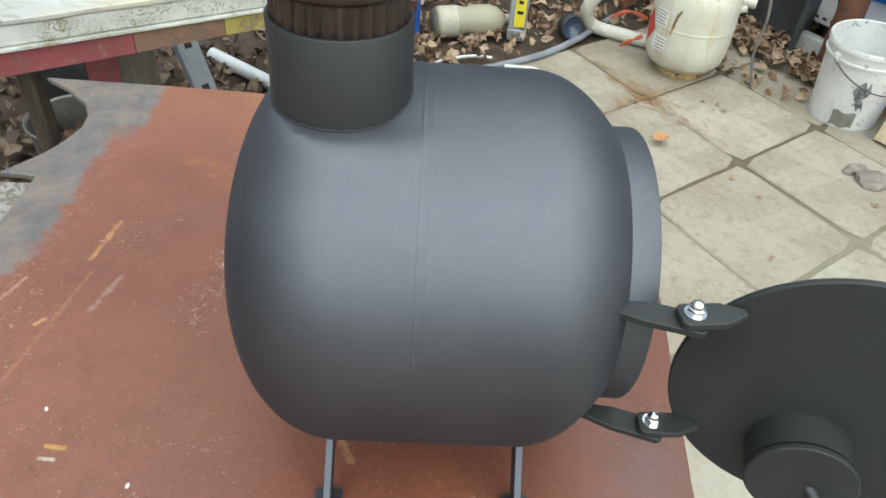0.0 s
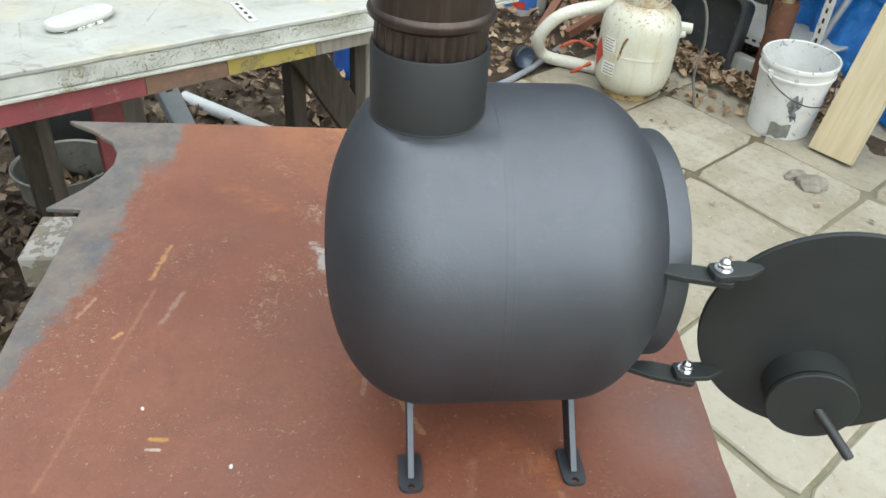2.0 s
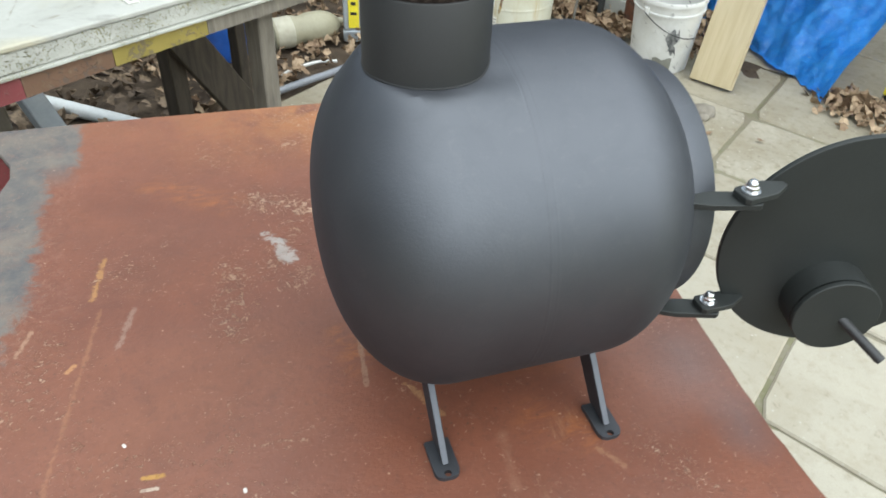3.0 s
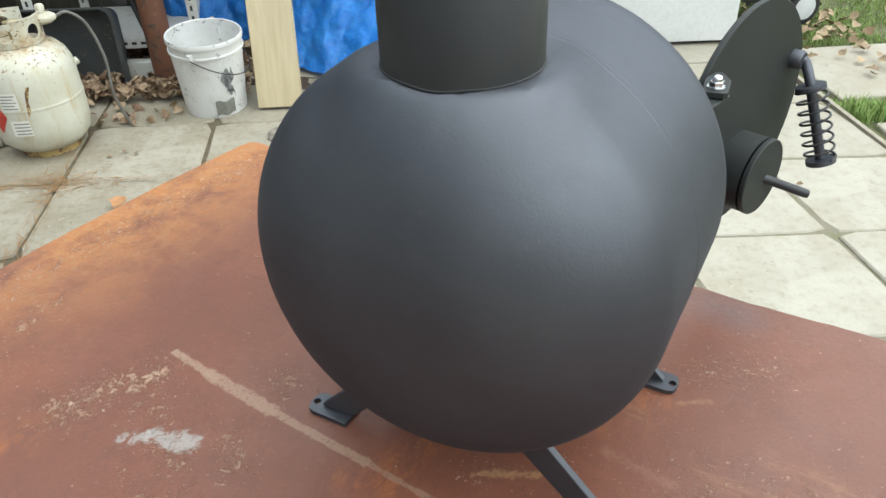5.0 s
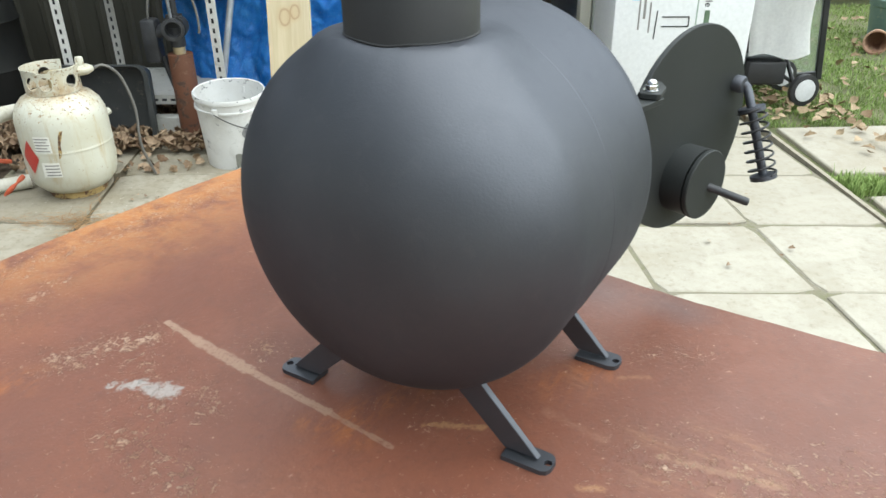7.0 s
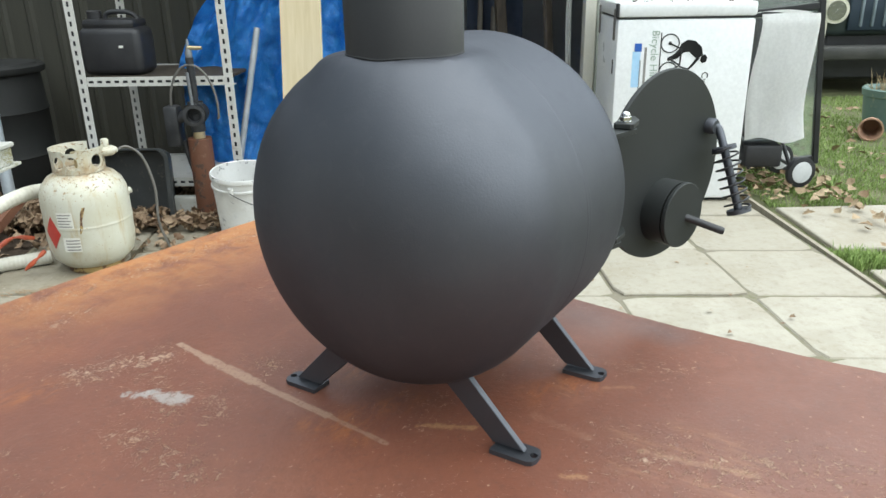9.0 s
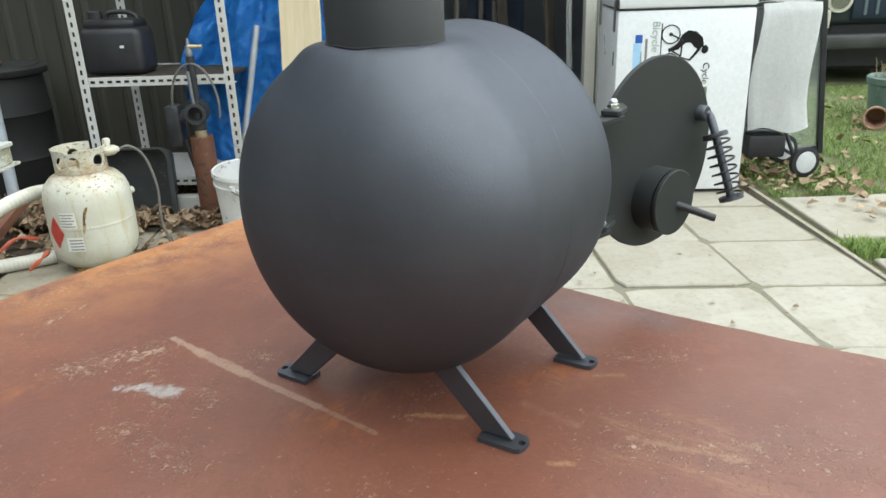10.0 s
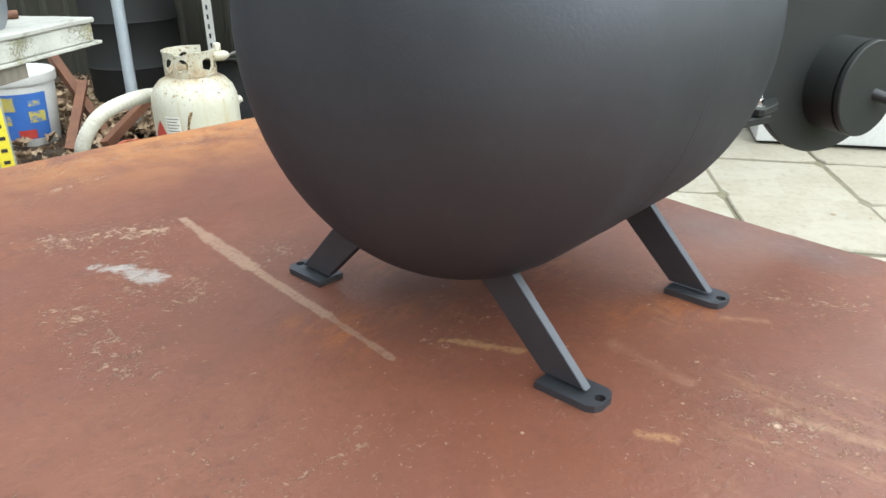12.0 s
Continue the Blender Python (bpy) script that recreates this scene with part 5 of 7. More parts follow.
def gas_bottle():
    c = Vector((0.837, 1.88, 0))
    m = at(c, 20)
    ob = thing("gas_bottle", m, "white steel gas bottle with chipped rusty paint", "gas bottle")
    R = 0.131
    prof = [(0, 0.020), (0.06, 0.014), (0.098, 0.025), (0.121, 0.050), (0.1295, 0.085), (R, 0.11), (R, 0.156), (R, 0.1585), (R + 0.0012, 0.161), (R + 0.0012, 0.165), (R, 0.1675), (R, 0.170), (R, 0.235), (0.1285, 0.258), (0.119, 0.284), (0.100, 0.306), (0.072, 0.321), (0.04, 0.328), (0, 0.330)]
    part("body", lathe(prof, m, 80), BOTTLE, ob, "cream-white cylinder with a weld line")
    # shade under the bottle is put into the ring's brown colour
    part("base_ring", lathe([(0.084, 0.0), (0.084, 0.040), (0.0805, 0.040), (0.0805, 0.0)], m, 56, close=True), RUST_AND_SHADE, ob, "steel foot ring")
    def guard():
        """The collar unrolled as a strip with rounded hand holes, then wrapped."""
        bm = bmesh.new()
        t0, t1, k0 = 12, 328, 60
        loops = [[(t0 + (t1 - t0) * k / k0, 0.322) for k in range(k0 + 1)] + [(t1 + (t0 - t1) * k / k0, 0.396 - (0.008 if 0.36 < k / k0 < 0.44 else 0.0)) for k in range(k0 + 1)]]
        for t in (52, 100, 171, 203, 261, 298):
            loops.append([(t + 14.0 * math.cos(a), 0.357 + 0.020 * math.sin(a)) for a in [6.283185 * k / 16 for k in range(16)]])
        edges = []
        for loop in loops:
            vs = [bm.verts.new((radians(t) * 0.073, z, 0)) for t, z in loop]
            edges += [bm.edges.new((vs[k], vs[(k + 1) % len(vs)])) for k in range(len(vs))]
        bmesh.ops.triangle_fill(bm, edges=edges, use_beauty=True)
        holes = [f for f in bm.faces if any(((f.calc_center_median().x / 0.073 - radians(t)) / radians(13.9)) ** 2 + ((f.calc_center_median().y - 0.357) / 0.0198) ** 2 < 0.97 for t in (52, 100, 171, 203, 261, 298))]
        bmesh.ops.delete(bm, geom=holes, context="FACES_ONLY")
        for e in range(2):
            bmesh.ops.subdivide_edges(bm, edges=[e for e in bm.edges if abs(e.verts[0].co.x - e.verts[1].co.x) > 0.012], cuts=1)
            bmesh.ops.triangulate(bm, faces=bm.faces[:])
        for v in bm.verts:
            t, z = v.co.x / 0.073, v.co.y
            r = 0.0745 + 0.0025 * max(0.0, (z - 0.380) / 0.016) ** 2
            v.co = m @ Vector((r * math.cos(t), r * math.sin(t), z))
        bmesh.ops.recalc_face_normals(bm, faces=bm.faces)
        bmesh.ops.solidify(bm, geom=bm.faces[:], thickness=0.003)
        return bm

    part("collar", guard(), BOTTLE, ob, "steel guard collar with hand holes")
    run = [(214, 0.232, 0.008), (211, 0.215, 0.010), (208, 0.190, 0.006), (207, 0.165, 0.009), (205, 0.150, 0.004)]
    bm = bmesh.new()
    left = [bm.verts.new(m @ Vector(((R + 0.0012) * math.cos(radians(t) - w * 4), (R + 0.0012) * math.sin(radians(t) - w * 4), z))) for t, z, w in run]
    right = [bm.verts.new(m @ Vector(((R + 0.0012) * math.cos(radians(t) + w * 4), (R + 0.0012) * math.sin(radians(t) + w * 4), z))) for t, z, w in run]
    for k in range(len(run) - 1):
        bm.faces.new((left[k], right[k], right[k + 1], left[k + 1]))
    part("rust_run", bm, RUST_AND_SHADE, ob, "brown rust run down the paint")
    part("valve", tube([c + Vector((0, 0, 0.325)), c + Vector((0, 0, 0.362)), c + Vector((0, 0, 0.366)), c + Vector((0, 0, 0.378))], [0.013, 0.011, 0.019, 0.019], 20), BRASS, ob, "brass valve")
    part("side_plug", tube([c + Vector((0.128, -0.02, 0.215)), c + Vector((0.150, -0.024, 0.222))], 0.011, 16), BOTTLE, ob)
    # regulator on the valve's side
    d = Vector((0.85, -0.5, 0)).normalized()
    r0 = c + d * 0.085 + Vector((0, 0, 0.370))
    reg = part("regulator", lathe([(0, -0.012), (0.022, -0.012), (0.034, -0.004), (0.036, 0.002), (0.034, 0.008), (0.024, 0.014), (0.012, 0.016), (0.012, 0.036), (0.009, 0.040), (0, 0.040)], at(r0), 32), BOTTLE, ob, "white gas regulator")
    part("valve_stem", tube([c + Vector((0, 0, 0.372)), r0 - Vector((0, 0, 0.002))], 0.009, 14), BRASS, ob, "brass stem")
    hose = bend([r0 + d * 0.03, r0 + d * 0.065 + Vector((0, 0, 0.006)), r0 + d * 0.105 + Vector((0, 0, -0.035)), r0 + d * 0.128 + Vector((0, 0, -0.14)), r0 + d * 0.124 + Vector((0, 0, -0.26)), r0 + d * 0.15 + Vector((0, 0, -0.366))], 8)
    part("gas_hose", tube(hose, 0.0045, 10), GASHOSE, reg, "thin grey gas hose")
    # labels wrapped on the body; their writing is drawn as bars
    def wrap(t0, t1, z0, z1, off):
        bm = bmesh.new()
        n = 10
        lo, hi = [], []
        for k in range(n + 1):
            t = radians(t0 + (t1 - t0) * k / n)
            lo.append(bm.verts.new(m @ Vector(((R + off) * math.cos(t), (R + off) * math.sin(t), z0))))
            hi.append(bm.verts.new(m @ Vector(((R + off) * math.cos(t), (R + off) * math.sin(t), z1))))
        for k in range(n):
            bm.faces.new((lo[k], lo[k + 1], hi[k + 1], hi[k]))
        return bm

    lab = part("paper_label", wrap(176, 198, 0.168, 0.218, 0.0010), PAPER, ob, "white warning label with grey print")
    for k in range(5):
        part("print_bar", wrap(177, 196 - 3 * (k % 2), 0.172 + 0.0092 * k, 0.1755 + 0.0092 * k, 0.0015), PRINT, lab, "grey line of print")
    lab = part("lower_label", wrap(180, 203, 0.092, 0.138, 0.0022), PAPER, ob, "small white label")
    for k in range(4):
        part("print_bar", wrap(184, 202, 0.097 + 0.010 * k, 0.101 + 0.010 * k, 0.0028), PRINT, lab, "grey line of print")
    bm = bmesh.new()
    pts = [(150, 0.150), (164, 0.098), (178, 0.148), (165, 0.205)]
    def lerp2(p, q, k):
        return (p[0] + (q[0] - p[0]) * k, p[1] + (q[1] - p[1]) * k)

    def red(u, v):
        t, z = lerp2(lerp2(pts[0], pts[1], u), lerp2(pts[3], pts[2], u), v)
        return m @ Vector(((R + 0.0016) * math.cos(radians(t)), (R + 0.0016) * math.sin(radians(t)), z))

    sheet(red, 8, 8, bm)
    part("red_diamond", bm, REDPRINT, ob, "red hazard diamond")


RUST_AND_SHADE = chipped("rust_stain_and_shade_paint", (0.40, 0.28, 0.11), (0.12, 0.06, 0.03), 60, 0.9)
PAPER = worn("label_paper", (0.66, 0.65, 0.58), (0.72, 0.71, 0.65), 0.6, 0.0, 20)
PRINT = worn("grey_print", (0.20, 0.19, 0.18), (0.28, 0.27, 0.25), 0.6, 0.0, 60)
REDPRINT = worn("red_print", (0.42, 0.04, 0.03), (0.5, 0.07, 0.05), 0.5, 0.0, 25)
ORANGE = worn("orange_plastic", (0.40, 0.07, 0.03), (0.50, 0.10, 0.04), 0.45, 0.0, 20)
gas_bottle()
for pts in ([(0.63, 2.10, 0.07), (0.69, 2.09, 0.10), (0.75, 2.07, 0.085)], [(0.650, 1.975, 0.025), (0.682, 1.955, 0.055), (0.712, 1.950, 0.075)]):
    single("orange_strap", tube(bend(pts, 8), [0.003 + 0.005 * abs(math.sin(k * 0.35)) for k in range(17)], 8), ORANGE, "torn orange plastic strip among the leaves", "plastic strip", "orange strips by the bottle")


def work_light():
    c = Vector((0.487, 2.050, 0.050))
    ob = thing("work_lamp", at((c.x, c.y, 0)), "round black lamp head lying in the leaves", "lamp")
    w = Vector((0.35, -0.9, 0.15)).normalized()
    m = Matrix.Translation(c) @ w.to_track_quat("Z", "Y").to_matrix().to_4x4()
    part("housing", lathe([(0, -0.044), (0.022, -0.040), (0.036, -0.028), (0.043, -0.010), (0.044, 0.006), (0.041, 0.016), (0.037, 0.018)], m, 36), BLACKPLASTIC, ob)
    part("reflector", lathe([(0.037, 0.016), (0.026, 0.004), (0.010, -0.004), (0, -0.004)], m, 32), worn("dim_lamp_glass", (0.030, 0.045, 0.075), (0.05, 0.07, 0.11), 0.25, 0.0, 20), ob, "dull blue-black lamp glass")


work_light()


def white_pail():
    m = at(W(1.86, 2.06, 0), 30)
    ob = thing("plastic_pail", m, "white lidded pail with a torn blue and yellow label", "pail")
    part("body", lathe([(0, 0), (0.10, 0), (0.104, 0.006), (0.122, 0.235), (0, 0.235)], m, 48), WHITEPLASTIC, ob)
    part("lid", lathe([(0.127, 0.226), (0.131, 0.232), (0.131, 0.262), (0.124, 0.268), (0.112, 0.262), (0, 0.262)], m, 48), WHITEPLASTIC, ob, "white snap-on lid")
    def wrap(t0, t1, z0, z1, off):
        bm = bmesh.new()
        f = lambda t, z: m @ Vector(((0.104 + 0.018 * z / 0.235 + off) * math.cos(radians(t)), (0.104 + 0.018 * z / 0.235 + off) * math.sin(radians(t)), z))
        sheet(lambda u, v: f(t0 + (t1 - t0) * u, z0 + (z1 - z0) * v), 14, 1, bm)
        return bm
    lab = part("label", wrap(185, 262, 0.035, 0.20, 0.001), BLUELABEL, ob, "scuffed blue paper label")
    for t0, t1, z0, z1 in ((188, 208, 0.14, 0.19), (186, 198, 0.09, 0.125), (228, 256, 0.095, 0.135), (230, 250, 0.155, 0.175)):
        part("label_patch", wrap(t0, t1, z0, z1, 0.002), FADEDYELLOW, lab, "faded yellow label patch")
    part("red_patch", wrap(205, 235, 0.038, 0.07, 0.0022), REDPRINT, lab, "faded red patch")


FADEDYELLOW = chipped("faded_yellow_label", (0.50, 0.42, 0.10), (0.14, 0.22, 0.42), 45, 0.9)
BLUELABEL = chipped("scuffed_blue_label", (0.04, 0.14, 0.45), (0.6, 0.6, 0.58), 25, 0.5)
white_pail()


def bucket():
    c0, c1 = Vector((1.300, 1.655, 0.0)), Vector((1.268, 1.608, 0.253))
    way = (c1 - c0).normalized()
    way = Vector((way.x * 0.35, way.y * 0.35, way.z)).normalized()
    c0 = c1 - way * 0.253 / way.z
    m = Matrix.Translation(c0) @ way.to_track_quat("Z", "Y").to_matrix().to_4x4()
    ob = thing("bucket", at(c0), "white plastic bucket spattered with dark paint on the paving", "bucket")
    part("pail", lathe([(0, 0.004), (0.092, 0.0), (0.097, 0.004), (0.1115, 0.205), (0.1165, 0.206), (0.1165, 0.212), (0.1125, 0.214), (0.1135, 0.236), (0.118, 0.238), (0.1185, 0.250), (0.116, 0.254), (0.112, 0.252), (0.1105, 0.20), (0.093, 0.010), (0, 0.010)], m, 72), BUCKET, ob, "white plastic pail with a ribbed rim")
    part("paint_residue", lathe([(0, 0.06), (0.098, 0.06)], m, 40), WHITEPLASTIC, ob, "pale dried residue inside")
    for t in (55, 235):
        p = m @ Vector((0.118 * math.cos(radians(t)), 0.118 * math.sin(radians(t)), 0.215))
        part("handle_lug", tube([p - way * 0.012, p + way * 0.012], 0.009, 12), BUCKET, ob)
    wire = []
    for k in range(25):
        t = radians(235 + 180 * k / 24)
        wire.append(m @ Vector((0.127 * math.cos(t), 0.127 * math.sin(t), 0.213 - 0.075 * math.sin(math.pi * k / 24))))
    part("handle", tube(wire, 0.0017, 8), CASTIRON, ob, "thin wire handle")
    q = radians(YARD + 180 + 46)
    bm = bmesh.new()
    f = lambda t, z: m @ Vector(((0.0985 + 0.0145 * z / 0.205) * math.cos(q + t), (0.0985 + 0.0145 * z / 0.205) * math.sin(q + t), z))
    sheet(lambda u, v: f(0.05 + 0.62 * u, 0.012 + 0.05 * v + 0.004 * math.sin(9 * u)), 12, 3, bm)
    part("grey_patch", bm, worn("grey_smear", (0.14, 0.14, 0.12), (0.22, 0.22, 0.19), 0.7, 0, 40), ob, "rubbed grey label patch")
    bm = bmesh.new()
    sheet(lambda u, v: f(0.42 + 0.24 * u + 0.10 * math.sin(7 * v + 2 * u), 0.085 + 0.075 * v + 0.012 * math.sin(11 * u)), 8, 8, bm)
    part("dark_smear", bm, worn("dark_smear", (0.04, 0.045, 0.05), (0.3, 0.3, 0.3), 0.6, 0, 60), ob, "dark paint smear")


bucket()


def leaning(name, a0, b0, a1, b1, z1, w, th, mat, label, cat):
    p, q = W(a0, b0, 0.004), W(a1, b1, z1)
    z = (q - p).normalized()
    x = Vector((-0.492, 0.870, 0))
    y = z.cross(x).normalized()
    x = y.cross(z)
    m = Matrix((x.to_4d(), y.to_4d(), z.to_4d(), (0, 0, 0, 1))).transposed()
    m[3][0] = m[3][1] = m[3][2] = 0.0
    m.translation = (p + q) / 2
    ob = single(name, box((w, th, (q - p).length), m, 0.002), mat, label, cat)
    m.translation = S * (AREA @ m.translation)
    ob.data.transform(m.inverted())
    ob.matrix_basis = m
    return ob


leaning("pine_plank", 1.875, 0.566, 2.36, 0.610, 1.38, 0.144, 0.022, PINE, "pale sawn pine plank leaning in front of the tarpaulin", "plank")


def tarpaulin():
    rnd = random.Random(11)

    def f(u, v):
        b = 1.17 - 0.98 * u
        z = 1.30 * v
        low = max(0.0, 1 - z / 0.34)
        a = 2.47 - 0.10 * u
        a -= (0.05 + 0.57 * max(0.0, u - 0.45)) * low ** 1.3
        b += 0.07 * u * low
        fold = 0.030 * math.sin(b * 24 + 2.2 * math.sin(z * 4.0)) + 0.018 * math.sin(b * 51 + z * 9)
        p = Vector((b * 6.5, z * 5.0, 1.7))
        crump = 0.05 * noise.noise(p) + 0.030 * abs(noise.noise(p * 2.7)) + 0.014 * abs(noise.noise(p * 6.1))
        edge = 0.03 * math.sin(z * 5 + 1) * (1 - u) ** 3 + 0.62 * (1 - u) ** 2 * max(0.0, z - 0.53)
        q = W(a + fold * (0.4 + 0.6 * v) - crump, b - edge, max(0.012 + 0.02 * noise.noise(p * 1.9), z + 0.03 * noise.noise(p * 1.3)))
        return q

    single("tarpaulin", sheet(f, 110, 120, thick=0.0015), TARP, "crumpled blue tarpaulin hanging down to the ground", "tarpaulin", smooth=60)


tarpaulin()


def slotted_post(p, q, parent, label=""):
    """An L-shaped angle with a row of slots on its front."""
    ob = part("post", angle_bar(p, q), ANGLE, parent, label)
    p, q = Vector(p), Vector(q)
    n = int((q - p).length / 0.034)
    bm = bmesh.new()
    up = (q - p).normalized()
    side = angle_side(up)
    nose = angle_nose(up)
    for k in range(n):
        c = p + (q - p) * ((k + 0.5) / n) + side * 0.016 + nose * 0.0012
        vs = [bm.verts.new(c + up * du + side * ds) for du, ds in ((-0.0085, -0.0042), (0.0085, -0.0042), (0.0085, 0.0042), (-0.0085, 0.0042))]
        bm.faces.new(vs)
    bmesh.ops.solidify(bm, geom=bm.faces[:], thickness=0.0006)
    part("slot_row", bm, BLACKPLASTIC, ob, "row of dark slots", kind="stuff")
    return ob


def angle_side(up):
    return W(0, -1).normalized() if abs(up.z) > 0.7 else Vector((0, 0, 1))


def angle_nose(up):
    return -W(1, 0).normalized()


def angle_bar(p, q, w=0.034, th=0.003):
    p, q = Vector(p), Vector(q)
    up = (q - p).normalized()
    s, n = angle_side(up), angle_nose(up)
    bm = bmesh.new()
    ring = [(0, 0), (w, 0), (w, -th), (th, -th), (th, -w), (0, -w)]
    lo = [bm.verts.new(p + s * x + n * y) for x, y in ring]
    hi = [bm.verts.new(q + s * x + n * y) for x, y in ring]
    bm.faces.new(lo[::-1])
    bm.faces.new(hi)
    for k in range(6):
        bm.faces.new((lo[k], lo[(k + 1) % 6], hi[(k + 1) % 6], hi[k]))
    bmesh.ops.recalc_face_normals(bm, faces=bm.faces)
    return bm


def shelf_unit():
    ob = thing("shelf_unit", at(W(2.3, 1.15, 0), YARD), "white slotted-angle steel shelf unit against the shed", "shelf")
    for a in (2.15, 2.56):
        for b in (1.445, 0.895):
            slotted_post(W(a, b, 0.0), W(a, b, 1.6), ob)
    for z in (0.125, 0.508, 1.15):
        for a in (2.153, 2.557):
            r = part("rail", angle_bar(W(a, 1.41, z), W(a, 0.862, z)), ANGLE, ob)
            n, bm = 17, bmesh.new()
            for k in range(n):
                c = W(a, 1.41 - 0.548 * (k + 0.5) / n, z + 0.017) - W(1, 0).normalized() * 0.0012
                d = W(0, 1).normalized()
                bm.faces.new([bm.verts.new(c + d * x + Vector((0, 0, y))) for x, y in ((-0.009, -0.0045), (0.009, -0.0045), (0.009, 0.0045), (-0.009, 0.0045))])
            bmesh.ops.solidify(bm, geom=bm.faces[:], thickness=0.0006)
            part("slot_row", bm, BLACKPLASTIC, r, "row of dark slots", kind="stuff")
        part("shelf_board", box((0.38, 0.53, 0.012), at(W(2.358, 1.15, z + 0.024), YARD), 0.002), DARKWOOD if z > 0.2 else ANGLE, ob, "shelf board")


shelf_unit()


def jerry_can():
    m = at(W(2.29, 1.335, 0.539), YARD)
    ob = thing("jerry_can", m, "black plastic water can standing on the shelf", "water can")
    part("body", box((0.15, 0.235, 0.175), m @ pose(0, 0, 0.0875), 0.028, 3), BLACKPLASTIC, ob)
    part("shoulder", box((0.125, 0.20, 0.035), m @ pose(0, 0, 0.185), 0.014, 2), BLACKPLASTIC, ob)
    part("cap", lathe([(0, 0.0), (0.026, 0), (0.026, 0.030), (0.022, 0.034), (0, 0.034)], m @ pose(0, 0.072, 0.198), 24), BLACKPLASTIC, ob, "screw cap")
    part("handle", tube(bend([m @ Vector((0, 0.035, 0.195)), m @ Vector((0, 0.02, 0.222)), m @ Vector((0, -0.04, 0.226)), m @ Vector((0, -0.078, 0.215)), m @ Vector((0, -0.088, 0.195))], 6), 0.009, 10), BLACKPLASTIC, ob, "moulded handle")
    part("sticker", box((0.001, 0.016, 0.009), m @ pose(-0.0755, -0.045, 0.105)), PAPER, ob, "tiny white sticker")


jerry_can()


PIPERUST = chipped("streaked_pipe_rust", (0.125, 0.050, 0.026), (0.060, 0.034, 0.024), 22, 0.8)


def rusty_pipe():
    c = W(2.10, 0.995, 0)
    ob = thing("pump_stand", at(c), "rusty pipe stand carrying a black cast fitting and brass valve", "pump")
    up = Vector((0, 0, 1))
    part("column", tube([c, c + up * 0.325], 0.043, 32), PIPERUST, ob, "brown rusted steel pipe")
    part("spigot", tube([c + up * 0.325, c + up * 0.355], 0.022, 20), BRASS, ob, "pale threaded spigot")
    d = -W(1, 0).normalized()
    s = W(0, 1).normalized()
    head = c + up * 0.415
    part("head", tube([head + d * -0.035, head + d * 0.015, head + d * 0.022], [0.036, 0.043, 0.043], 28), CASTIRON, ob, "black cast housing")
    face = Matrix.Translation(head + d * 0.02) @ (d + 0.25 * s * -1).normalized().to_track_quat("Z", "Y").to_matrix().to_4x4()
    part("port", lathe([(0.030, 0.0), (0.031, 0.022), (0.038, 0.024), (0.038, 0.033), (0.027, 0.034), (0.025, 0.030), (0.024, -0.004), (0.0, -0.004)], face, 36), CASTIRON, ob, "round open port")
    part("side_casting", box((0.06, 0.055, 0.15), at(head + s * 0.088 - up * 0.045, YARD), 0.012, 2), CASTIRON, ob, "black side casting")
    part("flange", tube([head + up * 0.030, head + up * 0.042], 0.031, 6), CASTIRON, ob, "bolted flange")
    part("drop_rod", tube([head + s * 0.06 - up * 0.10, head + s * 0.035 - up * 0.23], [0.012, 0.008], 10), CASTIRON, ob, "dark hanging rod")
    part("neck", tube([c + up * 0.35, head], 0.026, 20), CASTIRON, ob)
    part("arm", tube([head + s * 0.02, head + s * 0.075 + up * -0.02, head + s * 0.095 + up * -0.09], [0.022, 0.026, 0.02], 14), CASTIRON, ob, "black side casting")
    part("stem", tube([head + up * 0.03, head + up * 0.20], 0.014, 16), CASTIRON, ob)
    part("tap_stem", tube([head + up * 0.20, head + up * 0.215, head + up * 0.235, head + up * 0.262], [0.012, 0.013, 0.007, 0.004], 14), CASTGREY, ob, "worn grey tap")
    part("tap_lever", tube([head + up * 0.232, head + up * 0.232 - s * 0.05], [0.009, 0.006], 10), BRASS, ob, "tap lever")
    part("lever", tube([head + d * 0.03 + up * 0.03, head + d * 0.03 + up * 0.15 + s * 0.004], 0.006, 10), CASTGREY, ob, "grey rod")
    loop = [head + s * (0.075 * math.cos(t)) * 1.15 + up * (0.02 + 0.155 * max(math.sin(t), -0.25)) + d * 0.01 for t in [math.pi * (-0.12 + 1.24 * k / 24) for k in range(25)]]
    part("air_line", tube(loop, 0.0042, 8), GASHOSE, ob, "grey looped air line")
    part("line_end", tube([loop[0], loop[0] - up * 0.05], 0.007, 10), BRASS, ob, "pale line end")


rusty_pipe()


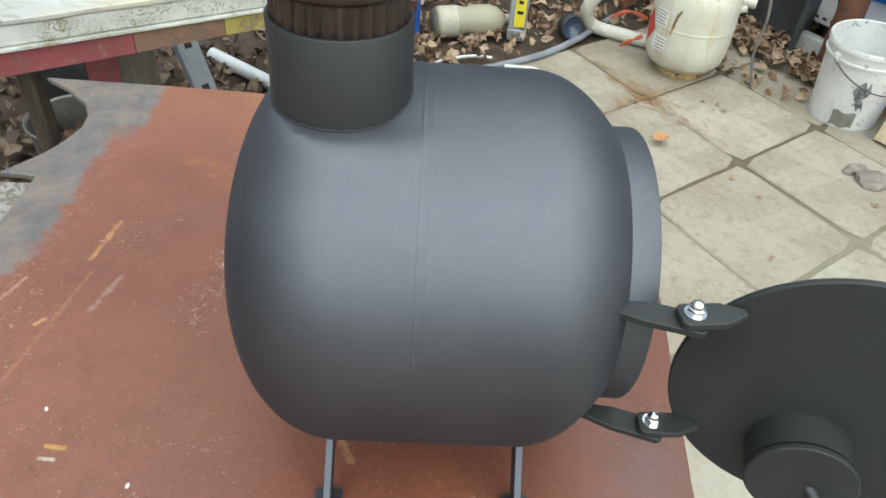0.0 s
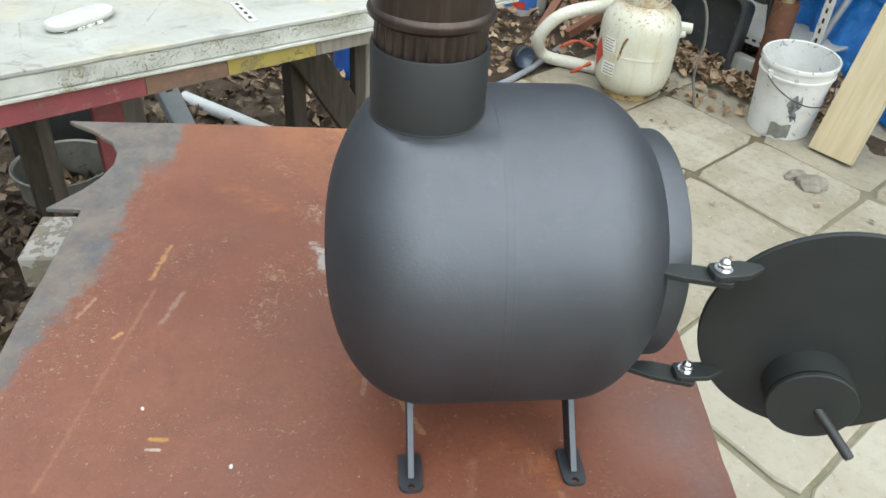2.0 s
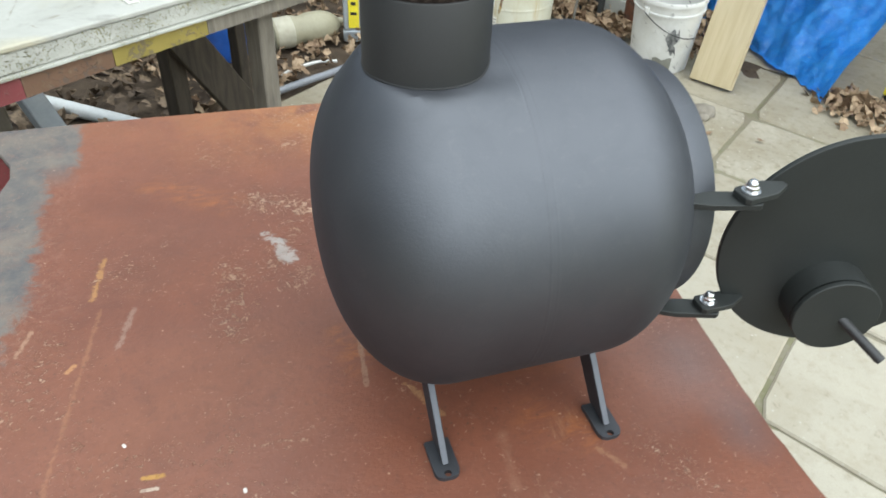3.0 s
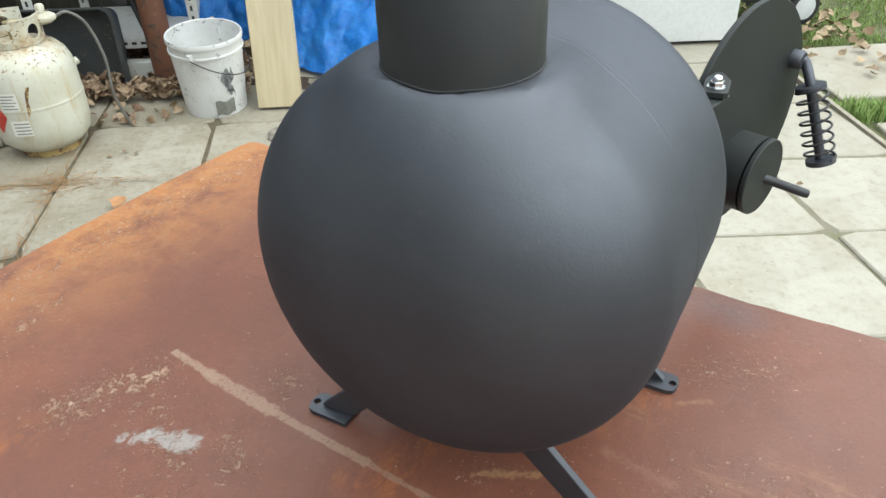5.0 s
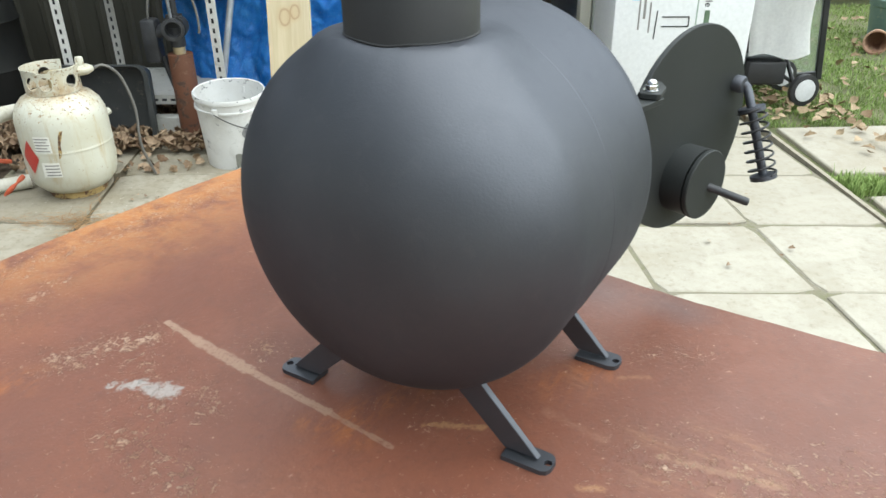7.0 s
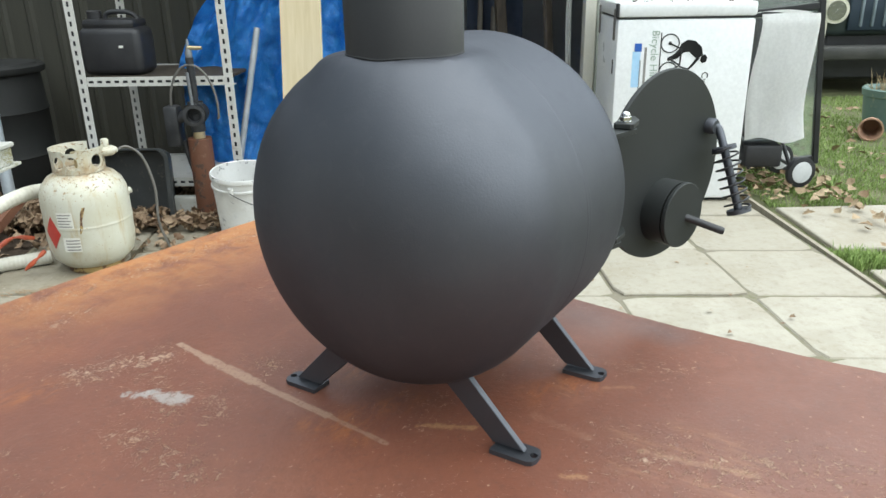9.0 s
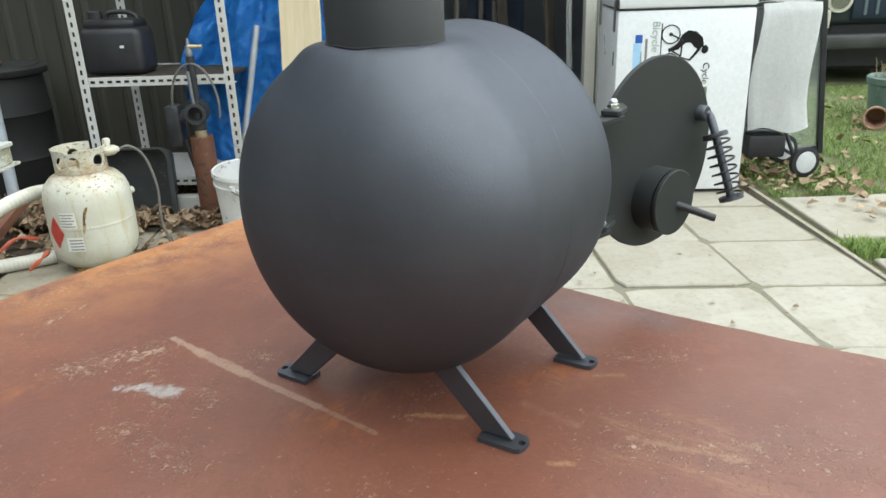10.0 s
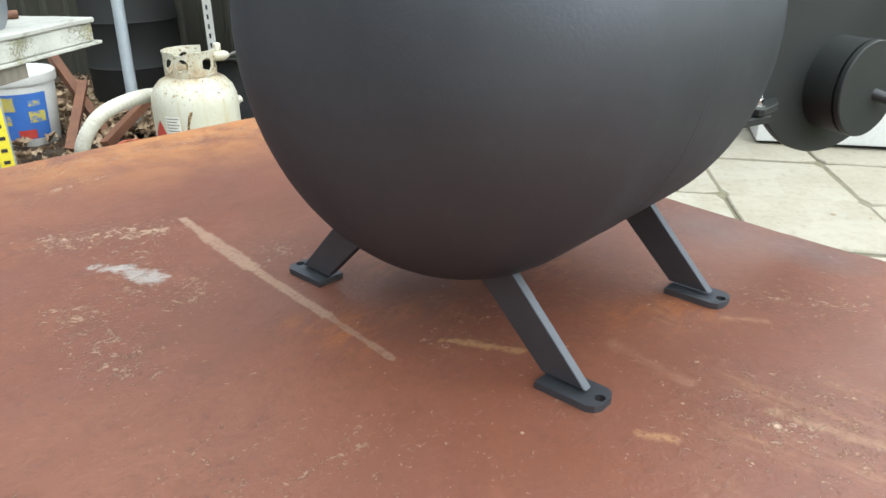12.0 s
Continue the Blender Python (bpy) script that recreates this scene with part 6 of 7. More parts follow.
def grey_tub():
    """A shallow tub standing on its long side, its open face to the yard."""
    m = at(W(2.035, 1.285, 0.006), YARD) @ pose(0, 0, 0, 0, 4)
    ob = thing("storage_tub", m, "dark grey plastic tub standing on edge behind the gas bottle", "tub")

    def ring(w, h, r, x, z0):
        pts = []
        for cy, cz, a0 in ((w / 2 - r, h - r, 0), (-w / 2 + r, h - r, 90), (-w / 2 + r, r, 180), (w / 2 - r, r, 270)):
            for k in range(6):
                a = radians(a0 + 18 * k)
                pts.append(Vector((x, cy + r * math.cos(a), z0 + cz + r * math.sin(a))))
        return pts

    def loft(rows, cap):
        bm = bmesh.new()
        rings = [[bm.verts.new(m @ p) for p in ring(*row)] for row in rows]
        for a, b in zip(rings, rings[1:]):
            for k in range(len(a)):
                bm.faces.new((a[k], a[(k + 1) % len(a)], b[(k + 1) % len(b)], b[k]))
        if cap:
            bm.faces.new(rings[0])
            bm.faces.new(rings[-1])
        bmesh.ops.recalc_face_normals(bm, faces=bm.faces)
        return bm

    part("tub", loft([(0.30, 0.25, 0.03, 0.10, 0.02), (0.335, 0.285, 0.035, 0.0, 0.003), (0.325, 0.275, 0.033, 0.0, 0.008), (0.285, 0.235, 0.028, 0.092, 0.027)], True), GREYPLASTIC, ob)
    part("rim", loft([(0.335, 0.285, 0.035, 0.012, 0.003), (0.362, 0.29, 0.040, 0.012, 0.0), (0.362, 0.29, 0.040, -0.006, 0.0), (0.330, 0.28, 0.035, -0.006, 0.006), (0.330, 0.28, 0.035, 0.004, 0.006)], False), GREYPLASTIC, ob, "rolled grey rim")


grey_tub()
single("steel_pole", tube([W(2.06, 1.742, 0.0), W(2.12, 1.755, 1.5)], 0.0215, 24), worn("blue_grey_zinc", (0.40, 0.45, 0.49), (0.48, 0.53, 0.56), 0.4, 0.3, 14), "upright grey galvanised steel pole", "pole")
single("tent_pole", tube([W(2.13, 0.915, 0.012), W(2.28, 0.79, 0.70)], 0.012, 18), ZINC, "grey steel tube leaning against the tarpaulin", "pole")
single("timber_offcut", box((0.04, 0.15, 0.09), at(W(2.10, 1.055, 0.055), YARD), 0.004), WHITEPAINT, "short white-painted timber block in the leaves", "timber block")
for p, q in (((0.62, 2.40, 0.02), (0.80, 2.62, 0.20)), ((0.72, 2.34, 0.03), (0.98, 2.50, 0.12)), ((0.80, 2.5, 0.02), (0.74, 2.7, 0.30))):
    single("scrap_bar", tube([p, q], 0.022, 4), OLDRUST, "rusty square steel bar lying in the leaves", "steel bar", "scrap steel bars")


def broom_head():
    p, q = Vector((1.80, 1.135, 0.05)), Vector((1.96, 1.19, 0.06))
    m = Matrix.Translation((p + q) / 2) @ (q - p).to_track_quat("X", "Z").to_matrix().to_4x4()
    ob = thing("broom_head", m, "yellow broom head with dark bristles by the tarpaulin", "broom")
    part("stock", box((0.20, 0.035, 0.025), m @ pose(0, 0, 0.01), 0.006, 2), YELLOWFACE, ob, "yellow plastic stock")
    rnd, bm = random.Random(4), bmesh.new()
    for i in range(26):
        for j in range(4):
            x, y = -0.092 + 0.0073 * i, -0.012 + 0.008 * j
            tube([m @ Vector((x, y, 0)), m @ Vector((x * 1.1 + rnd.uniform(-0.004, 0.004), y * 1.6, -0.045))], [0.0018, 0.0024], 4, bm)
    part("bristles", bm, BLACKPLASTIC, ob, "black bristles", kind="stuff")


broom_head()


def stone(c, r, seed, squash=0.6):
    bm = bmesh.new()
    bmesh.ops.create_icosphere(bm, subdivisions=3, radius=1.0)
    for v in bm.verts:
        n = noise.noise(v.co * 1.3 + Vector((seed, 0, 0))) * 0.45 + noise.noise(v.co * 3.5 + Vector((0, seed, 0))) * 0.14
        v.co = Vector((v.co.x * 1.25, v.co.y, v.co.z * squash)) * (1 + n) * r
        v.co.z = max(v.co.z, -0.45 * squash * r)
    low = min(v.co.z for v in bm.verts)
    bmesh.ops.translate(bm, vec=(c[0], c[1], c[2] - low), verts=bm.verts)
    return bm


STONE = worn("grey_stone", (0.165, 0.145, 0.118), (0.245, 0.22, 0.18), 0.85, 0.0, 18, 130, 0.0015)
for a, b, r, k in ((1.655, 0.49, 0.036, 1), (1.662, 0.545, 0.026, 5)):
    single("stone", stone(W(a, b, 0.0), r, k), STONE, "rough grey stone lying on the paving", "stone", "stones on the paving")
single("paper_scrap", prism([(0.385, 1.665), (0.415, 1.655), (0.432, 1.680), (0.405, 1.694), (0.392, 1.684)], 0.003, 0.005), PINE, "pale wood chip on the paving", "wood chip")

# ---- freezer, cart and what stands by the lawn ----
FA = 2.388
AREA = nearer(0.966)


def on_freezer(b, z, off=0.0):
    return W(FA - off, b, z)


def lettered(text, size, m, parent, material, label):
    cu = bpy.data.curves.new("lettering", "FONT")
    cu.body, cu.size, cu.extrude = text, size, 0.0004
    tmp = bpy.data.objects.new("lettering", cu)
    scene.collection.objects.link(tmp)
    bpy.context.view_layer.update()
    me = bpy.data.meshes.new_from_object(tmp.evaluated_get(bpy.context.evaluated_depsgraph_get()))
    bpy.data.objects.remove(tmp)
    bm = bmesh.new()
    bm.from_mesh(me)
    bpy.data.meshes.remove(me)
    bmesh.ops.transform(bm, matrix=m, verts=bm.verts)
    return part("lettering", bm, material, parent, label, smooth=0)


def freezer():
    b0, b1, dep = -0.567, -1.084, 0.46
    mid, w = (b0 + b1) / 2, b0 - b1
    ob = thing("freezer", at(W(FA + dep / 2, mid, 0), YARD), "white chest freezer with a bicycle hire sticker", "freezer")
    cab = part("cabinet", box((dep, w, 0.705), at(W(FA + dep / 2, mid, 0.3675), YARD), 0.008, 2), FRIDGE, ob, "white enamelled cabinet")
    part("plinth", box((dep - 0.04, w - 0.04, 0.015), at(W(FA + dep / 2 + 0.01, mid, 0.0085), YARD)), BLACKPLASTIC, ob, "dark plinth")
    part("lid_seal", box((dep - 0.02, w - 0.02, 0.008), at(W(FA + dep / 2, mid, 0.7245), YARD)), GREYPLASTIC, ob, "grey lid seal")
    part("lid", box((dep + 0.006, w + 0.004, 0.052), at(W(FA + dep / 2, mid, 0.755), YARD), 0.010, 2), FRIDGE, ob, "white lid")
    for a in (FA + 0.05, FA + dep - 0.05):
        part("hinge", box((0.022, 0.006, 0.115), at(W(a, b0 + 0.0042, 0.70), YARD), 0.002), HINGE, ob, "brown-grey hinge strip")
    part("corner_clip", box((0.028, 0.012, 0.050), at(W(FA + 0.008, b0 + 0.002, 0.755), YARD), 0.003), BLACKPLASTIC, ob, "black corner clip")
    part("side_badge", box((0.010, 0.003, 0.055), at(W(FA + 0.06, b0 + 0.0016, 0.54), YARD)), BLACKPLASTIC, ob, "small dark badge")
    # sticker, turned a quarter clockwise
    m = Matrix(((0, 0, -1, 0), (*-W(0, 1), 0), (*-W(1, 0), 0), (0, 0, 0, 1))).transposed()
    def put(b, z):
        q = m.copy()
        q.translation = on_freezer(b, z, 0.0012)
        return q
    lettered("Bicycle Hire", 0.041, put(-0.700, 0.682), cab, GREENGREY, "grey-green printed words")
    lettered("Cycle", 0.036, put(-0.900, 0.524), cab, PRINTBLACK, "dark printed word")
    for b, z0, z1, hgt, mat in ((-0.679, 0.618, 0.40, 0.009, PRINT), (-0.660, 0.57, 0.36, 0.006, PRINT), (-0.700, 0.46, 0.35, 0.006, PRINT), (-0.912, 0.430, 0.318, 0.020, GREENPRINT), (-0.874, 0.48, 0.34, 0.005, GREENGREY)):
        part("print_bar", box((0.001, hgt, z0 - z1), at(on_freezer(b, (z0 + z1) / 2, 0.0008), YARD)), mat, cab, "bar in place of printed words")
    part("blue_banner", box((0.001, 0.030, 0.135), at(on_freezer(-0.645, 0.535, 0.0008), YARD)), PALEBLUE, cab, "pale blue printed banner")
    part("blue_square", box((0.001, 0.027, 0.030), at(on_freezer(-0.650, 0.618, 0.0014), YARD)), BLUECAP, cab, "dark blue square")
    # printed bicycle, turned with the words
    for z in (0.632, 0.527):
        ring = [on_freezer(-0.770 + 0.034 * math.cos(t), z + 0.034 * math.sin(t), 0.001) for t in [k * 6.283185 / 32 for k in range(32)]]
        part("wheel_print", tube(ring, 0.0024, 6, closed=True), PRINTBLACK, cab, "printed bicycle wheel")
        part("hub_print", tube([on_freezer(-0.770, z, 0), on_freezer(-0.770, z, 0.002)], 0.007, 12), PRINTBLACK, cab, "printed wheel hub")
    for p, q, r in (((-0.735, 0.672), (-0.735, 0.48), 0.002), ((-0.770, 0.632), (-0.815, 0.61), 0.003), ((-0.815, 0.61), (-0.812, 0.55), 0.003), ((-0.812, 0.55), (-0.770, 0.527), 0.003), ((-0.770, 0.575), (-0.815, 0.61), 0.003), ((-0.770, 0.575), (-0.812, 0.55), 0.003), ((-0.812, 0.545), (-0.845, 0.535), 0.0028), ((-0.727, 0.43), (-0.722, 0.325), 0.0022), ((-0.747, 0.407), (-0.847, 0.407), 0.0024), ((-0.847, 0.407), (-0.847, 0.372), 0.0024), ((-0.747, 0.372), (-0.847, 0.372), 0.0024)):
        part("bicycle_line", tube([on_freezer(*p, 0.0012), on_freezer(*q, 0.0012)], r, 6), PRINTBLACK, cab, "printed bicycle line")
    for blob in ([(-0.800, 0.600), (-0.812, 0.630), (-0.835, 0.645), (-0.865, 0.640), (-0.890, 0.618), (-0.897, 0.590), (-0.880, 0.572), (-0.862, 0.582), (-0.845, 0.600), (-0.822, 0.598)],
                 [(-0.892, 0.586), (-0.905, 0.590), (-0.915, 0.578), (-0.912, 0.562), (-0.898, 0.556), (-0.888, 0.566)],
                 [(-0.806, 0.612), (-0.828, 0.600), (-0.800, 0.575), (-0.765, 0.566), (-0.762, 0.578), (-0.786, 0.590)],
                 [(-0.876, 0.580), (-0.886, 0.574), (-0.862, 0.545), (-0.846, 0.530), (-0.842, 0.536), (-0.856, 0.552)]):
        bm = bmesh.new()
        bm.faces.new([bm.verts.new(on_freezer(b, z, 0.0016)) for b, z in blob])
        bmesh.ops.solidify(bm, geom=bm.faces[:], thickness=0.0006)
        part("dark_shape", bm, PRINTBLACK, cab, "plain dark printed shape")
    # dirt and leaf crumbs on the lid
    rnd = random.Random(31)
    bm = bmesh.new()
    for k in range(26):
        p = W(FA + rnd.uniform(0.02, 0.35), rnd.uniform(b1 + 0.04, b0 - 0.04), 0.7815)
        r = rnd.uniform(0.002, 0.007)
        prism([(p.x + r * rnd.uniform(0.5, 1.6) * math.cos(a), p.y + r * rnd.uniform(0.5, 1.6) * math.sin(a)) for a in [6.283185 * j / 6 for j in range(6)]], p.z - 0.0005, p.z + 0.002, bm=bm)
    part("lid_dirt", bm, SOIL, ob, "crumbs of dirt on the lid", kind="stuff")


PRINTBLACK = worn("black_print", (0.012, 0.013, 0.013), (0.02, 0.02, 0.02), 0.55, 0.0, 30)
HINGE = worn("brown_grey_plastic", (0.13, 0.12, 0.11), (0.19, 0.175, 0.16), 0.5, 0.0, 20)
GREENGREY = worn("grey_green_print", (0.30, 0.38, 0.31), (0.36, 0.44, 0.37), 0.5, 0.0, 30)
GREENPRINT = worn("dark_green_print", (0.10, 0.16, 0.10), (0.14, 0.21, 0.13), 0.5, 0.0, 30)
PALEBLUE = worn("pale_blue_print", (0.35, 0.58, 0.80), (0.42, 0.64, 0.85), 0.5, 0.0, 30)
freezer()


def covered_cart():
    """A two-wheeled cart under a sagging white cover."""
    ob = thing("garden_cart", at(W(2.68, -1.30, 0), YARD), "two-wheeled cart with a stained white cover", "cart")

    def f(u, v):
        b = -1.175 - 0.235 * u - 0.02 * (1 - v) * u + 0.012 * math.sin(v * 5)
        z = 0.205 + 0.52 * v
        top = max(0.0, v - 0.93) / 0.07
        p = Vector((u * 3, v * 4, 4.0))
        a = 2.60 + 0.014 * noise.noise(p * 0.6) + 0.003 * noise.noise(p * 2) - 0.006 * math.sin(u * math.pi) + 0.012 * top
        a += 0.010 * max(0, abs(u - 0.5) * 2 - 0.9) / 0.1 + 0.012 * u * math.sin(v * 2.2 + 0.6)
        return W(a, b, z - 0.012 * abs(u - 0.5) * top + (0.012 * math.sin(u * 7) if v < 0.01 else 0))

    part("cover", sheet(f, 30, 40, thick=0.003), CLOTH, ob, "dirty white plastic cover", smooth=60)

    def g(u, v):
        return W(2.65 + 0.20 * v, -1.18 - 0.225 * u, 0.722 + 0.012 * math.sin(u * 3.14) - 0.02 * v)

    part("cover_top", sheet(g, 12, 8, thick=0.003), CLOTH, ob, "cover folded over the top", smooth=60)
    part("frame_panel", box((0.10, 0.20, 0.50), at(W(2.70, -1.29, 0.45), YARD), 0.01), GREYPLASTIC, ob, "dark cart frame")
    side = (W(1, 0) + 0.25 * W(0, 1)).normalized()
    for a in (2.60, 2.84):
        p = W(a, -1.425, 0.066)
        wheel = part("wheel", tube([p - side * 0.012, p - side * 0.010, p + side * 0.010, p + side * 0.012], [0.058, 0.066, 0.066, 0.058], 40), BLACKPLASTIC, ob, "black rubber tyre")
        part("hub", lathe([(0, -0.016), (0.03, -0.0155), (0.046, -0.0135), (0.047, -0.011), (0.047, 0.0135), (0, 0.0135)], Matrix.Translation(p) @ side.to_track_quat("Z", "Y").to_matrix().to_4x4(), 36), WHEELGREY, wheel, "pale grey plastic hub")
    part("axle", tube([W(2.60, -1.425, 0.066), W(2.84, -1.425, 0.066)], 0.008, 12), CASTIRON, ob, "dark axle")
    part("under_tray", box((0.20, 0.16, 0.10), at(W(2.72, -1.27, 0.13), YARD), 0.015, 2), BLACKPLASTIC, ob, "dark under tray")
    for b in (-1.22, -1.40):
        part("strut", tube([W(2.64, b, 0.07), W(2.70, b + 0.06, 0.24)], 0.009, 10), CASTIRON, ob)


CLOTH = worn("stained_white_sheet", (0.83, 0.83, 0.81), (0.87, 0.87, 0.855), 0.55, 0.0, 3, 70, 0.00015, (0.6, 0.585, 0.52), 0.1)
WHEELGREY = worn("pale_grey_plastic", (0.55, 0.56, 0.56), (0.62, 0.63, 0.63), 0.5, 0.0, 12)
covered_cart()


def glass_door():
    ob = thing("glass_panel", at(W(3.02, -1.45, 0), YARD), "dark-framed glass panel standing beside the shed", "glass panel")
    foot = W(3.02, -1.68, 0)
    lean = Matrix.Translation(foot) @ Matrix.Rotation(radians(-6), 4, W(1, 0)) @ Matrix.Translation(-foot)

    def bar(b0, b1, z0, z1):
        return box((0.028, abs(b1 - b0), z1 - z0), lean @ at(W(3.02, (b0 + b1) / 2, (z0 + z1) / 2), YARD), 0.003)
    for b0, b1, z0, z1 in ((-1.655, -1.682, 0, 1.6), (-1.243, -1.27, 0, 1.6), (-1.27, -1.655, 0, 0.04), (-1.27, -1.655, 0.72, 0.75), (-1.27, -1.655, 1.56, 1.6)):
        part("frame_bar", bar(b0, b1, z0, z1), BLACKPLASTIC, ob, "black frame bar")
    g = Nodes("clear_glass")
    mat = g.done((0.75, 0.8, 0.77), 0.08, 0.0, None, 0, 0.5, Transmission_Weight=0.9, IOR=1.45)
    for z0, z1 in ((0.04, 0.72), (0.75, 1.56)):
        pane = part("pane", box((0.006, 0.385, z1 - z0), lean @ at(W(3.02, -1.4625, (z0 + z1) / 2), YARD)), mat, ob, "greenish glass pane")
        pane.visible_shadow = False


glass_door()


AREA = nearer(0.935)


def off_road_car():
    """The nose of an old square-cut car, far across the grass."""
    c = W(5.35, -3.25, 0)
    m = at(c, YARD + 180)
    ob = thing("parked_car", m, "old dark green four-wheel drive parked on the grass", "car")
    body = part("body", box((2.6, 1.42, 0.42), m @ pose(-1.35, 0, 0.62), 0.05, 3), CARGREEN, ob, "dark green bodywork")
    part("cabin", prism([(-2.6, 0.80), (-0.95, 0.80), (-1.2, 1.42), (-2.6, 1.42)], -0.66, 0.66, m @ Matrix(((1, 0, 0, 0), (0, 0, 1, 0), (0, 1, 0, 0), (0, 0, 0, 1))), 0.04, seg=2), CARGREEN, ob, "boxy cabin")
    part("grille_panel", box((0.03, 0.86, 0.30), m @ pose(-0.035, 0, 0.60), 0.012, 2), GRILLEDARK, ob, "dark blue grille panel")
    for k in range(9):
        part("grille_bar", box((0.02, 0.024, 0.24), m @ pose(-0.018, -0.34 + 0.085 * k, 0.60), 0.008, 2), CARGREY, ob, "blue-grey grille bar")
    for s in (-1, 1):
        hl = part("headlight", tube([m @ Vector((-0.06, s * 0.54, 0.60)), m @ Vector((0.005, s * 0.54, 0.60))], 0.095, 32), CREAM, ob, "cream headlight surround")
        part("lens", tube([m @ Vector((0.004, s * 0.54, 0.60)), m @ Vector((0.012, s * 0.54, 0.60))], 0.07, 28), BRIGHT, hl, "silvery lens")
        part("indicator", box((0.02, 0.05, 0.13), m @ pose(0.0, s * 0.62, 0.46), 0.006), CREAM, ob, "cream marker lamp")
        for x in (-0.55, -2.1):
            wp = m @ Vector((x, s * 0.64, 0.33))
            side = (m.to_3x3() @ Vector((0, s, 0))).normalized()
            wh = part("wheel", tube([wp - side * 0.10, wp - side * 0.08, wp + side * 0.06, wp + side * 0.08], [0.30, 0.33, 0.33, 0.30], 36), BLACKPLASTIC, ob, "black tyre")
            part("rim", tube([wp + side * 0.07, wp + side * 0.085], 0.17, 24), CREAM, wh, "cream steel rim")
    part("bumper", box((0.12, 1.46, 0.10), m @ pose(0.06, 0, 0.30), 0.02, 2), BUMPER, ob, "dull steel bumper")
    # black solid fills in the shade between bumper and grass
    part("sump", box((2.2, 1.1, 0.36), m @ pose(-1.2, 0, 0.26), 0.02), BLACKPLASTIC, ob, "dark underside, boxed out to fill in the shade below it")
    part("tow_wire", tube(bend([m @ Vector((0.10, 0.40, 0.75)), m @ Vector((0.13, 0.32, 0.62)), m @ Vector((0.12, 0.36, 0.45)), m @ Vector((0.13, 0.34, 0.33))], 6), 0.008, 8), CREAM, ob, "pale hanging cord")


CARGREEN = worn("dark_green_paint", (0.03, 0.045, 0.045), (0.045, 0.06, 0.058), 0.4, 0.0, 3)
GRILLEDARK = worn("dark_blue_grille", (0.012, 0.025, 0.04), (0.02, 0.035, 0.055), 0.5, 0.0, 6)
CARGREY = worn("blue_grey_paint", (0.12, 0.16, 0.18), (0.17, 0.21, 0.23), 0.5, 0.0, 6)
CREAM = worn("cream_paint", (0.55, 0.53, 0.42), (0.63, 0.61, 0.5), 0.5, 0.0, 8)
BUMPER = worn("dull_bumper_steel", (0.055, 0.055, 0.052), (0.085, 0.083, 0.078), 0.55, 0.3, 6)
off_road_car()


AREA = nearer(0.955)


def planter(c, r, h, mat, label):
    m = at(c)
    ob = thing("planter_tub", m, label, "planter")
    part("pot", lathe([(0, 0), (r * 0.82, 0), (r * 0.95, h * 0.8), (r, h * 0.82), (r * 1.03, h * 0.97), (r * 0.98, h), (r * 0.92, h * 0.95), (r * 0.85, h * 0.75), (0, h * 0.86)], m, 44), mat, ob)
    rnd, bm = random.Random(2), bmesh.new()
    for k in range(60):
        t, q = rnd.uniform(0, 6.28), r * 0.8 * math.sqrt(rnd.random())
        p = m @ Vector((q * math.cos(t), q * math.sin(t), h * 0.86))
        tube([p, p + Vector((rnd.uniform(-0.06, 0.06), rnd.uniform(-0.06, 0.06), rnd.uniform(0.02, 0.14)))], [0.003, 0.001], 4, bm)
    part("dead_stalks", bm, STRAW, ob, "dry brown stalks", kind="stuff")


STRAW = leaf_mat("dry_stalks", (0.30, 0.22, 0.12), (0.42, 0.34, 0.2))
TEAL = worn("teal_plastic", (0.10, 0.165, 0.145), (0.14, 0.21, 0.185), 0.5, 0.0, 7, dirt=(0.25, 0.27, 0.2))
planter(W(3.98, -2.50, -0.03), 0.165, 0.25, TEAL, "teal plastic tub of dry stalks on the grass")
p = W(3.72, -2.27, 0.035)
dirn = (-W(1, 0) + 0.5 * W(0, 1)).normalized()
m = Matrix.Translation(p) @ dirn.to_track_quat("Z", "Y").to_matrix().to_4x4()
single("flower_pot", lathe([(0, -0.10), (0.042, -0.10), (0.056, 0.035), (0.064, 0.036), (0.066, 0.065), (0.058, 0.066), (0.050, 0.03), (0.038, -0.09), (0, -0.09)], m, 40), worn("terracotta", (0.36, 0.20, 0.13), (0.46, 0.29, 0.20), 0.8, 0.0, 10), "terracotta flower pot lying on its side in the grass", "flower pot")

AREA = nearer(0.986)

# ---- inside the shed, seen through the doorway ----
loose_board("hanging_board", W(3.25, -0.20, 0.02), W(3.40, -0.10, 1.4), 0.06, 0.02, DARKWOOD, "brown timber batten leaning inside the shed", "timber")
loose_board("hanging_board", W(3.05, -0.40, 0.02), W(3.12, -0.32, 1.5), 0.05, 0.02, DARKWOOD, "dark timber batten leaning inside the shed", "timber")
single("hung_sheet", sheet(lambda u, v: W(2.945 + 0.01 * math.sin(9 * u + 3 * v), -0.465 + 0.025 * u + 0.008 * math.sin(7 * v), 0.42 + 1.37 * v), 6, 20, thick=0.002), CLOTH, "strip of pale cloth hanging inside the doorway", "cloth", smooth=60)
single("hung_coat", sheet(lambda u, v: W(3.6 + 0.05 * math.sin(8 * u + 2 * v), 0.02 - 0.30 * u, 0.45 + 0.75 * v), 24, 20, thick=0.004), worn("dark_blue_cloth", (0.06, 0.08, 0.12), (0.10, 0.12, 0.17), 0.9, 0, 8), "dark cloth hanging inside the shed", "cloth", smooth=60)
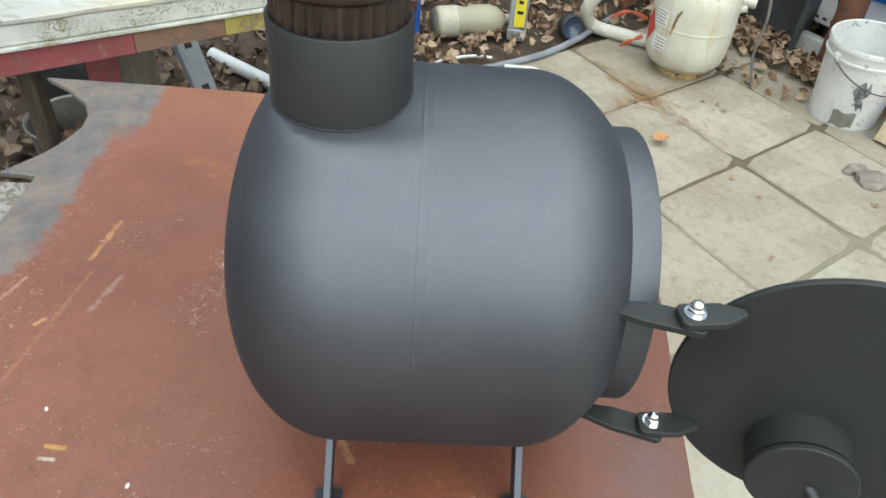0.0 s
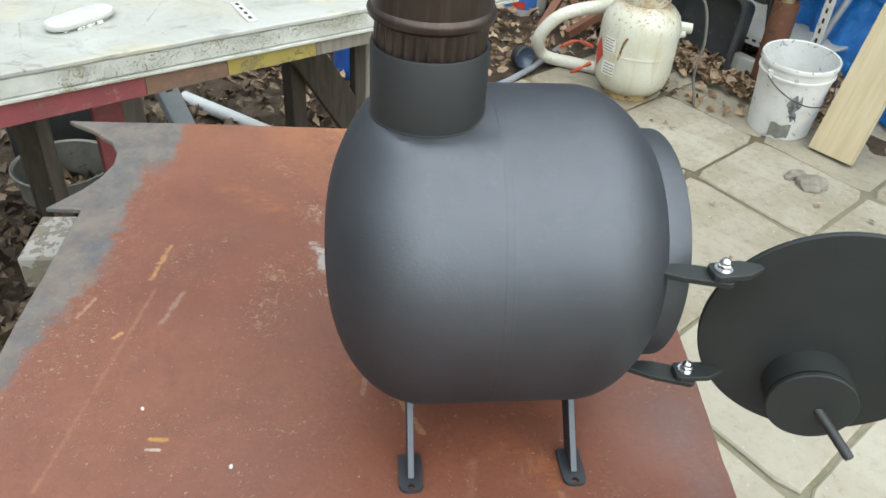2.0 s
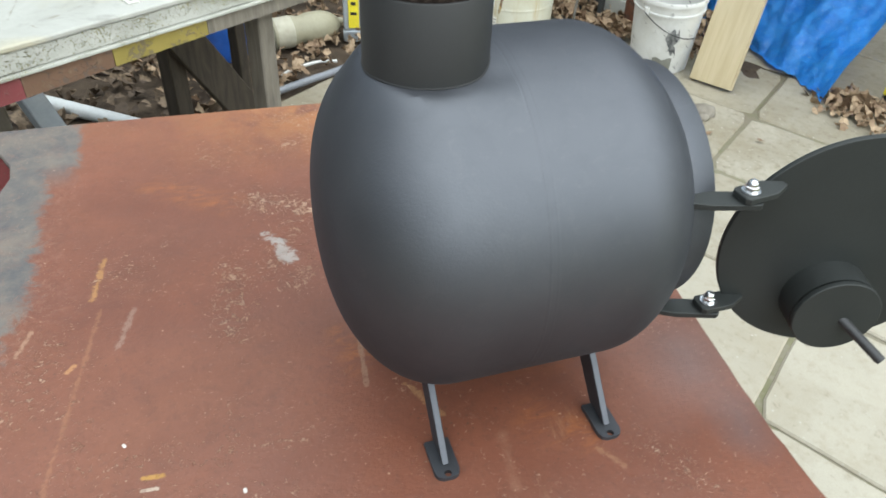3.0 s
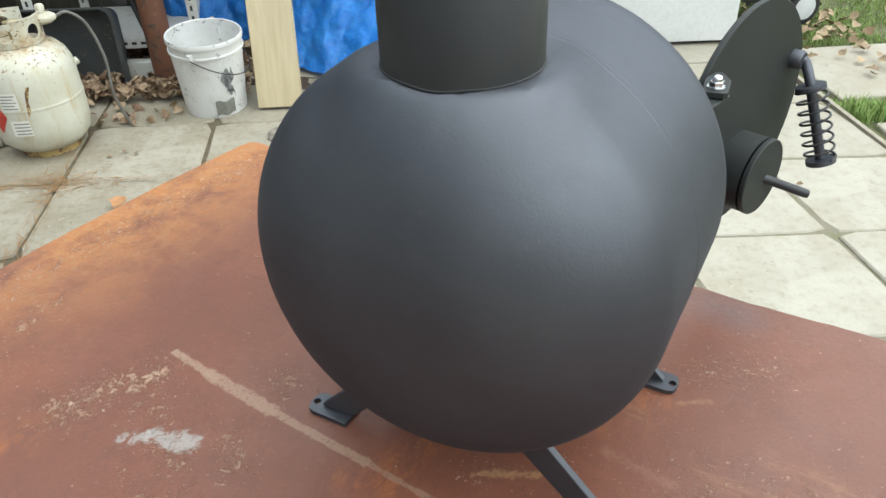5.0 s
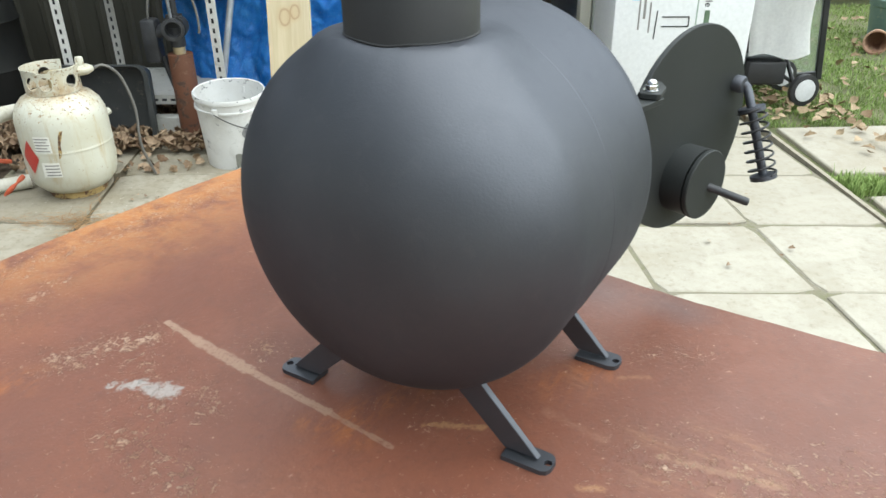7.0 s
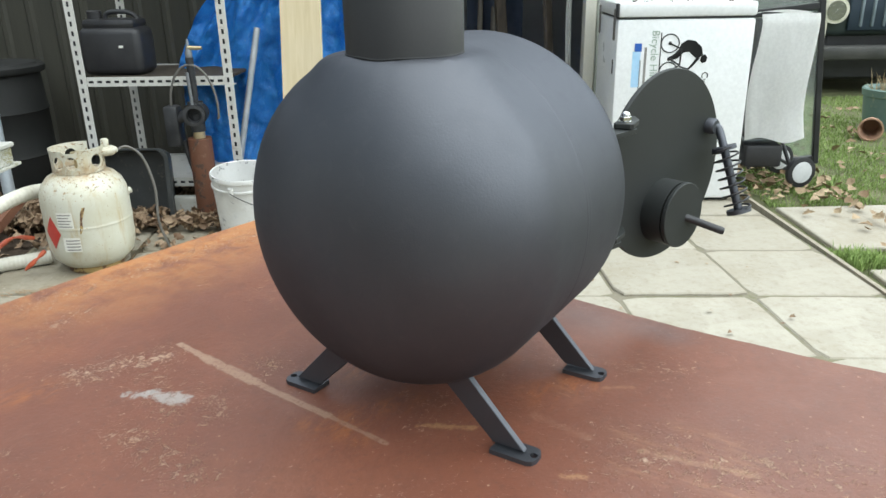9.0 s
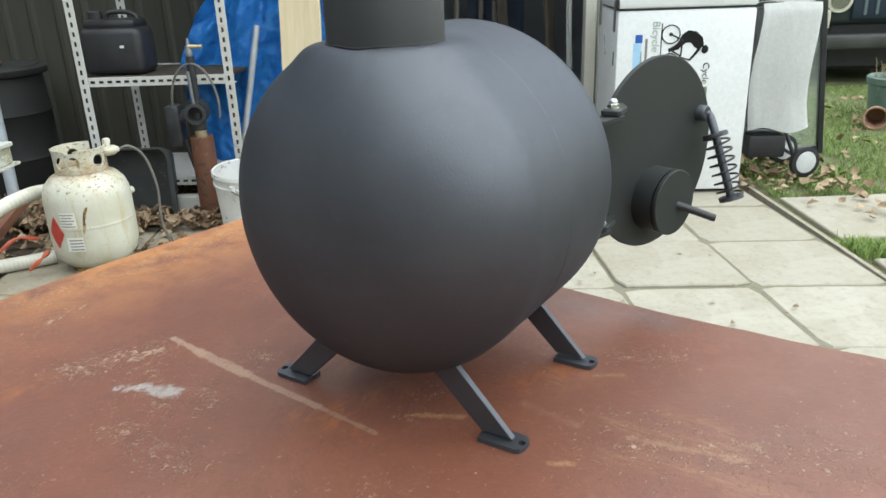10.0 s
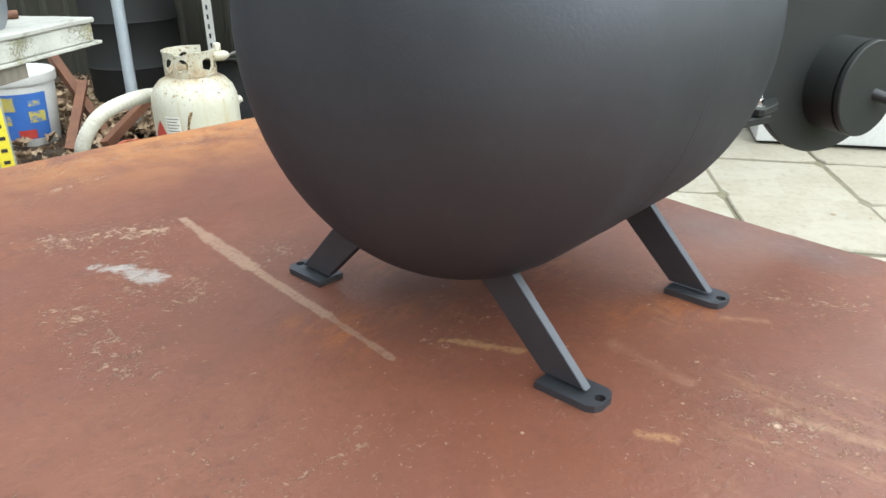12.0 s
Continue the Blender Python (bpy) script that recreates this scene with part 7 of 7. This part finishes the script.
for b in (0.10, -0.03, -0.10):
    single("tool_handle", tube([W(3.5, b, 0.03), W(3.62, b - 0.04, 1.25)], 0.014, 10), GREYWOOD, "grey wooden tool handle leaning inside the shed", "tool", "tools in the shed")

# ---- loose leaves, needles and grass ----
AREA = nearer(0.982)


def scatter(name, spots, material, label, category, size=(0.02, 0.04), curl=0.35, seed=1, tilt=35):
    """Many small curled leaves in one mesh."""
    rnd = random.Random(seed)
    verts, faces = [], []
    half = ((0, 0), (0.25, 0.20), (0.45, 0.24), (0.55, 0.42), (0.72, 0.24), (0.85, 0.26), (1, 0))
    for x, y, z in spots:
        s = rnd.uniform(*size)
        e = Euler((radians(rnd.gauss(0, tilt)), radians(rnd.gauss(0, tilt)), rnd.uniform(0, 6.283)))
        bow, roll = rnd.uniform(-curl, curl), rnd.uniform(0.0, curl)
        n0 = len(verts)
        rot = e.to_matrix()
        wide = rnd.uniform(0.8, 1.25)
        for t, w in half:
            for sgn in (0, 1, -1):
                p = rot @ Vector(((t - 0.5) * s, sgn * w * s * wide, (bow * (t - 0.5) ** 2 * 2 + roll * abs(sgn) * w * 2) * s))
                verts.append(tuple(S * (AREA @ Vector((x + p.x, y + p.y, z + p.z + 0.2 * s)))))
        for k in range(len(half) - 1):
            a, b = n0 + 3 * k, n0 + 3 * k + 3
            faces.append((a, b, b + 1, a + 1))
            faces.append((a, a + 2, b + 2, b))
    me = bpy.data.meshes.new(name)
    me.from_pydata(verts, [], faces)
    me.materials.append(material)
    me.shade_smooth()
    return tagged(new(name, me), label, category, "", "stuff")


def bed_height(p):
    h = 0.035 * noise.noise(Vector((p.x * 2.2, p.y * 2.2, 0))) + 0.012 * noise.noise(Vector((p.x * 9, p.y * 9, 3)))
    return h + 0.008


LEAF = leaf_mat("dead_oak_leaf", (0.17, 0.105, 0.062), (0.41, 0.305, 0.20))
rnd = random.Random(21)
spots = []
for k in range(3800):
    # along the shed wall, thickest at the back
    a, b = 1.98 + 0.85 * rnd.random() ** 1.6, rnd.uniform(0.70, 2.5)
    p = W(a, b)
    spots.append((p.x, p.y, 0.012 + 0.035 * (a - 1.93) + rnd.random() * 0.022))
for k in range(1500):
    q, t = 1.36 + 1.25 * rnd.random(), 0.55 + 1.5 * rnd.random()
    p = grid_place(t, q)
    spots.append((p.x, p.y, bed_height(p) + 0.02 * rnd.random()))
for k in range(90):
    a, b = 1.80 + 0.2 * rnd.random() ** 2, rnd.uniform(0.9, 1.6)
    p = W(a, b)
    spots.append((p.x, p.y, 0.004))
for k in range(170):
    # swept together at the foot of the tarpaulin
    p, q = 1.71 + 0.055 * rnd.gauss(0, 1), 1.15 + 0.07 * rnd.gauss(0, 1)
    spots.append((p, q, 0.004 + 0.05 * rnd.random() * max(0.0, 1 - 9 * math.hypot(p - 1.71, q - 1.15))))
scatter("fallen_leaves", spots, LEAF, "drift of curled brown oak leaves along the shed", "leaves", (0.022, 0.050), 0.7, 3)
spots = []
for k in range(2200):
    p = grid_place(-1.8 + 2.6 * rnd.random(), 1.36 + 1.3 * rnd.random())
    spots.append((p.x, p.y, bed_height(p) + 0.012 * rnd.random()))
for k in range(260):
    p = Vector((-0.93 + 0.22 * rnd.random(), 0.9 + 0.35 * rnd.random()))
    spots.append((p.x, p.y, bed_height(p) + 0.02 * rnd.random()))
for k in range(620):
    p = grid_place(-1.5 + 1.42 * rnd.random(), 0.94 + 0.42 * rnd.random())
    spots.append((p.x, p.y, 0.012 + 0.02 * rnd.random()))
scatter("soil_litter", spots, leaf_mat("rotting_leaf", (0.06, 0.042, 0.03), (0.22, 0.16, 0.105)), "rotting leaves and bark on the soil under the bench", "leaves", (0.02, 0.055), 0.5, 5)
spots = [(-0.825 + 0.06 * rnd.gauss(0, 0.5), 1.155 + 0.06 * rnd.gauss(0, 0.5), 0.02 + 0.02 * rnd.random()) for k in range(60)]
scatter("pan_leaves", spots, LEAF, "dead leaves lying in the tin pan", "leaves", (0.03, 0.06), 0.5, 6)
AREA = nearer(0.945)
spots = []
for k in range(420):
    p = W(rnd.uniform(1.6, 4.6), -1.3 - 2.4 * rnd.random())
    spots.append((p.x, p.y, -0.012 + rnd.random() * 0.015))
for k in range(160):
    p = W(rnd.uniform(2.45, 3.2), rnd.uniform(-1.65, -1.12))
    spots.append((p.x, p.y, -0.01 + rnd.random() * 0.015))
scatter("lawn_leaves", spots, leaf_mat("pale_dead_leaf", (0.20, 0.13, 0.07), (0.42, 0.32, 0.20)), "pale fallen leaves scattered on the grass", "leaves", (0.03, 0.06), 0.4, 8, 20)
AREA = Matrix.Identity(4)
spots = [(0.866 + 0.03 * rnd.gauss(0, 1), 1.60 + 0.03 * rnd.gauss(0, 1), 0.002) for k in range(5)]
spots += [(*W(rnd.uniform(1.0, 1.75), rnd.uniform(-0.9, 0.9)).xy, 0.001) for k in range(26)]
scatter("stray_leaves", spots, LEAF, "few stray brown leaf scraps on the paving", "leaves", (0.008, 0.024), 0.4, 9, 12)
scatter("orange_leaf", [(0.642, 1.363, 0.004)], leaf_mat("orange_leaf", (0.38, 0.19, 0.085), (0.42, 0.22, 0.10)), "single orange leaf on the paving", "leaf", (0.055, 0.056), 0.4, 2, 10)


def needles():
    rnd = random.Random(14)
    verts, faces = [], []

    def add(c, ang, L):
        d = Vector((math.cos(ang), math.sin(ang), 0))
        s = Vector((-d.y, d.x, 0)) * 0.0008
        n = len(verts)
        z = 0.002 + rnd.random() * 0.006
        for q in (c - d * L / 2 - s, c - d * L / 2 + s, c + d * L / 2 + s, c + d * L / 2 - s):
            verts.append(tuple(S * (AREA @ Vector((q.x, q.y, z)))))
        faces.append((n, n + 1, n + 2, n + 3))

    for k in range(300):
        j = rnd.random()
        if j < 0.5:
            p = grid_place(1.38 + rnd.gauss(0, 0.02), 0.93 + rnd.gauss(0.05, 0.16))
            ang = radians(119 + rnd.gauss(0, 22))
        elif j < 0.75:
            p = grid_place(1.38 + rnd.gauss(0, 0.05), 0.93 + rnd.gauss(0, 0.05))
            ang = rnd.uniform(0, 3.14)
        else:
            p = grid_place(1.25 + rnd.gauss(0, 0.20), 0.93 + rnd.gauss(0, 0.012))
            ang = radians(36 + rnd.gauss(0, 20))
        add(Vector((p.x, p.y, 0)), ang, rnd.uniform(0.02, 0.055))
    me = bpy.data.meshes.new("pine_needles")
    me.from_pydata(verts, [], faces)
    me.materials.append(leaf_mat("pine_needle", (0.24, 0.13, 0.055), (0.40, 0.25, 0.12)))
    tagged(new("pine_needles", me), "brown pine needles caught in the paving joints", "needles", "", "stuff")


needles()


def grass():
    rnd = random.Random(17)
    verts, faces = [], []

    def blade(x, y, z, h):
        t = rnd.uniform(0, 6.283)
        d = Vector((math.cos(t), math.sin(t), 0))
        s = Vector((-d.y, d.x, 0)) * rnd.uniform(0.0012, 0.0026)
        lean = d * h * rnd.uniform(0.1, 0.8)
        b = Vector((x, y, z))
        n = len(verts)
        for q in (b - s, b + s, b + lean * 0.4 + s * 0.8 + Vector((0, 0, h * 0.6)), b + lean * 0.4 - s * 0.8 + Vector((0, 0, h * 0.6)), b + lean + Vector((0, 0, h))):
            verts.append(tuple(S * (AREA @ q)))
        faces.append((n, n + 1, n + 2, n + 3))
        faces.append((n + 3, n + 2, n + 4))

    count = 0
    while count < 80000:
        a, b = 1.2 + 4.0 * rnd.random() ** 1.5, -1.26 - 2.6 * rnd.random() ** 1.3
        if 1.92 < a < 2.46 and -1.79 < b < -1.26 or 1.29 < a < 1.77 and b > -1.79:
            continue
        p = W(a, b)
        if noise.noise(Vector((p.x * 3, p.y * 3, 7))) < -0.22 and rnd.random() < 0.8:
            continue
        blade(p.x, p.y, -0.03, rnd.uniform(0.010, 0.026))
        count += 1
    for k in range(500):
        # tufts at the slab's corner
        p = W(1.83 + rnd.gauss(0, 0.04), -1.34 + rnd.gauss(0, 0.05))
        blade(p.x, p.y, -0.03, rnd.uniform(0.025, 0.05))
    me = bpy.data.meshes.new("lawn_grass")
    me.from_pydata(verts, [], faces)
    me.materials.append(leaf_mat("grass_blade", (0.17, 0.26, 0.065), (0.33, 0.42, 0.14)))
    tagged(new("lawn_grass", me), "short patchy green lawn grass", "grass", "", "stuff")


AREA = nearer(0.945)
grass()
